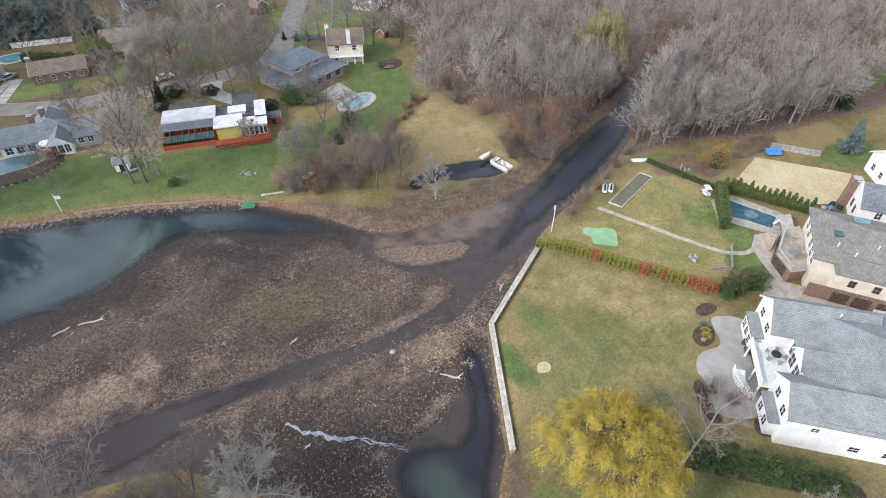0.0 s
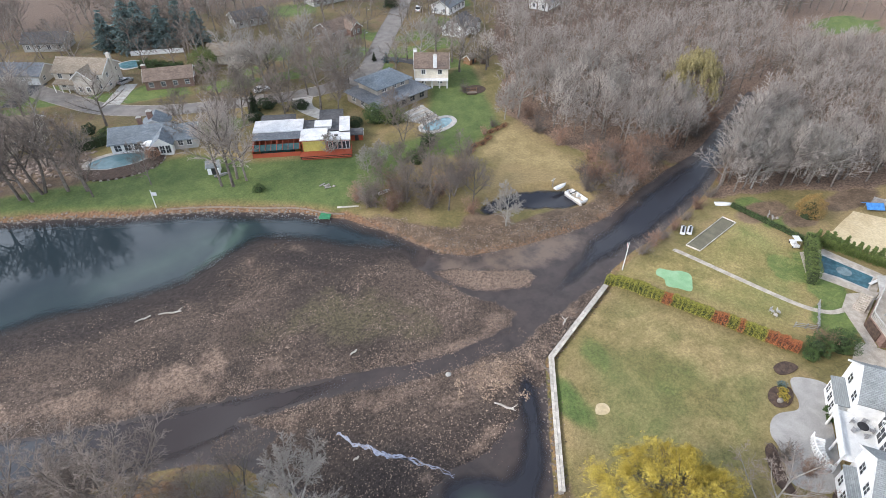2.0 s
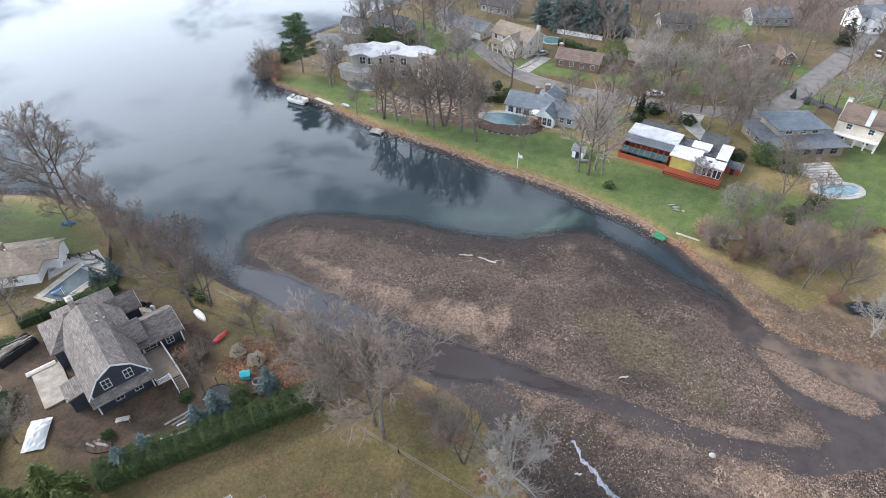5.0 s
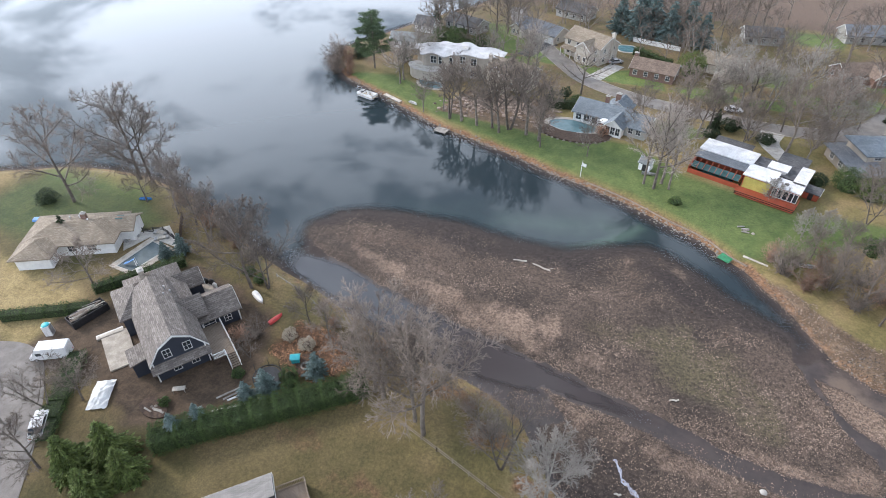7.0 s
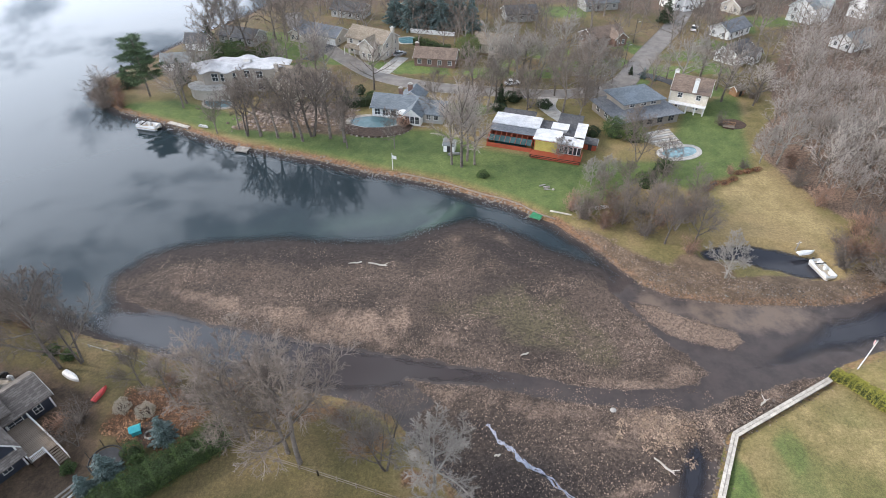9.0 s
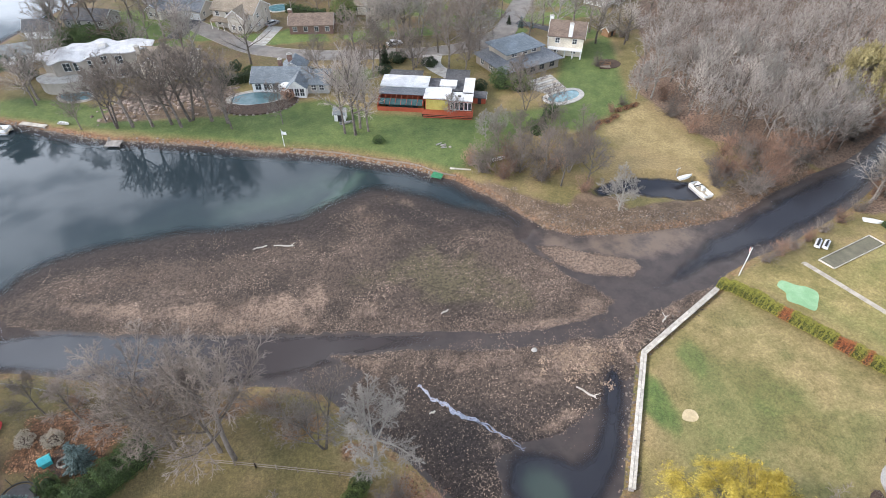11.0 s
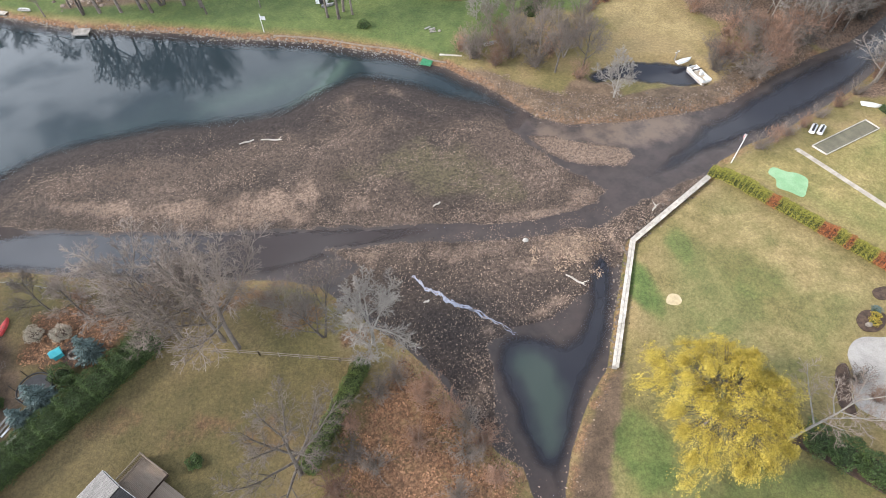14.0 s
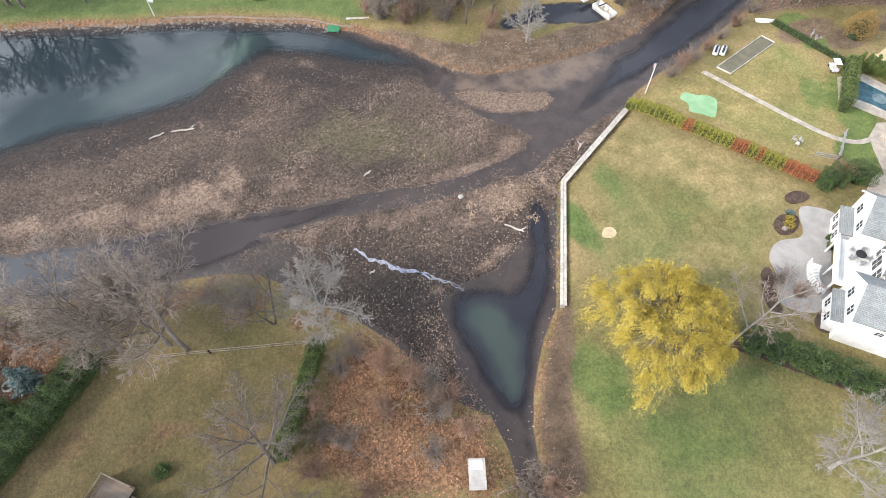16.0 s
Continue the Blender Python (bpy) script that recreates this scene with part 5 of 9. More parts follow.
def block(root, x0, x1, y0, y1, h, kind, rise, wall, roof, axis="x", z0=0.0, over=0.45, trim=None, sink=0.4):
    """One mass of a house: walls up to the roof's underside, the roof, and boards along its edges."""
    w = Geo()
    ax0, ax1, c0, c1 = (x0, x1, y0, y1) if axis == "x" else (y0, y1, x0, x1)
    if kind in ("gable", "gambrel", "salt"):
        pts = {"gable": [(0, 0), (0.5, rise), (1, 0)], "gambrel": [(0, 0), (0.2, rise * 0.62), (0.5, rise), (0.8, rise * 0.62), (1, 0)],
               "salt": [(0, 0), (0.35, rise), (1, 0)]}[kind]
        span = c1 - c0
        w.extrude([(c0, z0 - sink), (c1, z0 - sink)] + [(c0 + span * f, z0 + h + q - 0.12) for f, q in pts[::-1]], ax0, ax1, axis)
        slope = pts[1][1] / (pts[1][0] * span)
        slope_b = pts[-2][1] / ((1 - pts[-2][0]) * span)
        ext = [(-over / span, -over * slope)] + pts[1:-1] + [(1 + over / span, -over * slope_b)]
        r = Geo().extrude(roof_profile(c0, c1, z0 + h + 0.1, ext), ax0 - over, ax1 + over, axis)
        if trim:
            for a, b in ((ax0 - over - 0.06, ax0 - over - 0.005), (ax1 + over + 0.005, ax1 + over + 0.06)):
                part("barge_board", Geo().extrude(roof_profile(c0, c1, z0 + h + 0.06, ext, 0.34), a, b, axis), trim, root)
    elif kind == "hip":
        w.box(x0, x1, y0, y1, z0 - sink, z0 + h)
        r = Geo()
        X0, X1, Y0, Y1, b = x0 - over, x1 + over, y0 - over, y1 + over, z0 + h - 0.05
        half = min(X1 - X0, Y1 - Y0) / 2
        if X1 - X0 >= Y1 - Y0:
            p, q = (X0 + half, (Y0 + Y1) / 2, b + rise), (X1 - half, (Y0 + Y1) / 2, b + rise)
        else:
            p, q = ((X0 + X1) / 2, Y0 + half, b + rise), ((X0 + X1) / 2, Y1 - half, b + rise)
        A, B, C, D = (X0, Y0, b), (X1, Y0, b), (X1, Y1, b), (X0, Y1, b)
        if X1 - X0 >= Y1 - Y0:
            r.face(A, B, q, p), r.face(B, C, q), r.face(C, D, p, q), r.face(D, A, p)
        else:
            r.face(A, B, p), r.face(B, C, q, p), r.face(C, D, q), r.face(D, A, p, q)
        lo = [(x, y, b - 0.2) for x, y, _ in (A, B, C, D)]
        r.face(*lo[::-1])
        for i in range(4):
            j = (i + 1) % 4
            r.face(lo[i], lo[j], (A, B, C, D)[j], (A, B, C, D)[i])
    elif kind == "flat":
        w.box(x0, x1, y0, y1, z0 - sink, z0 + h)
        r = Geo().box(x0 - over, x1 + over, y0 - over, y1 + over, z0 + h, z0 + h + 0.25)
        if rise:
            e = over - 0.02
            for bx in ((x0 - e, x1 + e, y0 - e, y0 - e + 0.25), (x0 - e, x1 + e, y1 + e - 0.25, y1 + e), (x0 - e, x0 - e + 0.25, y0 - e, y1 + e), (x1 + e - 0.25, x1 + e, y0 - e, y1 + e)):
                r.box(*bx, z0 + h + 0.2, z0 + h + 0.2 + rise)
    else:  # shed: high at y1
        w.extrude([(c0, z0 - sink), (c1, z0 - sink), (c1, z0 + h + rise - 0.1), (c0, z0 + h - 0.1)], ax0, ax1, axis)
        s = rise / (c1 - c0) * over
        r = Geo().extrude([(c0 - over, z0 + h - s), (c1 + over, z0 + h + rise + s), (c1 + over, z0 + h + rise + s + 0.22), (c0 - over, z0 + h - s + 0.22)], ax0 - over, ax1 + over, axis)
    part("wall", w, wall, root)
    return part("roof", r, roof, root)


def window(root, side, at, face, z, w=1.0, h=1.3, glass=GLASS, frame_m=WHITE_PAINT, bars=1):
    """A framed window on one side of a mass: side n, s, e or w, place along it, the wall's plane, sill height."""
    f, p, d = Geo(), Geo(), 0.07
    b = 0.09

    def put(g, a0, a1, z0, z1, d0, d1):
        if side in "sw":
            d0, d1 = -d1, -d0
        if side in "sn":
            g.box(at + a0, at + a1, face + d0, face + d1, z0, z1)
        else:
            g.box(face + d0, face + d1, at + a0, at + a1, z0, z1)

    def solid(rings, d0, d1, hole):
        """A flat shape of one outline, or of an outer and an inner one, with thickness."""
        g = Geo()
        flip = -1 if side in "sw" else 1

        def at3(a, zz, dd):
            return (at + a, face + flip * dd, zz) if side in "sn" else (face + flip * dd, at + a, zz)

        if hole:
            o, i = rings
            for k in range(4):
                j = (k + 1) % 4
                g.face(at3(*o[k], d1), at3(*o[j], d1), at3(*i[j], d1), at3(*i[k], d1))
                g.face(at3(*o[k], d0), at3(*o[j], d0), at3(*o[j], d1), at3(*o[k], d1))
                g.face(at3(*i[k], d1), at3(*i[j], d1), at3(*i[j], d0), at3(*i[k], d0))
        else:
            g.face(*[at3(*q, d1) for q in rings])
            for k in range(len(rings)):
                j = (k + 1) % len(rings)
                g.face(at3(*rings[k], d0), at3(*rings[j], d0), at3(*rings[j], d1), at3(*rings[k], d1))
        return g

    u, v, m = w / 2, z + h, z + h / 2
    f = solid(([(-u - b, z - b), (u + b, z - b), (u + b, v + b), (-u - b, v + b)], [(-u, z), (u, z), (u, v), (-u, v)]), -0.02, d, True)
    e = 0.03
    cross = solid([(-e, z), (e, z), (e, m - e), (u, m - e), (u, m + e), (e, m + e), (e, v), (-e, v), (-e, m + e), (-u, m + e), (-u, m - e), (-e, m - e)], 0.0, d - 0.015, False)
    put(p, -w / 2, w / 2, z, z + h, -0.02, 0.03)
    win = part("window", f, frame_m, root)
    part("pane", p, glass, win)
    if bars:
        part("glazing_bar", cross, frame_m, win)
    return win


def windows(root, side, spots, face, z, **kw):
    for s in spots:
        window(root, side, s, face, z, **kw)


def door(root, side, at, face, w, h, material, z=0.0, name="door"):
    g = Geo()
    d0, d1 = (-0.06, 0.02) if side in "sw" else (-0.02, 0.06)
    n = max(1, int(h / 0.55)) if name == "garage_door" else 1
    for i in range(n):
        a, b = z + h * i / n, z + h * (i + 1) / n - (0.03 if n > 1 else 0)
        if side in "sn":
            g.box(at - w / 2, at + w / 2, face + d0, face + d1, a, b)
        else:
            g.box(face + d0, face + d1, at - w / 2, at + w / 2, a, b)
    return part(name, g, material, root)


def chimney(root, x, y, z0, z1, material, s=0.9, cap=CONCRETE):
    c = part("chimney", Geo().box(x - s / 2, x + s / 2, y - s * 0.35, y + s * 0.35, z0, z1), material, root)
    part("chimney_cap", Geo().box(x - s / 2 - 0.08, x + s / 2 + 0.08, y - s * 0.35 - 0.08, y + s * 0.35 + 0.08, z1, z1 + 0.14).box(x - s * 0.25, x + s * 0.25, y - s * 0.18, y + s * 0.18, z1 + 0.14, z1 + 0.4), cap, c)


def vents(root, spots, material=METAL_GREY):
    for x, y, z in spots:
        part("roof_vent", Geo().tube([(x, y, z - 0.3), (x, y, z + 0.35)], [0.09, 0.09], 6).tube([(x, y, z + 0.35), (x, y, z + 0.45)], [0.16, 0.16], 6), material, root)


def railing(root, line, z, material=WHITE_PAINT, h=1.0, gap=0.16, name="railing"):
    """A handrail and a foot rail with posts and slim balusters along a line, each piece a part."""
    for (ax, ay), (bx, by) in zip(line, line[1:]):
        n = max(1, int(math.hypot(bx - ax, by - ay) / gap))
        part("handrail", Geo().tube([(ax, ay, z + h), (bx, by, z + h)], [0.085, 0.085], 4), material, root)
        part("foot_rail", Geo().tube([(ax, ay, z + 0.12), (bx, by, z + 0.12)], [0.055, 0.055], 4), material, root)
        slim, stout = [mesh_of(nm, Geo().box(-w, w, -w, w, 0, top), material) for nm, w, top in (("baluster", 0.034, h), ("post", 0.09, h + 0.12))]
        for i in range(n + 1):
            f = i / n
            ob = new("post" if i in (0, n) else "baluster", stout if i in (0, n) else slim)
            ob.parent, ob.location = root, (ax + (bx - ax) * f, ay + (by - ay) * f, z)


def deck(root, x0, x1, y0, y1, z, material, board=0.18, depth=0.9, name="deck"):
    """Deck boards side by side on a dark frame."""
    part(name + "_frame", Geo().box(x0 + 0.05, x1 - 0.05, y0 + 0.05, y1 - 0.05, z - depth, z - 0.05), MULCH, root)
    n = int((y1 - y0) / board)
    me = mesh_of("board", Geo().box(0, x1 - x0, 0, (y1 - y0) / n - 0.02, -0.05, 0), material)
    for i in range(n):
        ob = new("board", me)
        ob.parent = root
        ob.location = (x0, y0 + (y1 - y0) * i / n, z)


def steps(root, x0, x1, y, z_top, n, material, out=-1.0, axis="y", run=0.3, name="step"):
    for i in range(n):
        z = z_top - (i + 1) * z_top / (n + 1)
        a, b = sorted((y + out * run * i, y + out * run * (i + 1)))
        part(name, Geo().box(x0, x1, a, b, z - 0.06, z) if axis == "y" else Geo().box(a, b, x0, x1, z - 0.06, z), material, root)


def dark_house():
    r = thing("house", "navy clapboard house with cedar roofs and white-railed deck", "house", -64, 42, None, -34)
    block(r, -5, 9.2, -3.8, 3.7, 4.6, "gambrel", 3.6, NAVY, ROOF_CEDAR, trim=WHITE_PAINT, over=0.5)
    block(r, -11.4, 1.0, -3.4, 4.6, 4.4, "hip", 3.2, NAVY, ROOF_CEDAR)
    block(r, -10.2, -2.8, -5.6, 1.0, 4.0, "hip", 2.7, NAVY, ROOF_CEDAR)
    block(r, -2.8, 3.3, 3.0, 10.5, 2.9, "gable", 1.9, NAVY, ROOF_CEDAR, axis="y", trim=WHITE_PAINT)
    block(r, -8.5, -5.0, 2.0, 7.2, 4.0, "gable", 1.7, NAVY, ROOF_CEDAR, axis="y", trim=WHITE_PAINT)
    block(r, -1.2, 2.9, 1.0, 5.6, 4.2, "gable", 2.2, NAVY, ROOF_CEDAR, axis="y")
    block(r, 3.4, 6.6, -6.4, -2.5, 2.7, "shed", 0.8, NAVY, ROOF_CEDAR, over=0.3)
    part("skirt_roof", Geo().extrude([(9.1, 3.3), (10.4, 2.6), (10.4, 2.75), (9.1, 3.55)], -4.3, 4.2, "y"), ROOF_CEDAR, r)
    windows(r, "e", (-1.5, 1.4), 9.2, 4.1, w=1.0, h=1.5)
    windows(r, "e", (-0.9, 1.7), 9.2, 0.9, w=1.0, h=1.4)
    window(r, "e", 5.6, 3.3, 0.7, 2.0, 1.9)
    window(r, "e", 8.6, 3.3, 0.9, 1.0, 1.2)
    windows(r, "s", (-8.2, -5.2), -5.6, 1.2)
    for x, y in ((9.25, -3.75), (9.25, 3.65), (3.35, 10.45), (3.35, 4.7)):
        part("corner_board", Geo().box(x - 0.1, x + 0.1, y - 0.1, y + 0.1, -0.2, 4.4 if x > 5 else 2.8), WHITE_PAINT, r)
    chimney(r, -7.2, -0.6, 5.2, 8.6, STONE, 1.2, CONCRETE)
    vents(r, ((-2.0, 1.6, 7.6), (-1.2, 2.2, 7.0), (-0.6, 1.2, 7.4)))
    deck(r, 3.35, 10.9, 3.9, 7.3, 1.35, DECK_WOOD, depth=1.3)
    railing(r, [(3.5, 7.25), (10.8, 7.25)], 1.35)
    railing(r, [(10.8, 5.8), (10.8, 3.95)], 1.35)
    railing(r, [(10.8, 3.95), (9.5, 3.95)], 1.35)
    steps(r, 5.9, 7.2, 10.9, 1.35, 6, DECK_WOOD, 1.0, "x", 0.32)
    for y in (5.85, 7.25):
        g = Geo().tube([(10.9, y, 2.3), (12.9, y, 1.0)], [0.09, 0.09], 4)
        part("handrail", g, WHITE_PAINT, r)
        for i in range(8):
            f = i / 7
            part("baluster", Geo().box(10.9 + 2.0 * f - 0.045, 10.9 + 2.0 * f + 0.045, y - 0.045, y + 0.045, 1.3 - 1.3 * f, 2.3 - 1.3 * f), WHITE_PAINT, r)
    # entrance terrace with white stacked trim
    part("terrace", Geo().box(-5.0, 3.2, -9.6, -5.65, -0.3, 0.25), TERRACE, r)
    for i in range(3):
        part("step", Geo().box(-5.9 + i * 0.42, -5.5 + i * 0.42, -10.2, -6.2, -0.2, 0.12 + 0.12 * i), PALE_WOOD if i else WHITE_PAINT, r)


def ranch_with_pool():
    r = thing("house", "low house with tan hipped shingle roof beside a pool", "house", -97.5, 55, None, 28)
    block(r, -8, 8, -5, 4, 2.9, "hip", 1.9, WHITE_SIDING, ROOF_TAN, over=0.7)
    block(r, -8, -2, -8.5, -2, 2.8, "hip", 1.5, WHITE_SIDING, ROOF_TAN, over=0.7)
    block(r, 5.0, 10.5, -1.5, 3.5, 2.9, "gable", 1.2, WHITE_SIDING, ROOF_TAN, over=0.5)
    window(r, "n", 6, 4.0, 0.6, 2.2, 1.8)
    windows(r, "s", (0.5, 4), -5, 1.0, w=1.4, h=1.2)
    chimney(r, 1.8, 0.6, 3.5, 5.6, BRICK, 0.9)
    vents(r, ((-1, 1, 4.4), (0.5, 1.4, 4.3), (2.8, -0.4, 4.6)), WHITE_PAINT)
    part("skylight", Geo().box(7.2, 8.6, 0.4, 1.6, 3.9, 4.05), GLASS_TEAL, r)


def south_house():
    r = thing("house", "house with a black shingle roof, sunlit slope coloured grey, white eaves", "house", -35.2, 17.9, None, 45)
    block(r, -7.5, 7.0, -4.1, 4.1, 3.0, "gable", 2.3, TAUPE, ROOF_BLACK, trim=WHITE_PAINT, over=0.5)
    # the sunward slope is overlaid paler: sunlight put into the shingle colour
    part("roof_patch", Geo().extrude([(4.7, 2.9), (0.15, 5.42), (0.15, 5.47), (4.7, 2.96)], -7.9, 7.45, "x"), ROOF_SUNLIT, r, "grey shingles, paler with the sunlight put into the colour")
    part("gutter", Geo().box(-7.9, 7.5, 4.6, 4.78, 2.72, 2.86), WHITE_PAINT, r)
    part("gutter", Geo().box(-7.9, 7.5, -4.78, -4.6, 2.72, 2.86), WHITE_PAINT, r)
    chimney(r, -2.5, 2.0, 3.6, 6.2, WHITE_PAINT, 0.8)
    vents(r, ((3.2, 1.2, 4.9), (4.2, -1.4, 4.6)), WHITE_PAINT)
    windows(r, "e", (-2, 2), 7.0, 1.0)
    d = thing("deck", "tan wooden deck with a slatted rail beside the house", "deck", -30.2, 24.0, None, 45)
    deck(d, -1.0, 3.2, -1.4, 2.6, 0.7, DECK_WOOD)
    railing(d, [(3.15, -1.35), (3.15, 2.55), (-0.9, 2.55)], 0.7, DECK_WOOD, gap=0.2)
    deck(d, -1.2, 2.4, -5.2, -1.5, 0.45, DECK_WOOD, name="lower_deck")


def white_house():
    r = thing("house", "large white house with grey roofs and a patio balcony", "house", 58.4, 7.4, None, -47.5)
    block(r, 3.5, 24, 0.4, 21.4, 6.3, "hip", 4.4, WHITE_SIDING, ROOF_GREY, over=0.4)
    block(r, 0.0, 14, 0.0, 7.0, 6.0, "gable", 2.6, WHITE_SIDING, ROOF_GREY, over=0.35, trim=WHITE_PAINT)
    block(r, 0.5, 14, 14.2, 21.6, 6.2, "gable", 2.9, WHITE_SIDING, ROOF_GREY, over=0.35, trim=WHITE_PAINT)
    block(r, 3.0, 13, 8.0, 11.8, 6.4, "gable", 2.0, WHITE_SIDING, ROOF_GREY, over=0.25, trim=WHITE_PAINT)
    block(r, -1.2, 4.0, 1.0, 5.6, 2.9, "shed", 0.7, WHITE_SIDING, ROOF_GREY, axis="y", over=0.2)
    block(r, -1.0, 4.0, 15.5, 20.5, 3.0, "shed", 0.7, WHITE_SIDING, ROOF_GREY, axis="y", over=0.2)
    part("balcony", Geo().box(-1.6, 3.6, 6.6, 14.6, 2.9, 3.15), WHITE_PAINT, r)
    part("balcony_wall", Geo().box(-1.6, -1.4, 6.6, 14.6, 3.15, 4.1), WHITE_PAINT, r)
    for y in (6.9, 10.0, 14.2):
        part("column", Geo().tube([(-1.3, y, -0.2), (-1.3, y, 0.2), (-1.3, y, 2.6), (-1.3, y, 2.9)], [0.24, 0.16, 0.15, 0.25], 10), WHITE_PAINT, r)
    windows(r, "w", (2.0, 4.8), 0.0, 3.9, w=1.1, h=1.5)
    windows(r, "w", (16.2, 19.4), 0.5, 4.1, w=1.2, h=1.5)
    windows(r, "w", (2.2, 4.4), -1.2, 0.9, w=1.0, h=1.4)
    windows(r, "w", (16.4, 18.0, 19.6), -1.0, 0.9, w=1.0, h=1.5)
    windows(r, "w", (8.8, 10.9), 3.0, 3.5, w=1.5, h=2.1)
    windows(r, "w", (12.8,), 3.5, 3.5, w=1.5, h=2.1)
    windows(r, "w", (8.5, 11.5, 13.2), 3.5, 0.3, w=1.6, h=2.1)
    windows(r, "s", (3.5,), 0.0, 4.0, w=0.9, h=0.7)
    windows(r, "s", (9.0, 13.0), 0.0, 1.4, w=1.2, h=1.0)
    windows(r, "s", (8.2, 16.5), 0.4, 4.2, w=1.0, h=0.8)
    # curved flight down to the patio
    for i in range(9):
        a = radians(180 + 10 * i)
        c, s = math.cos(a), math.sin(a)
        g = Geo()
        x, y = -1.4 + 2.6 * c * 0.9, 8.6 - 2.2 + 2.4 + 2.0 * s * 0.8
        part("stair_tread", Geo().box(x - 0.75, x + 0.75, y - 0.2, y + 0.2, 2.7 - 0.3 * i - 0.2, 2.9 - 0.3 * i, turn=10 * i), WHITE_PAINT, r)
    line = []
    for i in range(14):
        a = radians(178 + 7 * i)
        x, y = -1.4 + 3.2 * math.cos(a), 8.8 + 2.5 * math.sin(a)
        line.append((x, y, 3.9 - 0.2 * i))
        part("baluster", Geo().box(x - 0.05, x + 0.05, y - 0.05, y + 0.05, 2.6 - 0.2 * i, 3.9 - 0.2 * i), WHITE_PAINT, r)
    part("handrail", Geo().tube(line, [0.07] * 14, 6), WHITE_PAINT, r)
    t = part("patio_table", Geo().tube([(1.4, 12.2, 3.15), (1.4, 12.2, 3.85)], [0.08, 0.08], 6).tube([(1.4, 12.2, 3.85), (1.4, 12.2, 3.9)], [0.7, 0.7], 14), BLACK, r)
    for i in range(5):
        a = i * 1.256
        x, y = 1.4 + 1.15 * math.cos(a), 12.2 + 1.15 * math.sin(a)
        part("patio_chair", Geo().box(x - 0.25, x + 0.25, y - 0.25, y + 0.25, 3.5, 3.58, turn=math.degrees(a)).box(x + 0.2 * math.cos(a) - 0.25, x + 0.2 * math.cos(a) + 0.25, y + 0.2 * math.sin(a) - 0.04, y + 0.2 * math.sin(a) + 0.04, 3.15, 4.0, turn=math.degrees(a) + 90), METAL_GREY, r)
    part("skylight", Geo().dome(13.5, 9.8, 9.6, 0.9, 0.9, 0.7), WHITE_PAINT, r)
    vents(r, ((11, 3, 8.3), (10, 5.5, 7.6), (14, 6, 9.2), (9, 17, 8.6), (12, 2.4, 8.0)), WHITE_PAINT)


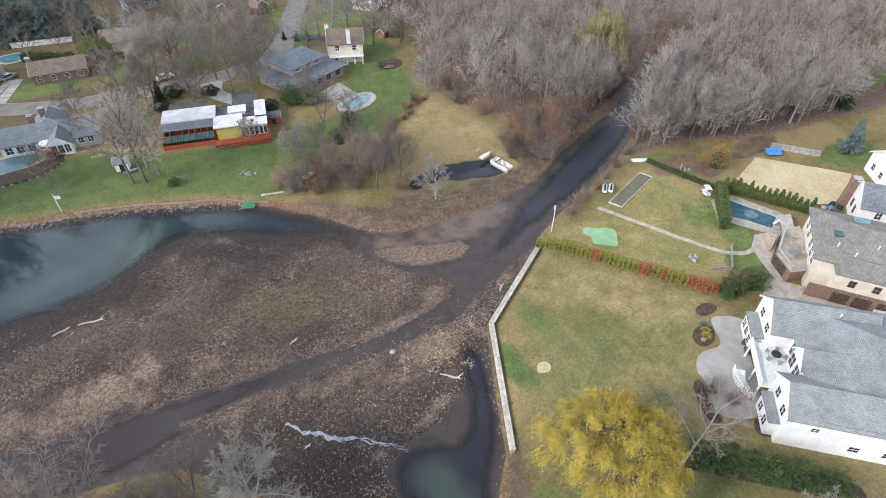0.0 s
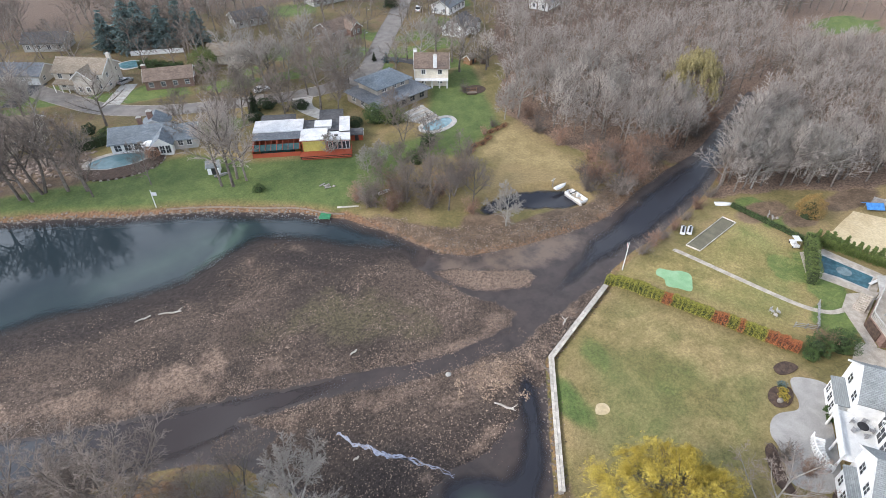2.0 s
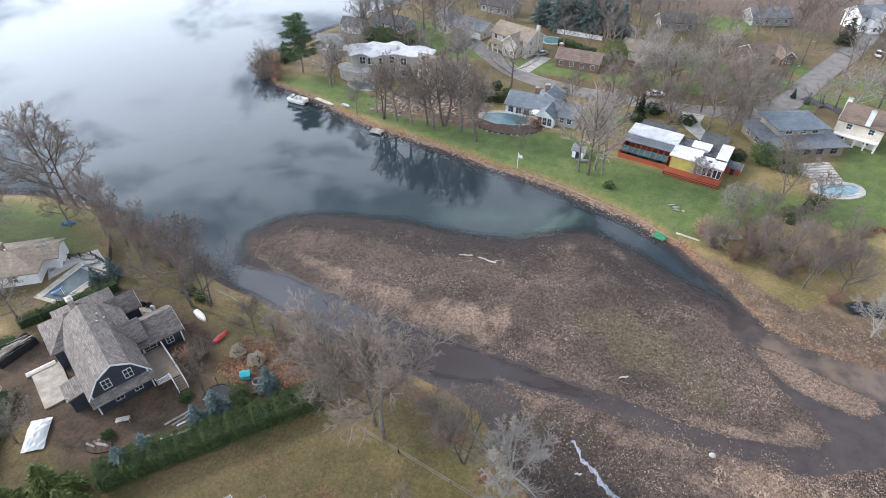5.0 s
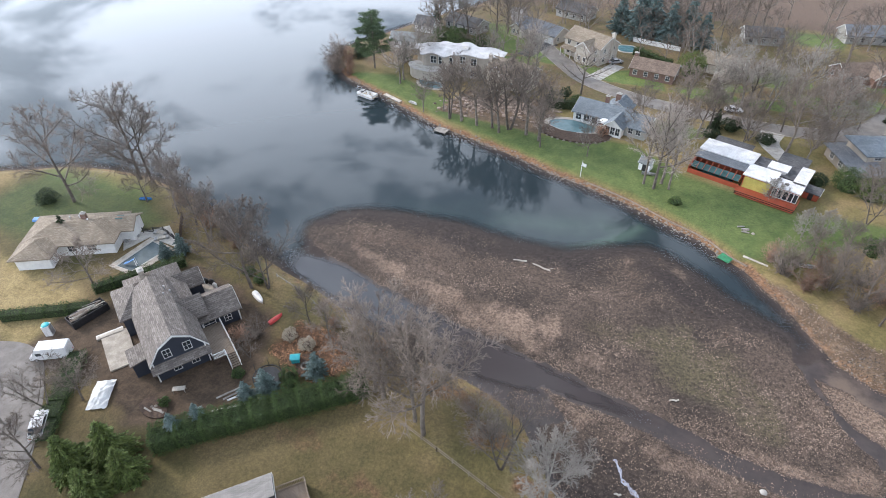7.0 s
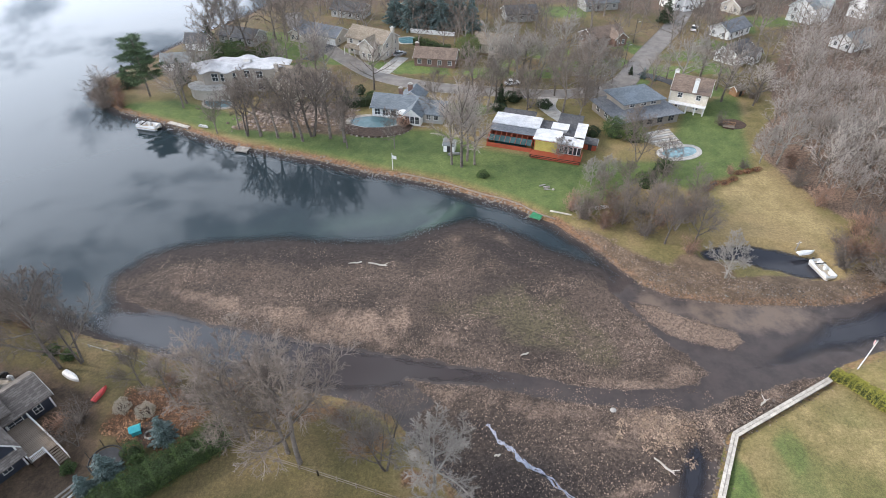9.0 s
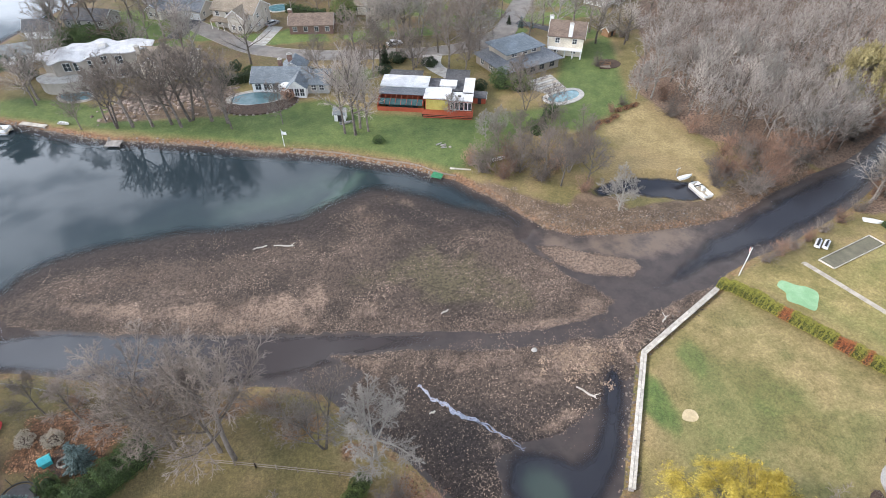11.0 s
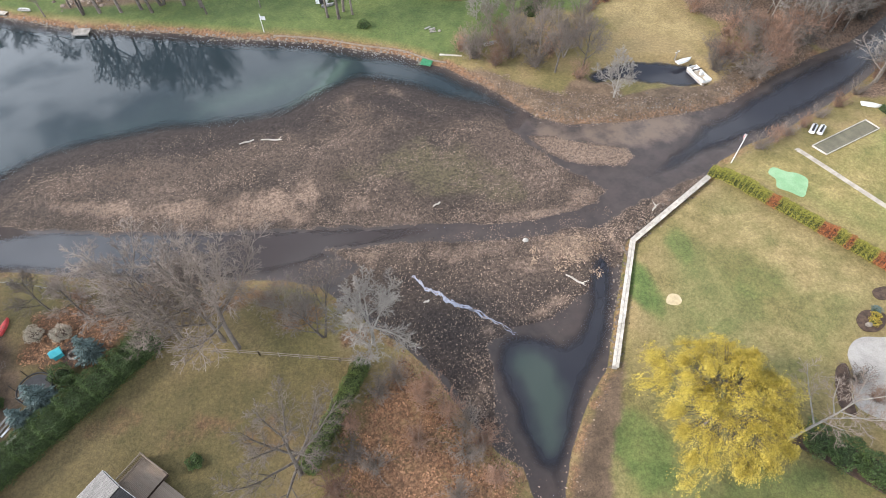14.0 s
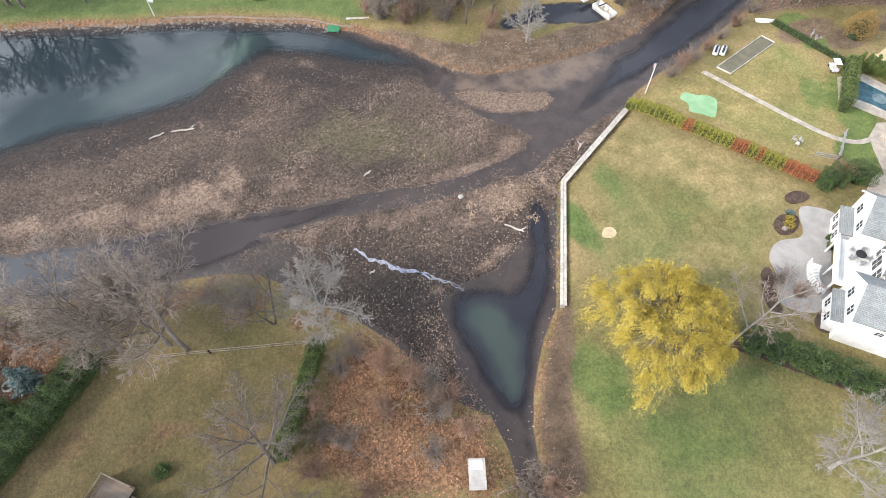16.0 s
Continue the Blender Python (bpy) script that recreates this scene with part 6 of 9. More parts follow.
def cream_house():
    r = thing("house", "cream stucco house with grey hipped roof and garage doors", "house", 89.5, 21.5, None, -57)
    block(r, 0, 26, 0, 14, 6.6, "hip", 2.8, CREAM, ROOF_BEIGE, over=0.6)
    block(r, 3, 14, -2.2, 3, 6.2, "hip", 1.4, CREAM, ROOF_BEIGE, over=0.5)
    part("base_course", Geo().box(-0.08, 26.1, -2.3, -2.24, -0.3, 2.9), BRICK, r)
    for x in (5.0, 8.2, 11.6, 17.0, 20.2):
        door(r, "s", x, -2.31 if x < 14 else -0.02, 2.5, 2.2, MULCH, name="garage_door")
    windows(r, "s", (5.5, 9.0, 12.4), -2.2, 3.9, w=0.9, h=1.2, frame_m=BRICK)
    windows(r, "s", (17, 21), 0.0, 3.9, w=1.1, h=1.2, frame_m=BRICK)
    windows(r, "w", (2.0, 4.2, 6.4), 0.0, 3.6, w=1.3, h=1.9)
    windows(r, "w", (9.5, 12), 0.0, 3.6, w=1.3, h=1.9)
    part("skylight", Geo().box(5.5, 8.0, 10.2, 11.8, 8.05, 8.25), POOL_WATER, r, "blue glazed roof light")
    part("skylight", Geo().box(2.2, 3.8, 5.2, 6.6, 7.9, 8.1), GLASS_TEAL, r)
    vents(r, ((2.5, 2.6, 8.0), (5.0, 1.2, 7.8), (8.0, 3.0, 8.8)), WHITE_PAINT)
    # raised terrace on brick
    t = thing("terrace", "raised paved terrace on brick walls with balustrade and stairs", "terrace", 0, 0, 0)
    high = [(97.2, 30.4), (100.6, 29.6), (95.8, 24.4), (91.2, 22.2), (88.2, 23.6), (90.4, 27.6)]
    part("retaining_wall", Geo().prism(high, 0.6, 3.4), BRICK, t)
    part("paving", Geo().prism([(93.2 + (x - 93.2) * 1.04, 26.2 + (y - 26.2) * 1.04) for x, y in high], 3.4, 3.55), TERRACE, t)
    part("lower_terrace", Geo().prism([(94.8, 34.0), (100.4, 31.8), (97.0, 30.6), (90.4, 27.9), (88.0, 23.9), (86.8, 24.6), (89.6, 29.6), (91.2, 32.2)], 0.6, LAND + 0.14), TERRACE, t)
    railing(t, [high[0], high[5], high[4], high[3]], 3.55, CONCRETE, gap=0.35)
    for i in range(9):
        part("step", Geo().box(92.6 + 0.28 * i, 92.9 + 0.28 * i, 29.6 + 0.1 * i, 31.4 + 0.1 * i, 1.0, 1.4 + 0.24 * i, turn=20), TERRACE, t)
    for x, y in ((89.2, 25.6), (90.0, 27.0)):
        part("arch_door", Geo().box(x - 1.0, x + 1.0, y - 0.06, y + 0.06, 1.1, 3.0, turn=62), MULCH, t)
    part("ramp_slab", Geo().prism([(97.6, 30.5), (100.4, 29.8), (104.2, 33.0), (102.2, 34.0)], 2.4, 2.6).prism([(98, 30.6), (98.3, 30.6), (98.3, 30.9), (98, 30.9)], 0.6, 2.4).prism([(102.4, 33.4), (102.7, 33.4), (102.7, 33.7), (102.4, 33.7)], 0.6, 2.4), CONCRETE, t)
    for i, (x, y) in enumerate(((92.6, 25.4), (95.4, 27.0), (96.6, 28.4), (94.2, 24.6))):
        f = thing("sun_lounger" if i else "patio_table", "pale patio lounger on the terrace" if i else "grey patio table with chairs on the terrace", "lounger" if i else "table", 0, 0, 0)
        m = pose(x, y, 3.55, 0, 0, 20 * i)
        f.matrix_basis = m
        if i:
            part("seat", Geo().box(-0.3, 0.3, -0.9, 0.5, 0.28, 0.36), CANVAS, f)
            part("backrest", Geo().extrude([(0.5, 0.36), (1.0, 0.75), (1.0, 0.82), (0.5, 0.43)], -0.3, 0.3, "x"), CANVAS, f)
            for a in (-0.26, 0.26):
                for b in (-0.8, 0.4):
                    part("leg", Geo().box(a - 0.03, a + 0.03, b - 0.03, b + 0.03, 0, 0.28), WHITE_PAINT, f)
        else:
            part("tabletop", Geo().tube([(0, 0, 0.7), (0, 0, 0.75)], [0.7, 0.7], 14), METAL_GREY, f)
            part("pedestal", Geo().tube([(0, 0, 0), (0, 0, 0.06), (0, 0, 0.08), (0, 0, 0.7)], [0.3, 0.3, 0.05, 0.05], 8), METAL_GREY, f)
            for k in range(4):
                a = k * 1.571 + 0.4
                c = thing("patio_chair", "grey metal patio chair on the terrace", "chair", 0, 0, 0, group="terrace chairs")
                c.matrix_basis = m @ pose(1.2 * math.cos(a), 1.2 * math.sin(a), 0, 0, 0, math.degrees(a) - 90)
                part("seat", Geo().box(-0.25, 0.25, -0.25, 0.25, 0.42, 0.47), METAL_GREY, c)
                part("backrest", Geo().box(-0.25, 0.25, 0.22, 0.27, 0.47, 0.95), METAL_GREY, c)
                for lx in (-0.22, 0.22):
                    for ly in (-0.22, 0.22):
                        part("leg", Geo().box(lx - 0.02, lx + 0.02, ly - 0.02, ly + 0.02, 0, 0.42), METAL_GREY, c)


def far_white_house():
    r = thing("house", "white house with a grey gabled roof beside the sand lot", "house", 119.5, 21.5, None, -57)
    block(r, -7, 8, -4.5, 4.5, 5.2, "gable", 2.6, WHITE_SIDING, ROOF_SLATE, trim=WHITE_PAINT)
    windows(r, "w", (-1.2, 1.2), -7, 1.6, w=0.8, h=1.5, frame_m=BRICK)
    chimney(r, -7.5, 3.4, -0.2, 6.4, BRICK, 1.5)
    windows(r, "s", (-4, 0, 4), -4.5, 3.2)
    vents(r, ((-3, -1.5, 7.2), (1, -1.5, 7.2)), BLACK)
    q = thing("house", "white gabled house at the edge of the woods", "house", 137, 27, None, -40)
    block(q, -6, 6, -4, 4, 4.5, "gable", 2.6, WHITE_SIDING, ROOF_DARK, trim=WHITE_PAINT)
    windows(q, "w", (-1.6, 1.6), -6, 1.4)
    windows(q, "s", (-3, 0, 3), -4, 1.4)


def red_house():
    r = thing("house", "low modern house with red timber, yellow panel and white flat roofs", "house", 10.9, 125.8, None, -18.2)
    block(r, 0, 11.3, 5.5, 11.0, 3.7, "flat", 0.0, RED_WOOD, ROOF_FLAT, over=0.3)
    part("lean_roof", Geo().extrude([(2.6, 3.0), (5.6, 3.55), (5.6, 3.7), (2.6, 3.15)], -0.2, 11.2, "x"), ROOF_SLATE, r)
    for i in range(9):
        x = 0.2 + i * 1.33
        part("post", Geo().box(x - 0.08, x + 0.08, 2.5, 2.66, -0.3, 3.0), RED_WOOD, r)
        part("rafter", Geo().extrude([(-0.1, 1.7), (2.6, 2.9), (2.6, 3.02), (-0.1, 1.82)], x - 0.05, x + 0.05, "x"), RED_WOOD, r)
        if i < 8:
            part("glass_panel", Geo().extrude([(0.0, 1.66), (1.7, 2.4), (1.7, 2.44), (0.0, 1.7)], x + 0.06, x + 1.27, "x"), GLASS_TEAL, r)
    part("front_wall", Geo().box(-0.1, 11.2, -0.2, -0.08, -0.3, 1.1), RED_WOOD, r)
    part("back_wall", Geo().box(0, 11.2, 5.3, 5.5, -0.3, 3.5), RED_WOOD, r)
    part("end_wall", Geo().extrude([(-0.2, -0.3), (5.5, -0.3), (5.5, 3.5), (2.6, 2.9), (-0.2, 1.7)], -0.16, -0.02, "x"), RED_WOOD, r)
    block(r, 11.5, 17.2, 0.4, 5.5, 3.6, "flat", 0.0, RED_WOOD, ROOF_FLAT, over=0.35)
    part("yellow_panel", Geo().box(11.7, 17.0, 0.28, 0.38, 0.5, 3.3), YELLOW_PANEL, r)
    block(r, 17.4, 22.6, 0.8, 4.5, 3.0, "flat", 0.0, RED_WOOD, ROOF_FLAT, over=0.35)
    block(r, 20.6, 22.6, 4.5, 12.5, 3.0, "flat", 0.0, RED_WOOD, ROOF_FLAT, over=0.3)
    block(r, 11.5, 20.4, 5.8, 12.0, 2.7, "flat", 0.2, RED_WOOD, ROOF_TAR, over=0.1)
    block(r, 14.6, 18.2, 7.0, 9.8, 3.6, "flat", 0.0, WHITE_SIDING, ROOF_FLAT, over=0.3)
    block(r, 15.5, 21.0, 12.2, 16.5, 2.7, "shed", 0.5, TAUPE, ROOF_DARK, over=0.3)
    block(r, 1.0, 9.0, 11.3, 15.0, 2.6, "shed", 0.6, TAUPE, ROOF_DARK, over=0.3)
    part("roof_hatch", Geo().box(19.2, 20.0, 2.4, 3.0, 3.25, 3.42), BLACK, r)
    windows(r, "s", (18.1, 19.2, 20.3, 21.4, 22.2), 0.8, 0.7, w=0.8, h=1.9, bars=0)
    deck(r, 11.0, 23.2, -2.2, 0.2, 0.75, RED_WOOD, name="red_deck")
    steps(r, 11.4, 23.0, -2.2, 0.75, 2, RED_WOOD, -1.0)
    railing(r, [(23.1, 0.6), (23.1, -2.1), (21.5, -2.1)], 0.75, RED_WOOD, gap=0.25)
    part("shade_cloth", Geo().extrude([(0.3, 0.3), (2.4, 0.5), (2.4, 0.56), (0.3, 0.36)], 1.5, 9.5, "x"), GLASS_TEAL, r)


def grey_ranch():
    r = thing("house", "pale ranch house with blue-grey roof behind a pool", "house", -9.0, 143.8, None, -12)
    block(r, -9.5, 4.5, -4.2, 4.2, 2.9, "gable", 2.1, WHITE_SIDING, ROOF_BLUE, trim=WHITE_PAINT)
    block(r, 4.5, 10.0, -4.8, 3.6, 2.7, "gable", 1.9, GREY_SIDING, ROOF_BLUE, trim=WHITE_PAINT)
    block(r, 0.2, 4.6, -7.2, -2.0, 2.9, "gable", 1.7, WHITE_SIDING, ROOF_BLUE, axis="y", trim=WHITE_PAINT)
    block(r, -3.5, 2.5, 3.5, 8.5, 2.7, "gable", 1.9, WHITE_SIDING, ROOF_BLUE, axis="y", trim=WHITE_PAINT)
    windows(r, "s", (1.1, 2.4, 3.7), -7.2, 0.6, w=1.0, h=1.9)
    windows(r, "s", (-8, -5.8, -3.6, -1.4), -4.2, 0.8, w=1.4, h=1.5)
    windows(r, "s", (6.2, 8.2), -4.8, 1.0, w=1.1, h=1.3)
    chimney(r, -2.8, 1.2, 4.0, 6.4, BRICK, 1.0)
    chimney(r, -1.2, 5.2, 4.0, 6.0, BRICK, 1.2)
    part("conservatory_roof", Geo().dome(-0.6, -5.0, 2.2, 1.6, 1.2, 0.9), WHITE_PAINT, r)


def white_mansion():
    r = thing("house", "white modern mansion with a wavy flat roof and curved terraces", "house", -59, 160, None, 5)
    ring = smooth_line([(-13.4, -0.6), (-11.2, -2.4), (-9.6, -5.4), (-6.2, -4.6), (-3, -5.9), (0.4, -4.4), (3, -3.0), (7, -3.6), (13.2, -2.6), (14.6, 3.2), (6, 5.4), (2.4, 7.2), (-1.5, 6.2), (-6, 6.4), (-9, 4.2), (-12.4, 3.4)], 5, True)
    part("wall", Geo().prism([(x * 0.93, y * 0.86) for x, y in ring], -0.5, 6.9), TAUPE_LIT, r)
    g, k = Geo(), len(ring)
    rise = [0.22 * math.sin(x * 0.9 + y) + 0.16 * math.sin(y * 1.3 - x * 0.5) for x, y in ring]
    g.v = [(x, y, 6.8 + z) for (x, y), z in zip(ring, rise)] + [(x, y, 7.02 + z) for (x, y), z in zip(ring, rise)] + [(x * 0.55 + 0.4, y * 0.4 + 0.6, 7.75 - 0.03 * x) for x, y in ring]
    for i in range(k):
        j = (i + 1) % k
        g.f += [(i, j, k + j, k + i), (k + i, k + j, 2 * k + j, 2 * k + i)]
    g.f += [tuple(range(2 * k, 3 * k)), tuple(range(k))[::-1]]
    part("roof", g, ROOF_PALE, r)
    part("roof_crown", Geo().extrude([(-1.2, 7.7), (0.6, 8.3), (2.4, 7.7)], -5, 3.5, "x"), ROOF_PALE, r)
    low = smooth_line([(-13.5, -2.5), (-12, -7), (-7, -8.6), (-2, -7.6), (0, -4), (-6, 0)], 5, True)
    part("terrace", Geo().prism(low, -0.5, 3.0), TAUPE_LIT, r)
    part("terrace_parapet", Geo().prism([(x * 1.03, y * 1.03) for x, y in low], 3.0, 3.14), CONCRETE, r)
    for i, (x, y) in enumerate(((-6, -4.75), (-3.5, -4.95), (-1, -4.5), (2.5, -2.85), (6.2, -3.75), (8.6, -2.75))):
        window(r, "s", x, y, 4.3, 1.6, 2.0)
        if x > 1:
            window(r, "s", x, y, 0.9, 1.6, 2.0)
    windows(r, "e", (0.8, 2.8), 11.7, 4.4, w=1.2, h=1.5)
    windows(r, "e", (0.8, 2.8), 11.7, 1.2, w=1.2, h=1.5)
    part("skylight", Geo().dome(2.5, 0.5, 7.6, 1.6, 1.2, 0.7), CONCRETE, r)


def hip_house():
    r = thing("house", "two-storey house with grey hipped roofs above a pool", "house", 51.6, 142.7, None, 18.9)
    block(r, -8.8, 8.8, -7, 7, 2.9, "hip", 1.7, TAUPE, ROOF_SLATE, over=0.9)
    block(r, -5.8, 5.4, -3.0, 5.4, 5.7, "hip", 2.1, TAUPE_LIT, ROOF_BLUE, over=0.9)
    windows(r, "s", (-6, -3, 0, 3, 6.5), -7, 0.8, w=1.6, h=1.5, frame_m=TAUPE)
    windows(r, "s", (-3.5, 0, 3.0), -3.0, 4.3, w=1.5, h=1.0)
    windows(r, "w", (-4, 0, 4), -8.8, 0.8, w=1.5, h=1.4)
    vents(r, ((2, 1, 7.3), (-2, -5, 4.4)))
    t = thing("terrace_stairs", "stone terrace and stairs stepping down to the pool", "stairs", 54.5, 131.3, None, 18.9)
    for i in range(8):
        part("step", Geo().box(-5.5 + 0.4 * i, 3.5, -0.5 - 0.85 * i, 0.3 - 0.85 * i, -0.4, 1.2 - 0.15 * i), TERRACE if i % 2 else CONCRETE, t)


def two_storey(x, y, turn, L, W, h, rise, wall, roof, label, wing=None, chim=None, garage=None, floors=2):
    """A plain suburban house with windows front and back, an optional cross wing, chimney and garage."""
    r = thing("house", label, "house", x, y, None, turn)
    block(r, -L / 2, L / 2, -W / 2, W / 2, h, "gable", rise, wall, roof, trim=WHITE_PAINT)
    n = max(2, int(L / 3.2))
    skip = (wing[0] - wing[1] / 2, wing[0] + wing[1] / 2) if wing else (99, 99)
    for f in range(floors):
        for i in range(n):
            at = -L / 2 + L * (i + 0.5) / n
            if not skip[0] < at < skip[1] and not (garage and f == 0 and abs(at - garage) < 3.2):
                window(r, "s", at, -W / 2, 0.9 + 2.7 * f, 1.1, 1.3)
        windows(r, "e", (-W / 4, W / 4), L / 2, 0.9 + 2.7 * f, w=0.9, h=1.2)
        windows(r, "w", (-W / 4, W / 4), -L / 2, 0.9 + 2.7 * f, w=0.9, h=1.2)
    if wing:
        block(r, wing[0] - wing[1] / 2, wing[0] + wing[1] / 2, -W / 2 - wing[2], 0, h * wing[3], "gable", rise * 0.8, wall, roof, axis="y", trim=WHITE_PAINT)
        windows(r, "s", (wing[0] - wing[1] / 5, wing[0] + wing[1] / 5), -W / 2 - wing[2], 0.9, w=1.0, h=1.3)
    if chim:
        chimney(r, chim[0], chim[1], -0.3 if abs(chim[0]) >= L / 2 else h, h + rise + 0.9, chim[2], 1.1)
    if garage is not None:
        for dx in (-1.4, 1.4):
            door(r, "s", garage + dx, -W / 2, 2.4, 2.1, WHITE_PAINT, name="garage_door")
    return r


dark_house()
ranch_with_pool()
south_house()
white_house()
cream_house()
far_white_house()
red_house()
grey_ranch()
white_mansion()
hip_house()
h = two_storey(68.5, 149.5, -26, 9.5, 9, 5.6, 2.6, CREAM, ROOF_BROWN, "cream house with brown roof, white chimneys and a porch on posts", chim=(1.0, -4.6, WHITE_PAINT))
for i in range(5):
    part("porch_post", Geo().box(-4.4 + 2.2 * i - 0.1, -4.2 + 2.2 * i + 0.1, -6.2, -6.0, -0.3, 2.2), WHITE_PAINT, h)
part("porch_deck", Geo().box(-4.8, 4.8, -6.4, -4.55, 2.2, 2.4), WHITE_PAINT, h)
chimney(h, -4.9, 1.0, -0.3, 8.8, WHITE_PAINT, 1.1)
h = two_storey(-23.5, 189.5, -30, 14.5, 9, 5.5, 2.6, BEIGE, ROOF_TAN, "beige two-storey house with shuttered windows and brown roof", wing=(2.5, 5.5, 2.6, 0.9), chim=(7.4, 1.0, BEIGE))
part("porch_roof", Geo().extrude([(-6.8, 2.5), (-4.4, 3.1), (-4.4, 3.25), (-6.8, 2.65)], -7.2, -0.4, "x"), ROOF_TAN, h)
for i in range(4):
    part("porch_post", Geo().box(-7.0 + 2.1 * i - 0.08, -7.0 + 2.1 * i + 0.08, -6.6, -6.44, -0.3, 2.55), WHITE_PAINT, h)
two_storey(-42.5, 202.5, -27, 17, 8, 3.0, 2.2, BEIGE, ROOF_SLATE, "long grey-roofed ranch house with white garage doors", garage=5.5, floors=1, wing=(-6.5, 5, 3.0, 1.0))
two_storey(-2.2, 180.5, -10, 13, 8, 2.9, 2.0, BRICK, ROOF_BROWN, "brick ranch house with a brown roof behind a lawn", chim=(-6.5, 0.5, BRICK), floors=1)
h = two_storey(-40.5, 158.0, -15, 13, 8, 5.0, 2.2, CREAM, ROOF_TAN, "stone-trimmed tan house half hidden by bare trees", wing=(-0.6, 3.6, 4.6, 1.3), chim=(-6.8, -2.0, STONE))
two_storey(55, 201, 25, 13, 8, 3.0, 2.2, BRICK, ROOF_BROWN, "brown-roofed brick house near the street", wing=(3, 5, 3, 1.0), floors=1)
two_storey(29, 226, 10, 12, 8, 3.0, 2.0, GREY_SIDING, ROOF_DARK, "small grey house among bare trees", floors=1)
two_storey(95, 184, 40, 11, 8, 3.2, 2.6, WHITE_SIDING, ROOF_DARK, "white gabled house with a dark roof near the woods", wing=(2, 5, 2.5, 1.0))
two_storey(17, 193, -15, 12, 9, 3.0, 2.2, CREAM, ROOF_TAN, "tan-roofed house beside a covered pool", floors=1)
two_storey(103, 209, 35, 13, 8, 3.0, 2.2, WHITE_SIDING, ROOF_SLATE, "white house with slate-grey roof along the street", floors=1)
two_storey(140, 228, 45, 15, 9, 5.4, 2.6, WHITE_SIDING, ROOF_GREY, "large white two-storey house far along the street", wing=(2, 5, 2.5, 1.0))
two_storey(141, 197, 30, 14, 8, 3.0, 2.4, WHITE_SIDING, ROOF_GREY, "pale house glimpsed through the bare woods", floors=1)
two_storey(97, 243, 20, 15, 9, 5.4, 2.6, WHITE_SIDING, ROOF_SLATE, "white two-storey house at the end of the street", wing=(-2, 5, 2.5, 1.0))
two_storey(62, 240, 15, 14, 8, 3.0, 2.4, GREY_SIDING, ROOF_SLATE, "grey house in the far neighbourhood", floors=1)
two_storey(-36, 229, -20, 13, 8, 3.0, 2.2, GREY_SIDING, ROOF_DARK, "dark-roofed house behind tall spruces", floors=1)
two_storey(-84, 176, 10, 8, 6, 2.8, 1.8, WHITE_SIDING, ROOF_GREY, "small white cottage behind the big pine", floors=1)
two_storey(-83, 193, -5, 7, 5, 2.8, 2.2, WHITE_SIDING, ROOF_DARK, "white gabled cottage by the far shore", floors=1)
two_storey(-70, 200, -20, 14, 8, 2.8, 2.0, GREY_SIDING, ROOF_DARK, "low dark-roofed house near the far shore", floors=1)
two_storey(118, 238, 40, 13, 8, 3.0, 2.4, BEIGE, ROOF_BROWN, "beige house in the far neighbourhood", floors=1)
two_storey(165, 232, 40, 13, 8, 5.2, 2.4, WHITE_SIDING, ROOF_SLATE, "white house in the far neighbourhood beyond the woods")

# ---------------------------------------------------------------- streets, paths, pools


def ribbon(name, line, width, material, label, category, lift=0.05, n=8):
    """A paved band that follows the ground, with a real edge."""
    pts, g, across = smooth_line(line, n), Geo(), 5
    rows = []
    for i, p in enumerate(pts):
        a, b = pts[max(i - 1, 0)], pts[min(i + 1, len(pts) - 1)]
        d = Vector((b[0] - a[0], b[1] - a[1])).normalized()
        w = width if isinstance(width, (int, float)) else width[0] + (width[1] - width[0]) * i / (len(pts) - 1)
        xs = [(p[0] - d.y * w * (k / (across - 1) - 0.5), p[1] + d.x * w * (k / (across - 1) - 0.5)) for k in range(across)]
        xs = [xs[0]] + xs + [xs[-1]]
        zs = land(np.array([q[0] for q in xs]), np.array([q[1] for q in xs]))[0]
        rows.append([(q[0], q[1], z + (lift if 0 < k < across + 1 else -0.3)) for k, (q, z) in enumerate(zip(xs, zs))])
    g.v = [v for row in rows for v in row]
    m = across + 2
    g.f = [(i * m + k + 1, i * m + k, (i + 1) * m + k, (i + 1) * m + k + 1) for i in range(len(rows) - 1) for k in range(m - 1)]
    return tagged(part(name, g, material), label, category, kind="structure")


def slab(name, ring, material, label, category, top=LAND + 0.1, bottom=0.4, kind="structure"):
    return tagged(part(name, Geo().prism(ring, bottom, top), material), label, category, kind=kind)


ROAD_A = [(-60, 232), (-50, 208), (-28.4, 178.5), (-18.3, 168), (-4.2, 161.5), (9.1, 158.8), (18.8, 157.5), (31.4, 156), (46.3, 159), (55.6, 167)]
ROAD_B = [(47, 153), (56.9, 169), (69.4, 190.7), (87.4, 220.3), (101, 250), (115, 300)]
ribbon("road", ROAD_A, 6.2, ASPHALT, "worn grey asphalt residential street", "road")
ribbon("road", ROAD_B, 6.8, ASPHALT, "wide grey asphalt street between lawns", "road", 0.054)
for line, w in ((ROAD_A, 6.4), (ROAD_B, 7.0)):
    for side in (-1, 1):
        pts = smooth_line(line, 8)
        ring = strip(pts, w)
        half = ring[:len(pts)] if side > 0 else ring[len(pts):]
        ribbon("kerb", half[::3], 0.18, STONE, "weathered stone kerb along the street", "kerb", 0.12, 3)
ribbon("driveway", [(-19, 171.5), (-13.6, 185)], 4.6, CONCRETE, "pale concrete driveway", "driveway", 0.07)
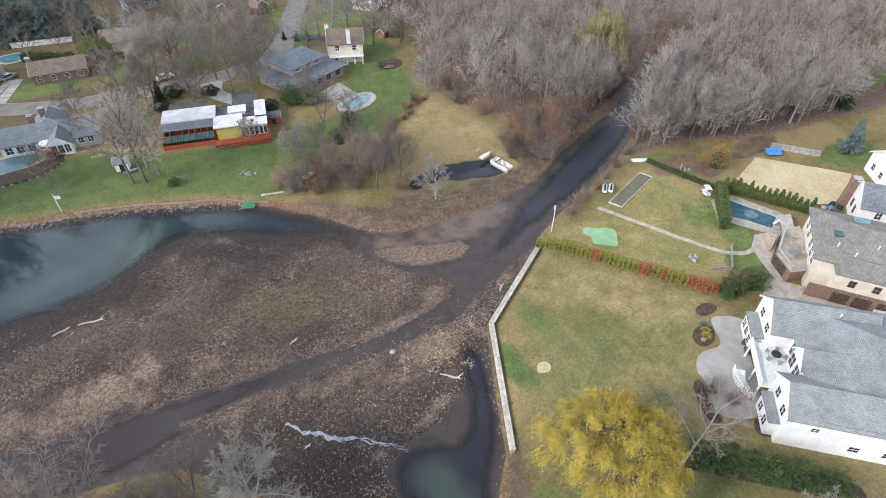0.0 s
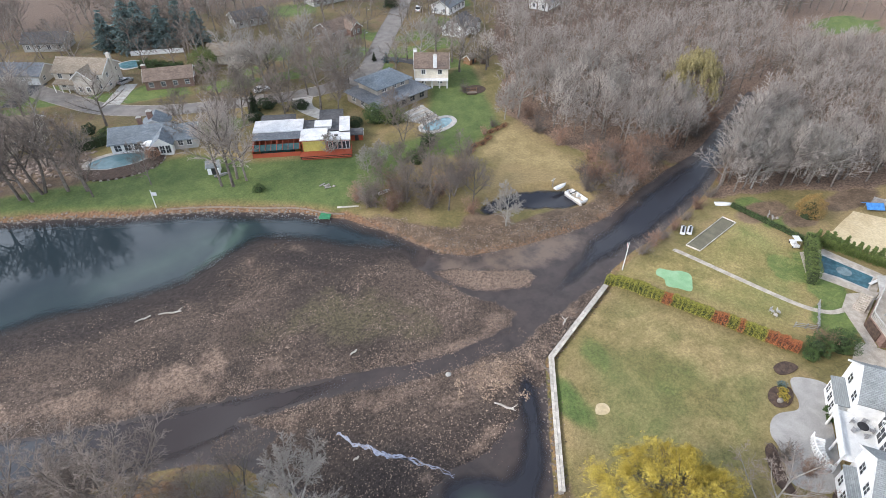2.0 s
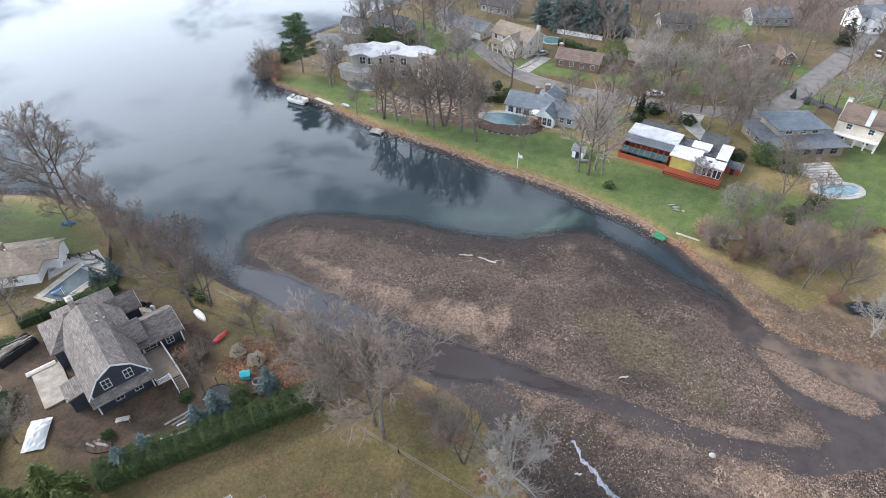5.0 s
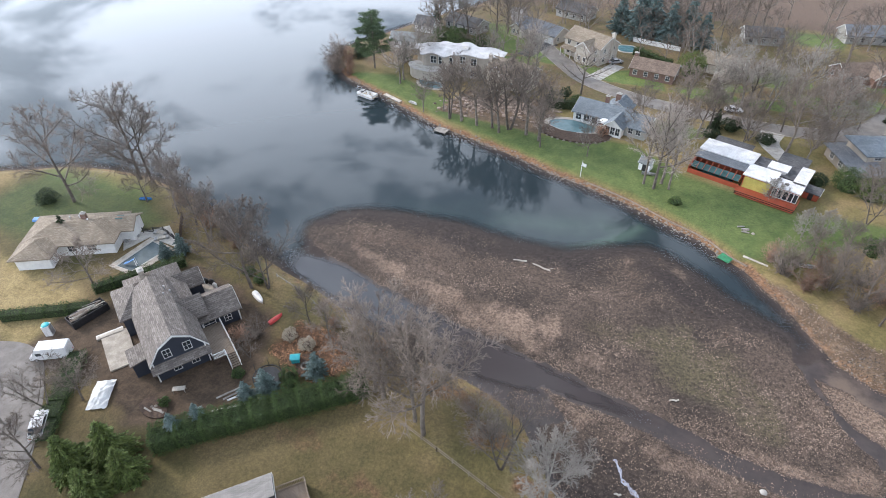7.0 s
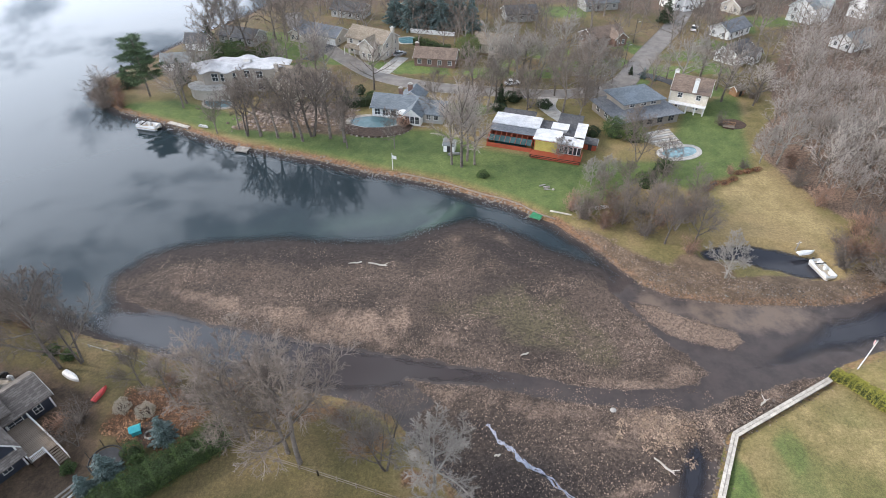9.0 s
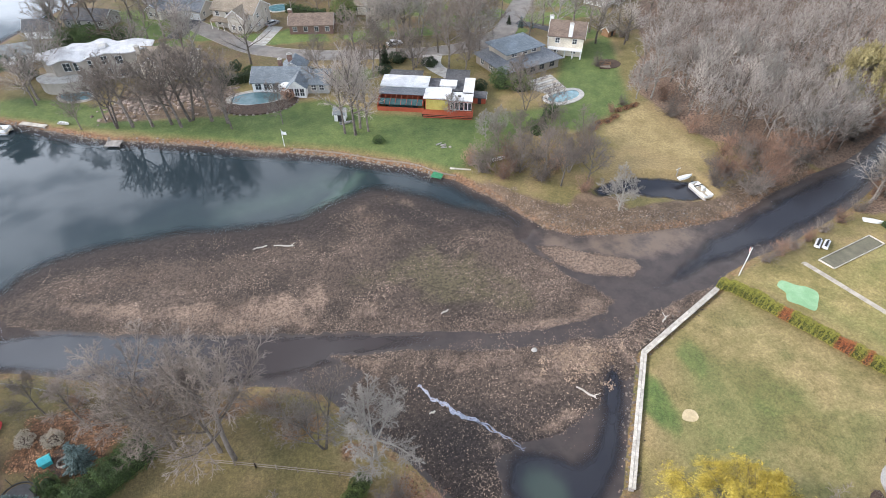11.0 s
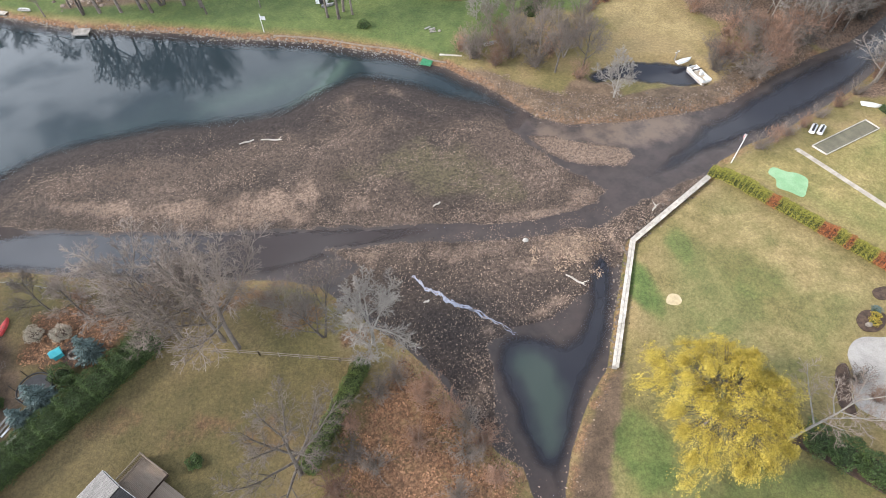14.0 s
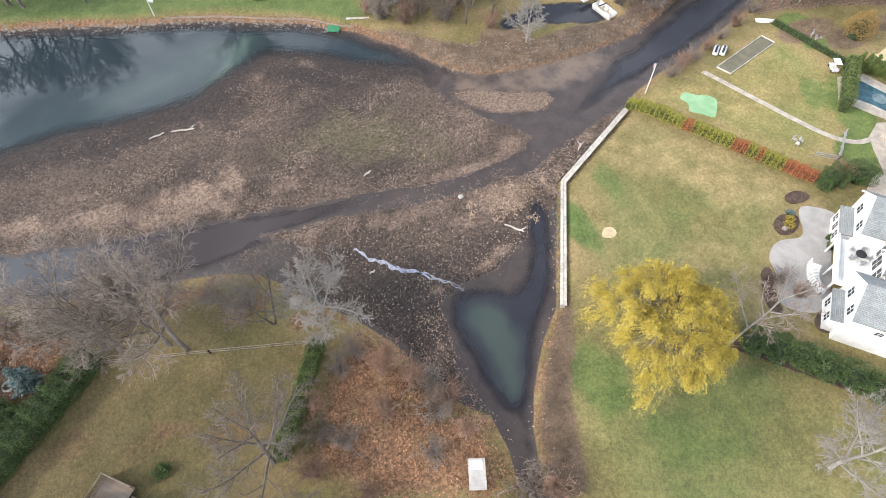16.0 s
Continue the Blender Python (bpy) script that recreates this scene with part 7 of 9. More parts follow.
ribbon("driveway", [(-44, 182), (-41, 191), (-37.5, 197)], 5.0, ASPHALT_DARK, "dark asphalt driveway", "driveway", 0.07)
ribbon("driveway", [(30, 154), (29, 147), (33, 138)], (6.0, 3.5), CONCRETE, "pale driveway curving to the red house", "driveway", 0.07)
ribbon("driveway", [(61, 172), (68, 166), (72, 158)], 3.4, ASPHALT_DARK, "dark narrow driveway between lawns", "driveway", 0.07)
ribbon("driveway", [(84, 25), (86.4, 20.5), (89.4, 14), (95, 3)], (5.0, 8.0), TERRACE, "tan paver drive between two houses", "driveway", 0.06)
ribbon("driveway", [(-91, 25), (-82, 28), (-72, 20), (-64, 10)], 7.0, ASPHALT, "grey asphalt lane beside the yard", "driveway", 0.06)
ribbon("garden_path", [(76.4, 56.2), (77.4, 54.2), (84.2, 37.4), (87.7, 32.6), (91.2, 31.6)], 0.95, TERRACE, "narrow pale concrete path across the lawn", "path", 0.05)
ribbon("garden_path", [(60, 17.5), (60.5, 12.5), (61, 8.5)], 1.2, STONE, "stone stepping path beside the patio", "path", 0.06)
slab("patio", smooth_line([(70.4, 25.5), (72.6, 24.5), (74.2, 22.4), (72.6, 20.6), (69.8, 18.6), (66.4, 15.2), (62.6, 11.8), (59.4, 11.0), (56.4, 13.6), (57.4, 15.8), (59.0, 18.1), (59.8, 20.2), (61.5, 21.6), (63.6, 22.0), (66.4, 21.3), (68.0, 22.4), (68.8, 24)], 4, True), PAVING, "curved grey stone patio behind the white house", "patio")
tagged(part("putting_green", Geo().prism(smooth_line([(68.4, 52.4), (69.9, 53.4), (71.6, 51.9), (73.0, 51.2), (73.9, 49.6), (72.4, 47.6), (70.8, 46.3), (69.4, 47.8), (68.0, 49.2), (68.8, 50.8)], 5, True), 0.5, LAND + 0.06), TURF),
       "bright artificial putting green in the lawn", "putting green", kind="structure")
COURT = [(79.4, 56.4), (92.9, 60.1), (93.8, 57.5), (80.5, 53.9)]
slab("court_surface", COURT, surface("court_clay", (0.13, 0.12, 0.082), (0.20, 0.182, 0.125), 0.5), "grey-brown clay bocce court", "court", LAND + 0.05)
frame_ = thing("court_edging", "pale timber edging round the bocce court", "edging", 86, 57, LAND)
for a, b in zip(COURT, COURT[1:] + COURT[:1]):
    d = Vector((b[0] - a[0], b[1] - a[1]))
    ob = part("board", Geo().box(0, d.length, -0.07, 0.07, -0.2, 0.24), PALE_WOOD, frame_)
    ob.matrix_basis = pose(a[0] - 86, a[1] - 57, 0, 0, 0, math.degrees(math.atan2(d.y, d.x)))
tagged(part("sand_lot", Geo().prism(smooth_line(SANDLOT, 2, True), 0.5, LAND + 0.06), SAND), "bare tan sand lot by the trees", "sand", kind="structure")
slab("bare_patch", smooth_line([(40.2, 33.2), (41.2, 34.4), (42.4, 34.0), (42.4, 32.9), (41.4, 32.5)], 5, True), SAND, "bare sandy patch in the lawn", "sand", LAND + 0.045)


def pool(name, ring, water, label, coping=TERRACE, edge=1.0, n=5, top=LAND + 0.12):
    """A sunk pool: paved surround with thickness, a coping lip, and the water a hand below it."""
    line = smooth_line(ring, n, True) if n > 1 else ring
    cx, cy = sum(p[0] for p in line) / len(line), sum(p[1] for p in line) / len(line)
    root = thing(name, label, "pool", cx, cy, top)
    loc = [(x - cx, y - cy) for x, y in line]

    def grown(d):
        out = []
        for i, p in enumerate(loc):
            a, b = loc[i - 1], loc[(i + 1) % len(loc)]
            t = Vector((b[0] - a[0], b[1] - a[1])).normalized()
            out.append((p[0] + t.y * d, p[1] - t.x * d))
        return out

    sign = 1 if sum(a[0] * b[1] - b[0] * a[1] for a, b in zip(loc, loc[1:] + loc[:1])) > 0 else -1
    k = len(loc)
    for nm, d0, d1, z, m in (("surround", 0.35, edge, 0.0, coping), ("coping", 0.0, 0.37, 0.06, CONCRETE)):
        g, a, b = Geo(), grown(sign * d0), grown(sign * d1)
        for i in range(k):
            j = (i + 1) % k
            g.face((*a[i], z), (*b[i], z), (*b[j], z), (*a[j], z))
            g.face((*b[i], z), (*b[i], z - 0.6), (*b[j], z - 0.6), (*b[j], z))
            g.face((*a[i], z - 0.6), (*a[i], z), (*a[j], z), (*a[j], z - 0.6))
        part(nm, g, m, root)
    part("water", Geo().prism(loc, -0.5, -0.03), water, root)
    return root


p = pool("swimming_pool", [(98.3, 43.4), (100.4, 42.9), (103.2, 34.8), (99.2, 33.2), (97.5, 37.4), (95.4, 40.6)], POOL_DEEP, "deep blue swimming pool in a stone terrace", edge=2.2, n=1)
part("star_mosaic", Geo().tube([(0.9, -0.6, -0.028), (0.9, -0.6, -0.02)], [1.3, 1.3], 14).tube([(0.9, -0.6, -0.02), (0.9, -0.6, -0.012)], [0.35, 0.35], 8), glassy("pool_mosaic", (0.10, 0.14, 0.15)), p)
part("diving_board", Geo().box(1.3, 3.6, -5.3, -4.8, 0.35, 0.45).box(3.2, 3.6, -5.28, -4.82, -0.1, 0.35), WHITE_PAINT, p)
pool("swimming_pool", [(-84.9, 51.3), (-84.2, 59.4), (-79.9, 58.6), (-81.4, 51.2)], surface("pool_cover_dark", (0.045, 0.075, 0.088), (0.09, 0.125, 0.14), 0.5, 0.5, 0.1, 0.01), "dark blue pool beside the tan-roofed house", edge=1.6, n=1)
pool("swimming_pool", [(-24.3, 139.6), (-19.4, 141.4), (-13.2, 139.8), (-12.6, 136.6), (-18.2, 134.8), (-23.6, 136.4)], POOL_COVER, "kidney pool under a teal winter cover", edge=1.4)
pool("swimming_pool", [(53.2, 122.2), (56.4, 124.4), (61.4, 125.0), (61.8, 122.6), (58.8, 120.4), (54.4, 119.8)], POOL_WATER, "oval pool with a pale curved surround", CONCRETE, 1.3)
pool("swimming_pool", [(-67, 150.6), (-60.8, 150.8), (-59.6, 147.0), (-64.6, 146.8)], POOL_COVER, "teal covered pool below the mansion", edge=1.0)
pool("swimming_pool", [(-16, 203), (-11, 204), (-9.5, 199), (-14.5, 198)], POOL_WATER, "bright blue above-ground pool behind a house", WHITE_PAINT, 0.5)
pool("swimming_pool", [(14.5, 206), (21, 205), (22, 201.5), (15, 202)], POOL_COVER, "pool with a pale teal cover among trees", edge=0.6)

# planted bank below the grey house
bank = thing("planted_bank", "curved dark mulch bank with stone edging below the pool", "garden bed", -17.6, 135, LAND - 0.2)
outer = [(9.0 * math.cos(radians(a)) * 1.05, 6.2 * math.sin(radians(a)) + 0.8) for a in range(172, 372, 10)]
part("mulch", Geo().prism(outer + [(8, 1.6), (3, -0.4), (-3, -0.6), (-8, 1.6)], 0.0, 0.55), MULCH, bank)
for i, (x, y) in enumerate(outer[::1]):
    part("edging_stone", Geo().dome(x, y, 0.1, 0.42, 0.36, 0.42, 3, 7), STONE, bank)
bed = [("garden_bed", [(66.4, 25.6), (64.4, 24.6), (64.2, 22.9), (66.0, 22.3), (68.0, 23.2), (68.6, 24.6)], "round mulch bed with clipped shrubs"),
       ("garden_bed", [(72.2, 28.2), (69.8, 28.2), (69.4, 26.8), (71.2, 26.2), (73.2, 26.6)], "small mulch bed with a boulder"),
       ("garden_bed", [(58.6, 19.2), (56.8, 18.6), (54.4, 14.6), (55.4, 12.6), (56.6, 15.2), (58.2, 17.6)], "leaf-strewn mulch bed beside the patio"),
       ("garden_bed", [(64.0, 12.4), (62.8, 10.6), (60.2, 7.9), (58.2, 8.6), (58.6, 10.2), (61.6, 11.4)], "foundation bed at the white house corner"),
       ("garden_bed", [(-57.6, 31.2), (-54.6, 30.6), (-53.6, 29), (-56, 28.2), (-58.4, 29.4)], "rocky planting bed in the yard"),
       ("garden_bed", [(46, 14.6), (50.6, 11.4), (57, 4.6), (61.6, -1.6), (60, -3.4), (54, 2.6), (48, 9.2), (44.6, 13)], "long mulch bed under evergreen shrubs")]
for name, ring, label in bed:
    slab(name, smooth_line(ring, 4, True), MULCH, label, "garden bed", LAND + 0.16, 0.5)

# ---------------------------------------------------------------- the sea wall
wall_ = thing("sea_wall", "pale timber and concrete sea wall edging the drained lake", "retaining wall", 0, 0, 0)
for (ax, ay), (bx, by) in zip(WALL_LINE, WALL_LINE[1:]):
    L, ang = math.hypot(bx - ax, by - ay), math.degrees(math.atan2(by - ay, bx - ax))
    n = int(L / 1.6)
    for i in range(n):
        x0, x1 = L * i / n, L * (i + 1) / n
        for y0, y1, z, m in ((-0.42, -0.02, 1.16, PALE_WOOD), (0.04, 0.44, 1.14, PALE_WOOD)):
            ob = part("cap_plank", Geo().box(x0 + 0.01, x1 - 0.01, y0, y1, z - 0.12, z), m, wall_)
            ob.matrix_basis = pose(ax, ay, RNG.uniform(-0.02, 0.02), 0, 0, ang)
        ob = part("wall_panel", Geo().box(x0 + 0.02, x1 - 0.02, -0.3, 0.3, -0.5, 1.03), GREY_WOOD, wall_)
        ob.matrix_basis = pose(ax, ay, 0, 0, 0, ang)


def rubble(name, line, n, wide, size, label, material=STONE, z_off=0.0):
    """Loose stones tumbled along a line: joined, uneven, each a rough many-sided lump."""
    g, pts = Geo(), smooth_line(line, 6)
    seg = np.cumsum([0] + [math.hypot(b[0] - a[0], b[1] - a[1]) for a, b in zip(pts, pts[1:])])
    for i in range(n):
        s = RNG.uniform(0, seg[-1])
        k = min(len(pts) - 2, int(np.searchsorted(seg, s)) - 1)
        f = (s - seg[k]) / max(1e-6, seg[k + 1] - seg[k])
        x, y = pts[k][0] + (pts[k + 1][0] - pts[k][0]) * f + RNG.normal() * wide, pts[k][1] + (pts[k + 1][1] - pts[k][1]) * f + RNG.normal() * wide
        r = size * RNG.uniform(0.5, 1.5)
        z = max(ground_z(x, y), 0.0) + z_off
        g.dome(x, y, z - 0.3 * r, r * RNG.uniform(0.7, 1.3), r * RNG.uniform(0.7, 1.3), r * RNG.uniform(0.7, 1.1), 2, 6)
    return tagged(part(name, g, material), label, "stones", kind="stuff")


rubble("shore_stones", SHORE_N[7:19], 820, 0.5, 0.2, "tumbled fieldstones along the lawn's shore")

rubble("creek_stones", [(36, 76), (44, 73.5), (54, 72.5), (68, 72.5), (76, 75)], 70, 1.0, 0.16, "scattered stones on the muddy bank")
rubble("rock_garden", [(-50, 139), (-44, 142), (-38, 146), (-33, 143), (-29, 146)], 980, 3.4, 0.46, "brown boulders and broken terraces of a rock garden", surface("garden_rock", (0.15, 0.11, 0.09), (0.36, 0.285, 0.235), 1.2, 0.9, 0.5, 0.05, random_by="island", spread_by=0.4))
rubble("bank_stones", [(27, 90.5), (33, 84), (40, 77), (50, 74.5), (62, 73.6)], 170, 1.3, 0.13, "grey stony debris along the muddy bank", surface("bank_stone", (0.10, 0.08, 0.065), (0.22, 0.18, 0.15), 1.6, 0.9, 0.4, 0.04))
rubble("wall_stones", WALL_LINE, 260, 0.5, 0.18, "muddy rubble at the foot of the sea wall", MATS["bank_stone"])
bulk = thing("bulkhead", "low weathered timber bulkhead along the lawn", "retaining wall", 0, 0, 0)
line = smooth_line(SHORE_N[14:20], 4)
for a, b in zip(line, line[1:]):
    L, ang = math.hypot(b[0] - a[0], b[1] - a[1]), math.degrees(math.atan2(b[1] - a[1], b[0] - a[0]))
    ob = part("timber", Geo().box(0, L, 0.95, 1.11, -0.2, 0.66), DECK_WOOD, bulk)
    ob.matrix_basis = pose(a[0], a[1], 0, 0, 0, ang)

# ---------------------------------------------------------------- hedges


def hedge_run(a, b, n, width, height, leaf, label, per, size, taper=None):
    d = Vector((b[0] - a[0], b[1] - a[1]))
    for i in range(n):
        f = (i + 0.5) / n
        m = leaf if not taper or f < taper[0] else (HEDGE_RED if f > taper[1] else (HEDGE_RED if i % 2 else leaf))
        x, y = a[0] + d.x * f, a[1] + d.y * f
        leafy_mass("hedge", label if m is leaf else "russet autumn shrubs in a clipped hedge row", "hedge", RNG, x, y, None, d.length / n / 2 * 1.04, width / 2, height * RNG.uniform(0.92, 1.06), m, per, size,
                   math.degrees(math.atan2(d.y, d.x)), True, "hedge row")


for i in range(38):
    f = (i + 0.5) / 38
    red = i in (12, 13, 22, 23, 24, 27) or i > 31
    leafy_mass("arborvitae" if not red else "shrub", "russet autumn shrub in the row along the lawn" if red else "clipped olive-green column shrub in the row along the lawn", "shrub", RNG, 59.4 + 16.6 * f, 55.2 - 26.4 * f, None,
               0.50 * RNG.uniform(0.95, 1.1), 0.74 * RNG.uniform(0.88, 1.12), (1.75 if not red else 1.5) * RNG.uniform(0.85, 1.1), HEDGE_RED if red else HEDGE_LIT, 900, 0.17, -58, True, group="clipped shrub row")
hedge_run((-29.2, 43.8), (-51.5, 25.0), 9, 3.4, 3.0, HEDGE, "tall dark green hedge between two yards", 5200, 0.18)
hedge_run((-2.6, 33.8), (-11.2, 21.6), 6, 1.9, 2.4, HEDGE_MID, "clipped green hedge ending at the lawn fence", 3000, 0.17)
hedge_run((97.6, 62.2), (101.5, 46.5), 6, 0.9, 1.0, HEDGE, "low dark hedge behind the court", 700, 0.17)
hedge_run((101.2, 46.8), (91.4, 38.4), 6, 1.8, 3.0, HEDGE_MID, "tall clipped evergreen hedge beside the pool", 1500, 0.18)
hedge_run((-83, 44.6), (-73.5, 56.5), 5, 1.8, 2.0, HEDGE, "dark green hedge behind the navy house", 1300, 0.18)
hedge_run((-92, 34), (-80, 41), 4, 2.0, 1.8, HEDGE, "rough green hedge along the lane", 1200, 0.18)
hedge_run((-74, 33), (-66, 20), 5, 3.0, 1.2, HEDGE, "overgrown verge hedge along the lane", 1200, 0.18)
hedge_run((-10, 197), (2, 188), 5, 2.4, 2.6, HEDGE, "dark clipped hedge between the far gardens", 900, 0.25)
hedge_run((-27, 147), (-20, 148.5), 4, 1.6, 2.6, NEEDLE, "dark evergreen screen beside the pool", 900, 0.2)
ARBOR = conifer("arborvitae", "narrow green arborvitae in a row by the pool", RNG, 3.6, 0.85, HEDGE_MID, 14, 0.0, 0.02)
for i in range(15):
    f = i / 14
    plant(ARBOR, 102.6 + 7.4 * f, 46.2 - 14.2 * f, RNG.uniform(0.85, 1.12))
HEATHER = [(67.2, 24.4, 0.65, "bright yellow-green clipped ball shrub"), (66.3, 23.6, 0.75, "bright yellow-green clipped ball shrub"), (67.9, 25.2, 0.7, "blue-green low juniper ball")]
for i, (x, y, s, l) in enumerate(HEATHER):
    leafy_mass("shrub", l, "shrub", RNG, x, y, None, s, s, s * 1.1, WILLOW if i < 2 else NEEDLE_BLUE, 900, 0.12)
tagged(part("boulder", Geo().dome(65.4, 23.4, LAND + 0.1, 0.55, 0.4, 0.5, 4, 8), STONE), "grey boulder in the mulch bed", "boulder")
for x, y, s, h, m, l in ((48.5, 11.0, 2.2, 2.9, HEDGE, "dark green rhododendron in a long bed"), (50.6, 9.0, 2.2, 2.9, HEDGE, "dark green rhododendron in a long bed"),
                         (52.6, 6.8, 2.2, 2.9, HEDGE, "dark green rhododendron in a long bed"), (54.4, 4.6, 2.2, 2.9, HEDGE, "dark green rhododendron in a long bed"),
                         (56.4, 2.2, 2.2, 2.9, HEDGE, "dark green rhododendron in a long bed"), (58.4, -0.4, 2.2, 2.9, HEDGE, "dark green rhododendron in a long bed"),
                         (62.4, 9.8, 1.0, 1.4, HEDGE_LIT, "rounded green shrub at the white house"), (61.2, 8.2, 1.1, 1.6, HEDGE_LIT, "rounded green shrub at the white house"),
                         (70.2, 19.2, 0.8, 1.0, HEDGE, "clipped dark shrub beside the patio"), (69.2, 18.2, 0.7, 0.9, HEDGE, "clipped dark shrub beside the patio"),
                         (78.4, 27.6, 2.0, 3.0, HEDGE, "large green shrub near the white house"), (82.4, 26.4, 2.4, 3.2, HEDGE, "large green shrub near the white house"), (76.4, 27.0, 1.2, 1.6, HEDGE, "green shrub by the hedge's end"),
                         (110.4, 30.6, 1.0, 1.6, HEDGE_LIT, "round olive shrub at the end of the row"), (-55.2, 30.9, 0.8, 0.9, HEDGE, "small round green bush in the yard"),
                         (9.0, 111.2, 1.3, 1.4, HEDGE, "round green bush on the lawn"), (-10.4, 136.2, 1.9, 2.6, TWIG_RED, "large brown shrub at the pool's end"),
                         (8, 186, 4.0, 6.5, HEDGE_MID, "big bright green evergreen near the street"), (44, 131.5, 3.2, 4.4, HEDGE, "olive evergreen mass beside the terrace stairs"), (-66, 178, 4.0, 5.5, HEDGE, "broad dark evergreen behind the mansion"), (-58, 181, 3.6, 5.0, HEDGE, "broad dark evergreen behind the mansion"), (-73, 183, 3.4, 5.0, HEDGE, "broad dark evergreen behind the mansion"), (20, 152, 2.6, 2.4, NEEDLE, "dark shrubs beside the driveway"), (-24, 156, 1.6, 2.6, NEEDLE, "dark evergreen by the street"), (-20.5, 153, 1.6, 2.0, HEDGE, "green shrub by the street"), (45, 107.5, 2.0, 3.4, HEDGE, "dark evergreen bush below the pool"), (-58, 57.6, 1.0, 1.4, HEDGE, "green shrub under bare trees"), (-61, 58.5, 1.2, 1.6, HEDGE, "green shrub under bare trees"),
                         (-45.6, 48.4, 1.3, 1.5, CANVAS, "tan ornamental grass clump"), (-41.9, 47.8, 1.4, 1.4, CANVAS, "tan ornamental grass clump"),
                         (109.2, 52.9, 2.6, 4.8, ORANGE_LEAF, "orange-brown oak keeping its leaves"), (-48.5, 39.0, 0.9, 1.2, HEDGE, "green bush near the trampoline"), (-40.8, 41.2, 1.4, 2.4, HEDGE, "green juniper beside the spruce"), (-39.4, 39.6, 1.3, 2.2, HEDGE, "green juniper beside the spruce"), (-115, 62, 2.2, 2.6, NEEDLE, "dark round evergreen on the lawn"), (-24, 26, 1.0, 1.0, HEDGE, "small green bush by the deck"),
                         (48, 129, 3.0, 4.0, HEDGE_MID, "olive evergreen mass beside the terrace stairs"), (51, 113.5, 1.8, 3.4, NEEDLE, "dark evergreen bush below the pool"),
                         (28, 147.5, 2.4, 2.0, NEEDLE, "dark shrubs beside the driveway"), (15, 146, 2.4, 2.0, NEEDLE, "dark shrubs behind the red house"), (38, 131, 2.0, 2.4, NEEDLE, "dark shrubs beside the red house"),
                         (-70, 189, 3.5, 3.5, HEDGE, "broad green shrub near the far shore"), (-62, 181, 3.5, 3.0, HEDGE, "broad green shrub behind the mansion"), (-77, 178, 3.0, 3.0, HEDGE, "broad green shrub behind the mansion")):
    leafy_mass("shrub", l, "shrub", RNG, x, y, None, s, s * RNG.uniform(0.85, 1.1), h, m, int(900 + 420 * s * s), 0.16 + 0.03 * s, RNG.uniform(0, 360))

for i in range(7):
    f = (i + 0.5) / 7
    leafy_mass("leaf_pile", "long low pile of russet fallen leaves at the meadow's edge", "leaf pile", RNG, 57.5 + 16.5 * f, 105.4 + 10.4 * f + 0.8 * math.sin(i * 1.9), None, 1.5, 0.8, 0.6, LEAF_DRY, 500, 0.22, 32, group="leaf piles")
# ---------------------------------------------------------------- willows and conifers
plant(drooping_tree("willow_tree", "large golden-yellow weeping willow on the lawn", RNG, 12.0, 7.6, WILLOW, 74, BARK, 0.21), 36.4, 16.0, 1.05, 0)
plant(drooping_tree("willow_tree", "dull yellow willow standing in the bare woods", RNG, 12.5, 4.8, WILLOW_FAR, 24, BARK_PALE, 0.45), 122, 100.5, 1.3, 0)
plant(broad_pine("pine_tree", "tall dark green pine on the point", RNG, 17, 6.6, NEEDLE_PINE), -84.2, 154, 1.0, 0)
SPRUCE = conifer("spruce_tree", "blue-green spruce with drooping boughs", RNG, 7.0, 2.3, NEEDLE_BLUE, 16)
for x, y, h in ((-37.4, 43.4, 5.4), (-42.6, 38.0, 5.4), (-44.4, 35.8, 4.4), (-49.7, 27.4, 5.2), (-47.8, 29.9, 5.0), (-76.3, 58.9, 4.8), (-78, 56.5, 4.2), (139, 39.5, 8.5), (112, 29, 3.2), (61, 168, 3.5), (64, 166.5, 2.6)):
    plant(SPRUCE, x, y, h / 7.0, squash=1.2 if x < 0 else 1.0)
for x, y, h in ((-12.3, 213, 14), (-7, 216, 16), (-1, 212, 14), (5, 215, 15), (-18, 218, 13), (10, 211, 12), (-11, 222, 15)):
    plant(SPRUCE, x, y, h / 7.0, squash=1.15, label="tall blue-green spruce behind the far houses")
DARK = conifer("fir_tree", "tall dark green fir behind the houses", RNG, 14, 4.2, NEEDLE, 18)
for x, y, h in ((-78, 163, 8), (-93, 160, 7), (-99, 53.5, 6.5), (150, 60, 12), (158, 52, 11), (58, 171, 3), (47, 109, 4.5), (-27, 149, 5), (16, 150, 6), (84, 222, 9), (-81, 198, 8)):
    plant(DARK, x, y, h / 14.0, squash=1.5 if y > 205 else 1.1)
CEDAR = conifer("cedar_tree", "broad green cedar at the yard's corner", RNG, 8, 3.6, HEDGE_MID, 20, 0.0, 0.03)
for x, y, h in ((-55.0, 21.8, 8.0), (-51.4, 20.4, 6.5), (-58.6, 18.6, 7.5), (-53, 16.6, 7.0)):
    plant(CEDAR, x, y, h / 8.0)
PALE = bare_tree("tree", "pale grey bare tree with a fine twiggy crown", np.random.RandomState(8), 12, BARK_PALE, TWIG_PALE, spread=0.9, density=1.12, fork=0.12, rise=0.85, thick=0.022)
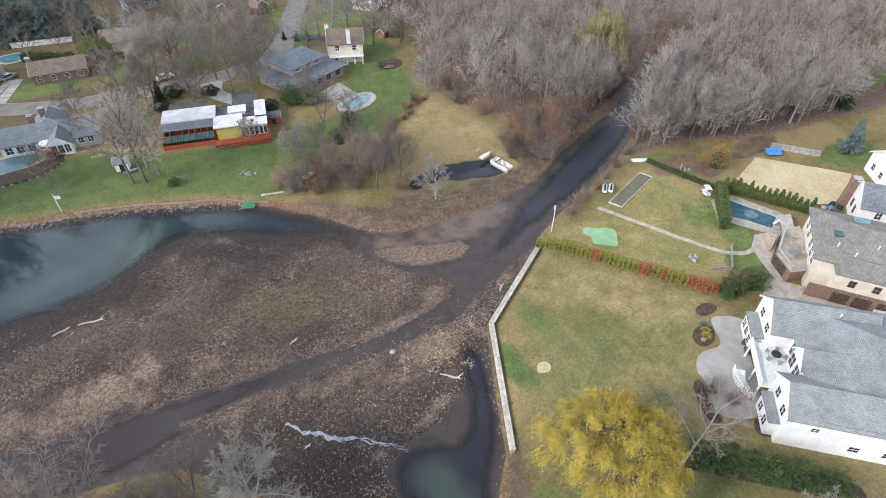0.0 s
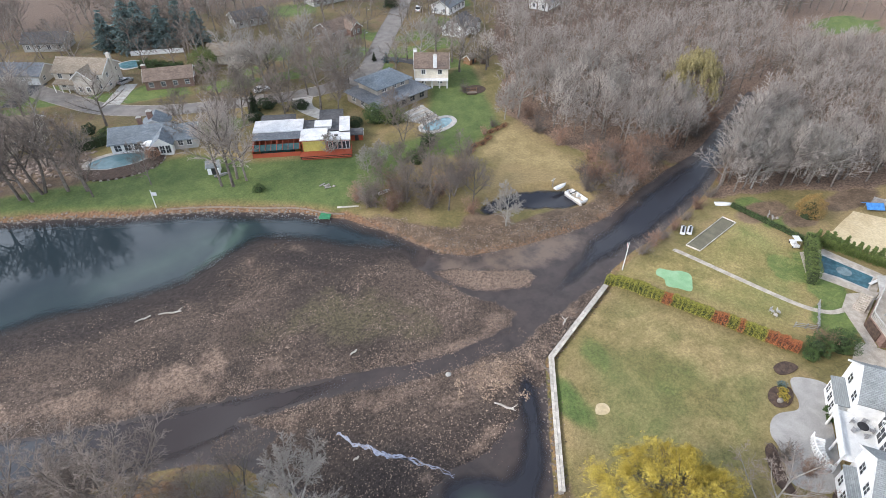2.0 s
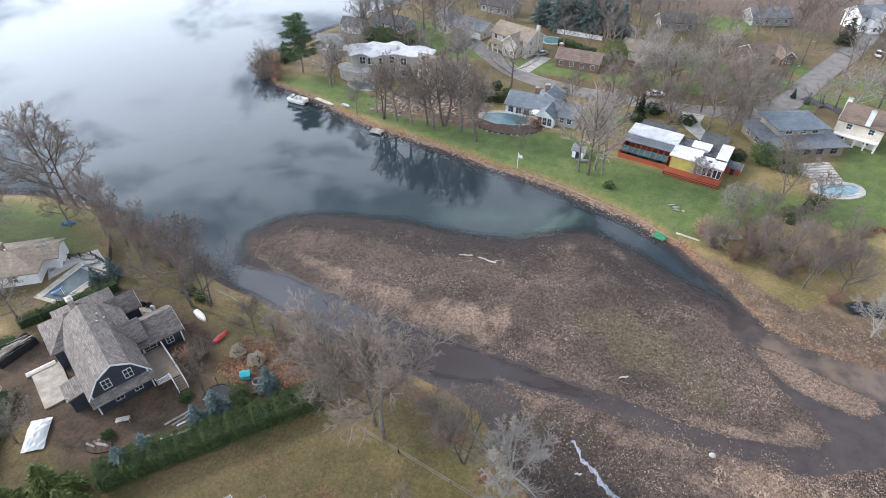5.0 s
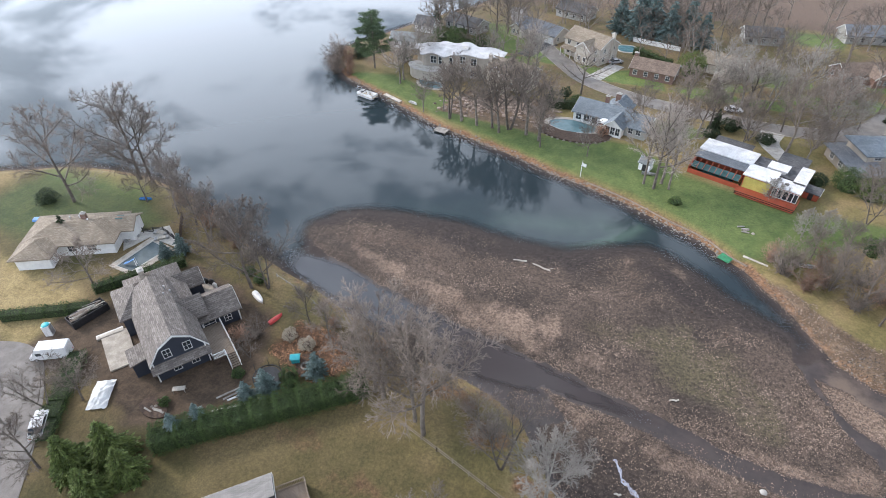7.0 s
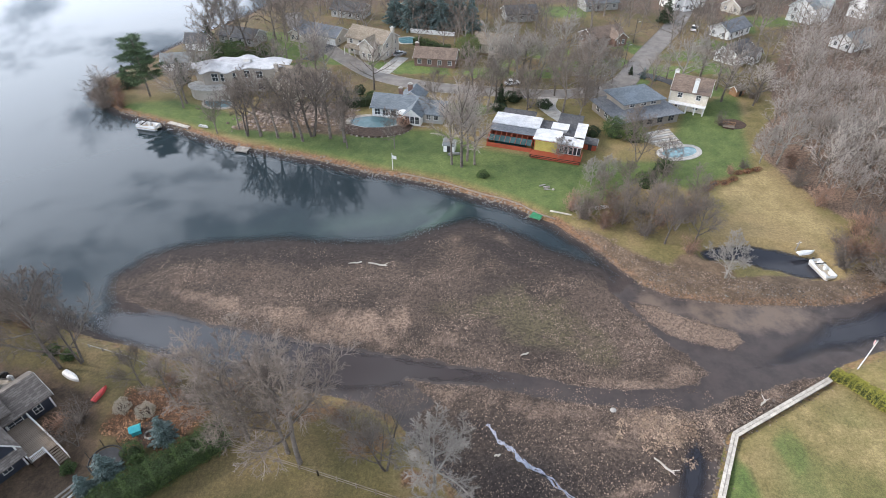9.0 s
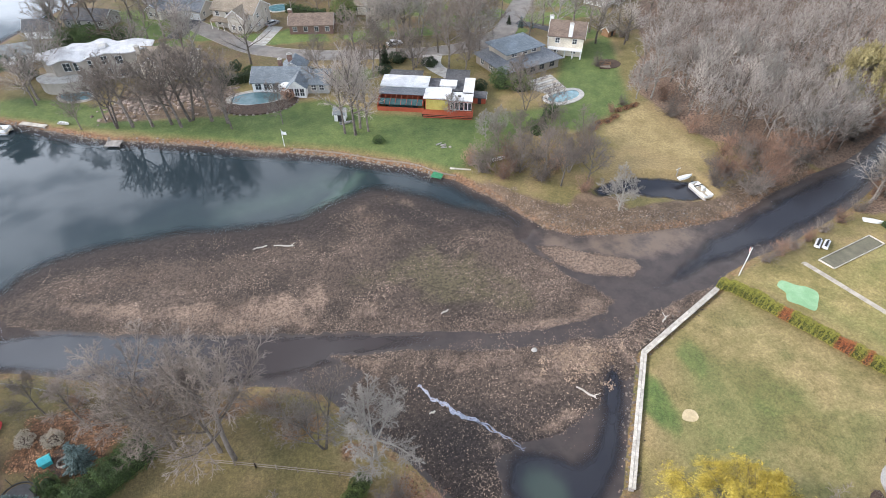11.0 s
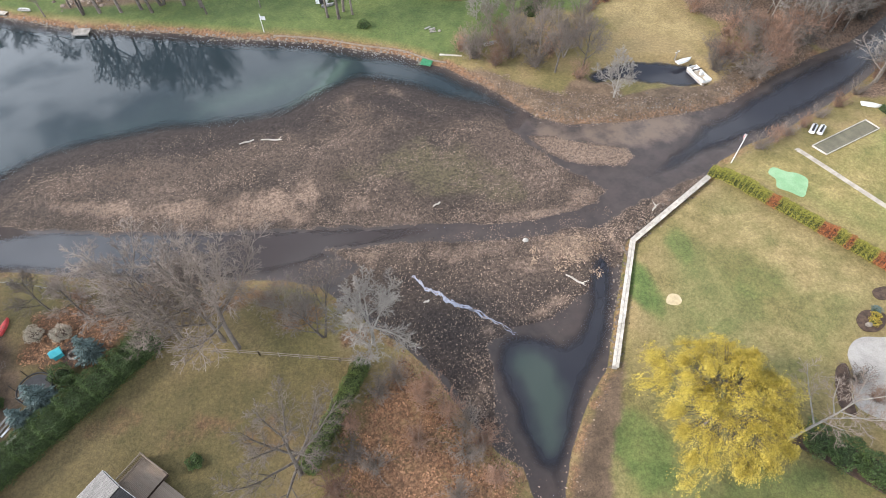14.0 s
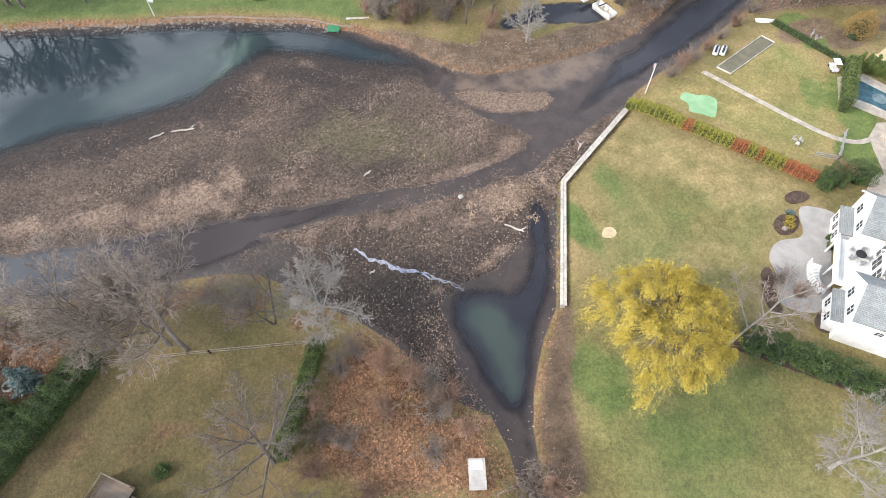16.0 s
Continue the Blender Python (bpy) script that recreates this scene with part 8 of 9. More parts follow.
for x, y, h, w in ((-1.1, 36.7, 14, 1.2), (51.2, 76.8, 9.5, 1.15), (114.6, 95.9, 13, 0.8), (42, 152, 18, 1.0), (75, 117.5, 10, 1.0), (46.5, -5, 15, 1.1), (28, 119.5, 6, 1.3), (33, 108, 7, 1.2), (37, 110, 6.5, 1.2)):
    plant(PALE, x, y, h / 12.0, squash=w)
OPEN = bare_tree("tree", "wide bare tree with long low limbs on the lawn", RNG, 16, BARK, TWIG, spread=1.25, density=1.0, fork=0.2, rise=0.8, stout=1.2)
plant(OPEN, -12.0, 21.9, 1.08, 40)
plant(OPEN, -18.5, 13.5, 0.6, 160)
plant(OPEN, -9.5, 13.0, 0.5, 250)
LEANING = bare_tree("tree", "leaning pale bare tree beside the patio", RNG, 13, BARK_PALE, TWIG_PINK, spread=1.0, density=0.85, fork=0.35, rise=0.8, lean=(0.5, 0.1))
plant(LEANING, 45.5, 12.1, 1.0, 0)
for i, (x, y, s) in enumerate(((1.0, 31.0, 1.2), (3.4, 27.2, 1.3), (-1.5, 29.4, 1.2), (2.0, 22.0, 1.3), (7.6, 19.4, 1.4), (10.2, 16.0, 1.3), (-3.5, 20.5, 1.2), (9.6, 20.6, 1.5), (5.2, 15.2, 1.2), (6.3, 25.1, 1.7), (8.2, 23.0, 1.4), (4.6, 28.4, 1.3), (14.2, 7.4, 1.7), (16.4, 6.0, 1.5), (12.4, 5.4, 1.4), (-8.4, 19, 1.6), (-6, 22.5, 1.4), (-5.4, 26.0, 1.2), (-12, 15, 1.5), (-3, 14, 1.2),
                               (29, 95, 2.0), (32.5, 92, 1.9), (36, 94, 2.0), (27, 98, 1.5), (40, 89.5, 2.0), (44, 93, 2.0), (49, 95, 1.8), (36, 99, 1.7), (41.5, 97, 1.8), (47, 84, 1.3), (31, 99, 1.8), (52, 97, 1.6),
                               (74, 80, 1.8), (79, 82, 2.0), (84, 84, 1.9), (90, 84.5, 1.8), (97, 86, 1.9), (104, 88, 2.0), (110, 90, 1.8), (82, 90, 1.8), (86, 95, 1.8), (80, 100, 1.7), (79, 108, 1.8), (81, 115, 1.6),
                               (70.6, 58.4, 1.1), (74, 59.8, 1.2), (77.5, 60.6, 1.1), (81.5, 61.8, 1.0), (86, 63.4, 1.0), (91, 65, 1.1), (97, 67.5, 1.2), (104, 71, 1.4),
                               (-95, 149, 2.4), (-97.5, 153, 2.6), (-93, 153.5, 2.0), (-99.5, 159, 2.2), (-90, 148, 1.6), (-50.5, 46.5, 1.4), (-52.6, 44.8, 1.1), (-36, 50, 1.4), (-30, 50.6, 1.3), (-25, 49, 1.3), (-14, 46, 1.3), (-10, 43.5, 1.4), (-40, 53, 1.2),
                               (-72, 66, 1.6), (-77, 68, 1.7), (-83, 71, 1.6), (-68, 64.5, 1.5), (-63, 62, 1.3), (-87, 72, 1.5), (58.2, 17.0, 1.0), (59.2, 14.0, 1.0), (88.5, 154, 1.4), (80, 28, 1.2), (73, 137, 1.2), (66, 112.5, 0.8), (70, 115.2, 0.8))):
    plant(BUSHES[i % 2 if i < 53 else (i + 1) % 2], x, y, s)
for i in range(60):
    f = RNG.uniform()
    x = 77 + 48 * f
    y = 75.5 + 0.37 * (x - 77) + abs(RNG.normal()) * 6
    if signed(np.array([x]), np.array([y]), CREEK)[0] > 1.5:
        plant(BUSHES[i % 2], x, y, RNG.uniform(1.0, 2.0), squash=1.3)
for i in range(74):
    f = RNG.uniform()
    x = 99 + 62 * f
    y = float(np.interp(x, [99, 112, 126, 140, 161], [67, 63.5, 57, 53.5, 50])) + abs(RNG.normal()) * 6
    if signed(np.array([x]), np.array([y]), CREEK)[0] > 1.5:
        plant(WOODLAND[RNG.randint(0, 5)], x, y, RNG.uniform(0.6, 1.0), squash=1.2)
for x, y, s in ((4.3, 115.4, 1.45), (5.6, 118.2, 1.35), (2.0, 116.6, 1.2), (7.4, 116.4, 1.1)):
    plant(WOODLAND[int(s * 10) % 5], x, y, s)
for i in range(18):
    x = 106 + 1.5 * i
    y = float(np.interp(x, [105.5, 114.5, 127, 152], [73, 78.5, 84, 98])) - 2.2 - RNG.uniform(0, 3.5)
    plant(WOODLAND[i % 5], x, y, RNG.uniform(0.85, 1.15), squash=1.2)
# neighbourhood trees between the houses
spots, FAR_SPOTS = 0, []
for i in range(1400):
    x, y = RNG.uniform(-75, 175), RNG.uniform(146, 262)
    here = np.array([x]), np.array([y])
    if signed(*here, WOODS)[0] < 2 or signed(*here, BASIN)[0] < 4 or spots > 215:
        continue
    near = min(min(math.hypot(x - p[0], y - p[1]) for p in smooth_line(road, 3)) for road in (ROAD_A, ROAD_B))
    if near < 6.5 or any(math.hypot(x - o.location.x, y - o.location.y) < 9.5 for o in scene.objects if o.name.startswith("house")) or (y < 160 and RNG.uniform() < 0.4):
        continue
    if -36 < x < 4 and 166 < y < 188:
        continue
    FAR_SPOTS.append((x, y))
    spots += 1

FAR_SPOTS.sort(key=lambda p: math.hypot(*p))
for x, y in FAR_SPOTS[:30]:
    plant(WOODLAND[RNG.randint(0, 5)], x, y, RNG.uniform(0.7, 1.15), squash=1.35)

# ---------------------------------------------------------------- boats, docks, vehicles, yard things


def rowboat(name, label, x, y, z, turn, L, hull, inside=GREY_WOOD, tip=0.0, upside=False):
    """An open boat: a sheer hull with pointed bow, thwarts across it; or lying keel up."""
    r = thing(name, label, "boat", x, y, z, turn)
    g, n = Geo(), 9
    rows = []
    for i in range(n):
        f = i / (n - 1)
        w = L * 0.17 * (1 - max(0, (f - 0.35) / 0.65) ** 2.2) * (0.86 + 0.14 * min(1, f / 0.3)) + 0.01
        h = 0.42 + 0.14 * f * f
        rows.append([((f - 0.5) * L, sy * w * k, zz) for sy, k, zz in ((-1, 1, h), (-1, 0.72, 0.1), (-1, 0.2, 0.0), (1, 0.2, 0.0), (1, 0.72, 0.1), (1, 1, h))])
    g.v = [v for row in rows for v in row]
    g.f = [(i * 6 + k, i * 6 + k + 1, (i + 1) * 6 + k + 1, (i + 1) * 6 + k) for i in range(n - 1) for k in range(5)] + [tuple(range(5, -1, -1))]
    if upside:
        g.v = [(a, b, 0.56 - c) for a, b, c in g.v]
    part("hull", g, hull, r)
    if not upside:
        for f in (-0.28, 0.0, 0.25):
            part("thwart", Geo().box(f * L - 0.12, f * L + 0.12, -L * 0.14, L * 0.14, 0.28, 0.33), inside, r)
        part("floor", Geo().box(-0.46 * L, 0.3 * L, -L * 0.10, L * 0.10, 0.09, 0.12), inside, r)
    return r


def pontoon(x, y, z, turn, label, size=1.0):
    r = thing("pontoon_boat", label, "boat", x, y, z, turn)
    r.scale = (size, size, size)
    for s in (-0.95, 0.95):
        part("pontoon", Geo().tube([(-3.0, s, 0.25), (-2.9, s, 0.25), (2.4, s, 0.25), (3.1, s, 0.42)], [0.1, 0.32, 0.32, 0.06], 10), METAL_GREY, r)
    part("deck", Geo().box(-3.0, 2.9, -1.25, 1.25, 0.55, 0.66), CANVAS, r)
    for a, b, c, d in ((-3.0, 2.7, -1.25, -1.19), (-3.0, 2.7, 1.19, 1.25), (2.64, 2.7, -1.2, 1.2), (-3.0, -2.94, -1.2, 1.2)):
        part("fence_panel", Geo().box(a, b, c, d, 0.75, 1.35), WHITE_PAINT, r)
    for a, b, c, d in ((-2.7, -1.6, -1.15, -0.45), (-2.7, -1.6, 0.45, 1.15), (0.9, 2.5, -1.15, -0.5), (0.9, 2.5, 0.5, 1.15)):
        s = part("bench_seat", Geo().box(a, b, c, d, 0.66, 1.05), WHITE_PAINT, r)
        e = c if c < 0 else d
        part("backrest", Geo().box(a, b, min(e, e - 0.18 * math.copysign(1, e)), max(e, e - 0.18 * math.copysign(1, e)), 1.05, 1.4), CAR_WHITE, s)
    part("console", Geo().box(-0.5, 0.1, 0.3, 1.0, 0.66, 1.5), WHITE_PAINT, r)
    part("motor", Geo().box(-3.6, -3.05, -0.2, 0.2, 0.2, 1.3), BLACK, r)
    part("folded_canopy", Geo().tube([(-1.2, -1.2, 1.6), (-1.2, 1.2, 1.6)], [0.13, 0.13], 8).tube([(-1.2, -1.2, 0.7), (-1.2, -1.2, 1.6)], [0.025, 0.025], 5).tube([(-1.2, 1.2, 0.7), (-1.2, 1.2, 1.6)], [0.025, 0.025], 5), BLACK, r)


pontoon(70.6, 79.6, 0.0, -82, "white pontoon boat moored in the little pond", 0.86)
pontoon(-77.6, 136.4, -0.12, -14, "white pontoon boat moored at the lawn's wall")
rowboat("rowboat", "white rowboat pulled up by the moored pontoon", 69.4, 84.0, 1.0, 12, 3.6, WHITE_PAINT, upside=True)
rowboat("rowboat", "pale upturned rowboat by the creek", 96.6, 63.4, 1.05, -28, 3.6, WHITE_PAINT, upside=True)
rowboat("rowboat", "white upturned rowboat on the lawn under trees", -55.7, 54.0, 1.05, -30, 3.4, WHITE_PAINT, upside=True)
rowboat("rowboat", "pale rowboat at the edge of the trees", 33.5, 98.6, 1.05, 10, 3.0, WHITE_PAINT)
rowboat("rowboat", "grey dinghy beside the small garden shed", 2.6, 121.0, 1.05, 8, 3.0, METAL_GREY)
rowboat("rowboat", "white rowboat on the lawn by the water", -62.6, 135.0, 1.05, -20, 2.8, WHITE_PAINT)
rowboat("kayak", "red kayak lying on the yard", -50.0, 50.8, 1.05, 75, 2.8, RED_PLASTIC, upside=True)
rowboat("dinghy", "blue inflatable boat on the grass", -96.2, 70.2, 1.05, 20, 2.6, BLUE_TARP, BLUE_TARP)
rowboat("motorboat", "boat under a bright blue tarp beside the house", -109.5, 57.0, 1.05, 25, 5.0, BLUE_TARP, upside=True)
for i, (x, y, a) in enumerate(((82.0, 60.0, 40), (83.2, 59.4, 38))):
    r = thing("jet_ski", "white personal watercraft on a stand by the court", "watercraft", x, y, None, a, "watercraft")
    part("hull", Geo().extrude([(-0.5, 0.35), (0.0, 0.2), (0.5, 0.35), (0.45, 0.65), (-0.45, 0.65)], -1.4, 1.1, "x").dome(1.1, 0, 0.35, 0.6, 0.45, 0.3), CAR_WHITE, r)
    part("saddle", Geo().extrude([(-0.2, 0.65), (0.2, 0.65), (0.14, 0.95), (-0.14, 0.95)], -1.1, 0.3, "x"), BLACK, r)
    part("handlebar", Geo().tube([(0.5, -0.35, 1.05), (0.45, 0, 1.0), (0.5, 0.35, 1.05)], [0.03, 0.03, 0.03], 5).box(0.35, 0.7, -0.15, 0.15, 0.6, 1.0), BLACK, r)
    part("stand", Geo().box(-0.9, -0.7, -0.5, 0.5, 0, 0.3).box(0.5, 0.7, -0.5, 0.5, 0, 0.3), GREY_WOOD, r)


def dock(name, label, x, y, z, turn, L, W, material, posts=True):
    r = thing(name, label, "dock", x, y, z, turn)
    n = int(L / 0.22)
    for i in range(n):
        part("plank", Geo().box(-L / 2 + L * i / n + 0.01, -L / 2 + L * (i + 1) / n - 0.01, -W / 2, W / 2, 0.35, 0.41), material, r)
    for s in (-W / 2 + 0.12, W / 2 - 0.12):
        part("beam", Geo().box(-L / 2, L / 2, s - 0.06, s + 0.06, 0.15, 0.35), GREY_WOOD, r)
        if posts:
            for e in (-L / 2 + 0.1, L / 2 - 0.1):
                part("post", Geo().tube([(e, s, -1.0), (e, s, 0.75)], [0.08, 0.07], 6), GREY_WOOD, r)
    return r


dock("dock", "small bright green floating dock at the shore", 19.8, 97.2, 0.05, 60, 3.2, 2.3, GREEN_PAINT, False)
dock("dock", "weathered wooden pier with stools on the lake", -49.8, 124.6, 0.1, -10, 3.4, 2.4, GREY_WOOD)
dock("dock", "pale wooden landing along the shore", -70, 137.2, 0.3, -25, 7.0, 1.2, PALE_WOOD, False)
dock("dock", "pale wooden landing by the inlet", 24.6, 97.0, 0.7, -20, 4.5, 0.5, PALE_WOOD, False)


def car(label, x, y, turn, paint, L=4.7, W=1.85, H=1.45, van=False, z=None):
    r = thing("van" if van else "car", label, "vehicle", x, y, (LAND + 0.1) if z is None else z, turn)
    if van:
        prof = [(-L / 2, 0.4), (L / 2, 0.4), (L / 2, 0.95), (L / 2 - 0.5, 1.25), (L / 2 - 1.2, H), (-L / 2 + 0.1, H), (-L / 2, H - 0.2)]
    else:
        prof = [(-L / 2, 0.35), (L / 2, 0.35), (L / 2, 0.7), (L / 2 - 0.3, 0.85), (L / 2 - 1.2, 0.95), (-L / 2 + 0.7, 0.97), (-L / 2, 0.85)]
    part("body", Geo().extrude(prof, -W / 2, W / 2, "y"), paint, r)
    if not van:
        cab = [(-L / 2 + 0.5, 0.96), (L / 2 - 1.3, 0.94), (L / 2 - 2.0, H), (-L / 2 + 1.3, H)]
        part("glasshouse", Geo().extrude(cab, -W / 2 + 0.1, W / 2 - 0.1, "y"), GLASS, r)
        part("roof", Geo().box(-L / 2 + 1.25, L / 2 - 1.95, -W / 2 + 0.08, W / 2 - 0.08, H, H + 0.05), paint, r)
    else:
        part("windscreen", Geo().extrude([(L / 2 - 0.52, 1.27), (L / 2 - 1.18, H - 0.08), (L / 2 - 1.1, H - 0.06), (L / 2 - 0.44, 1.29)], -W / 2 + 0.12, W / 2 - 0.12, "y"), GLASS, r)
        for s in (-1, 1):
            part("side_window", Geo().box(L / 2 - 1.9, L / 2 - 1.1, s * W / 2 - 0.02, s * W / 2 + 0.02, 1.25, 1.8), GLASS, r)
    for sx in (-L / 2 + 0.85, L / 2 - 0.85):
        for sy in (-W / 2 + 0.06, W / 2 - 0.06):
            w = part("wheel", Geo().tube([(sx, sy - 0.1, 0.33), (sx, sy + 0.1, 0.33)], [0.33, 0.33], 14), RUBBER, r)
            part("rim", Geo().tube([(sx, sy - 0.11, 0.33), (sx, sy + 0.11, 0.33)], [0.2, 0.2], 10), METAL_GREY, w)
    for sy in (-W / 2 + 0.3, W / 2 - 0.3):
        part("headlight", Geo().box(L / 2 - 0.02, L / 2 + 0.02, sy - 0.16, sy + 0.16, 0.62, 0.76), GLASS, r)
        part("tail_light", Geo().box(-L / 2 - 0.02, -L / 2 + 0.02, sy - 0.12, sy + 0.12, 0.6, 0.8), RED_PLASTIC, r)
    return r


car("white car parked on the lane", -68.2, 21.6, 128, CAR_WHITE, 4.9)
car("white delivery van parked beside the yard", -77.4, 31.4, 210, CAR_WHITE, 5.6, 2.0, 2.5, True)
car("silver car parked on the pale driveway", -14.6, 186.4, 40, CAR_SILVER)
car("white pickup parked on the street", 92, 213, 60, CAR_WHITE, 5.2, 1.9, 1.7)
car("white car under trees by the street", 20.5, 163, 10, CAR_WHITE)
car("white car parked at the woods' street", 92, 9.5, 40, CAR_WHITE, z=LAND + 0.1)

# roll-off container heaped with boards
r = thing("container", "dark open container heaped with old boards", "container", -79.2, 39.8, LAND, 76)
for a in ((-3, 3, -1.2, -1.1), (-3, 3, 1.1, 1.2), (-3, -2.9, -1.1, 1.1), (2.9, 3, -1.1, 1.1)):
    part("side", Geo().box(*a, 0.15, 1.5), BLACK, r)
part("floor", Geo().box(-3, 3, -1.2, 1.2, 0.1, 0.2), BLACK, r)
for i in range(26):
    a = RNG.uniform(-25, 25)
    x, y = RNG.uniform(-1.8, 1.8), RNG.uniform(-0.7, 0.7)
    L = RNG.uniform(0.8, 1.6)
    part("board", Geo().box(x - L, x + L, y - 0.09, y + 0.09, 0.9 + 0.04 * i, 0.95 + 0.04 * i, turn=a), (PALE_WOOD, GREY_WOOD, DECK_WOOD)[i % 3], r)
r = thing("portable_toilet", "white portable toilet with a blue-green roof by the lane", "toilet", -81.9, 34.6, LAND, 30)
part("cabin", Geo().box(-0.55, 0.55, -0.55, 0.55, 0, 2.1), WHITE_PAINT, r)
part("roof", Geo().dome(0, 0, 2.1, 0.62, 0.62, 0.25, 3, 12), TEAL_PLASTIC, r)
part("door", Geo().box(0.55, 0.58, -0.4, 0.4, 0.1, 1.95), METAL_GREY, r)
# tarpaulin over a heap
g = Geo()
for i in range(9):
    for j in range(13):
        x, y = -2 + 0.5 * i, -3.4 + 0.57 * j
        g.v.append((x, y, 0.15 + 0.9 * max(0, 1 - (x / 2.2) ** 2) * max(0, 1 - (y / 3.6) ** 2) + 0.22 * RNG.uniform()))
g.f = [(j + 13 * i, j + 13 * (i + 1), j + 1 + 13 * (i + 1), j + 1 + 13 * i) for i in range(8) for j in range(12)]
tarp = tagged(part("tarpaulin", g, WHITE_PAINT), "crumpled white tarpaulin over a heap in the yard", "tarpaulin")
tarp.matrix_basis = pose(-64.6, 28.6, LAND - 0.05, 0, 0, 30)
tarp.scale = (0.7, 0.75, 1.0)

# trampoline
r = thing("trampoline", "black round trampoline with a safety net on poles", "trampoline", -43.8, 40.0, None)
R = 2.1
part("mat", Geo().tube([(0, 0, 0.86), (0, 0, 0.88)], [R - 0.25, R - 0.25], 24), BLACK, r)
g = Geo()
for i in range(24):
    a, b = i * math.pi / 12, (i + 1) * math.pi / 12
    g.tube([(R * math.cos(a), R * math.sin(a), 0.88), (R * math.cos(b), R * math.sin(b), 0.88)], [0.11, 0.11], 5)
part("rim_pad", g, BLACK, r)
for i in range(6):
    a = i * math.pi / 3
    part("net_pole", Geo().tube([(R * math.cos(a), R * math.sin(a), -0.05), (R * math.cos(a), R * math.sin(a), 2.6)], [0.04, 0.04], 6), BLACK, r)
# teal play house
r = thing("playhouse", "small teal plastic playhouse on leaf litter", "playhouse", -42.0, 44.6, None, 25)
part("wall", Geo().box(-0.6, 0.6, -0.5, 0.5, 0, 1.0), TEAL_PLASTIC, r)
part("roof", Geo().extrude([(-0.65, 0.95), (0.65, 0.95), (0, 1.5)], -0.75, 0.75, "x"), TEAL_PLASTIC, r)
part("doorway", Geo().box(0.6, 0.63, -0.25, 0.25, 0, 0.8), BLACK, r)
r = thing("fire_pit", "round stone fire pit on bare ground", "fire pit", -40.0, 44.2, None)
for i in range(12):
    a = i * math.pi / 6
    part("stone", Geo().box(0.65 * math.cos(a) - 0.16, 0.65 * math.cos(a) + 0.16, 0.65 * math.sin(a) - 0.12, 0.65 * math.sin(a) + 0.12, 0, 0.32, turn=math.degrees(a) + 90), STONE, r)
part("ash", Geo().tube([(0, 0, -0.05), (0, 0, 0.1)], [0.55, 0.55], 12), MULCH, r)
slab("stone_circle", smooth_line([(-41.6, 46.2), (-38.4, 46.4), (-37.2, 44.4), (-38.6, 42.6), (-41, 42.8)], 4, True), MULCH, "dark bare circle round the fire pit", "ground", LAND + 0.05)
# yard boards, walkway slab, work bench
for x, y, a, L, m in ((-47.6, 36.2, 55, 4.4, GREY_WOOD), (-46.9, 36.0, 57, 3.4, GREY_WOOD), (-46.4, 35.6, 52, 2.4, WHITE_PAINT), (-48.2, 31.6, 38, 3.2, PALE_WOOD)):
    r = tagged(part("plank", Geo().box(-L / 2, L / 2, -0.14, 0.14, 0, 0.1), m), "long old board lying on the yard", "board", "yard boards")
    r.matrix_basis = pose(x, y, LAND - 0.02, 0, 0, a)
r = tagged(part("walkway", Geo().box(-2.4, 2.4, -0.8, 0.8, -0.3, 0.3), CONCRETE), "raised grey concrete slab beside the tall hedge", "slab")
r.matrix_basis = pose(-45.6, 33.2, LAND, 0, 0, 38)
r = thing("work_table", "pale folding table standing in the yard", "table", -54.6, 33.4, None, 30)
part("tabletop", Geo().box(-0.9, 0.9, -0.4, 0.4, 0.7, 0.76), PALE_WOOD, r)
for a in (-0.8, 0.8):
    for b in (-0.32, 0.32):
        part("leg", Geo().box(a - 0.04, a + 0.04, b - 0.04, b + 0.04, -0.05, 0.7), GREY_WOOD, r)
# covered patio furniture behind the navy house
slab("patio", [(-71, 50.2), (-67.4, 54.4), (-61.6, 52.6), (-63.4, 49.4), (-67, 48)], TERRACE, "tan stone patio behind the navy house", "patio", LAND + 0.06)
for x, y, m, s in ((-66.8, 53.8, BLACK, 0.8), (-65.6, 54.0, BLACK, 0.7), (-64.4, 53.4, WHITE_PAINT, 0.55), (-68.4, 53.6, BLACK, 0.6)):
    tagged(part("covered_grill", Geo().box(x - s * 0.6, x + s * 0.6, y - s * 0.4, y + s * 0.4, LAND + 0.0, LAND + 0.9).dome(x, y, LAND + 0.9, s * 0.6, s * 0.4, 0.25, 3, 10), m), "bulky patio item under a cover", "patio furniture")

r = thing("patio_umbrella", "tan canvas umbrella open over the patio behind the navy house", "umbrella", -67.4, 51.9, LAND + 0.06)
part("pole", Geo().tube([(0, 0, 0), (0, 0, 2.75)], [0.03, 0.03], 6), METAL_GREY, r)
part("base", Geo().tube([(0, 0, 0), (0, 0, 0.1)], [0.3, 0.28], 10), CONCRETE, r)
canopy_ = part("canopy", Geo().dome(0, 0, 2.15, 1.45, 1.45, 0.6, 3, 8), CANVAS, r)
for i in range(8):
    a = i * math.pi / 4
    part("rib", Geo().tube([(0, 0, 2.72), (1.46 * math.cos(a), 1.46 * math.sin(a), 2.14)], [0.014, 0.014], 4), PALE_WOOD, canopy_)
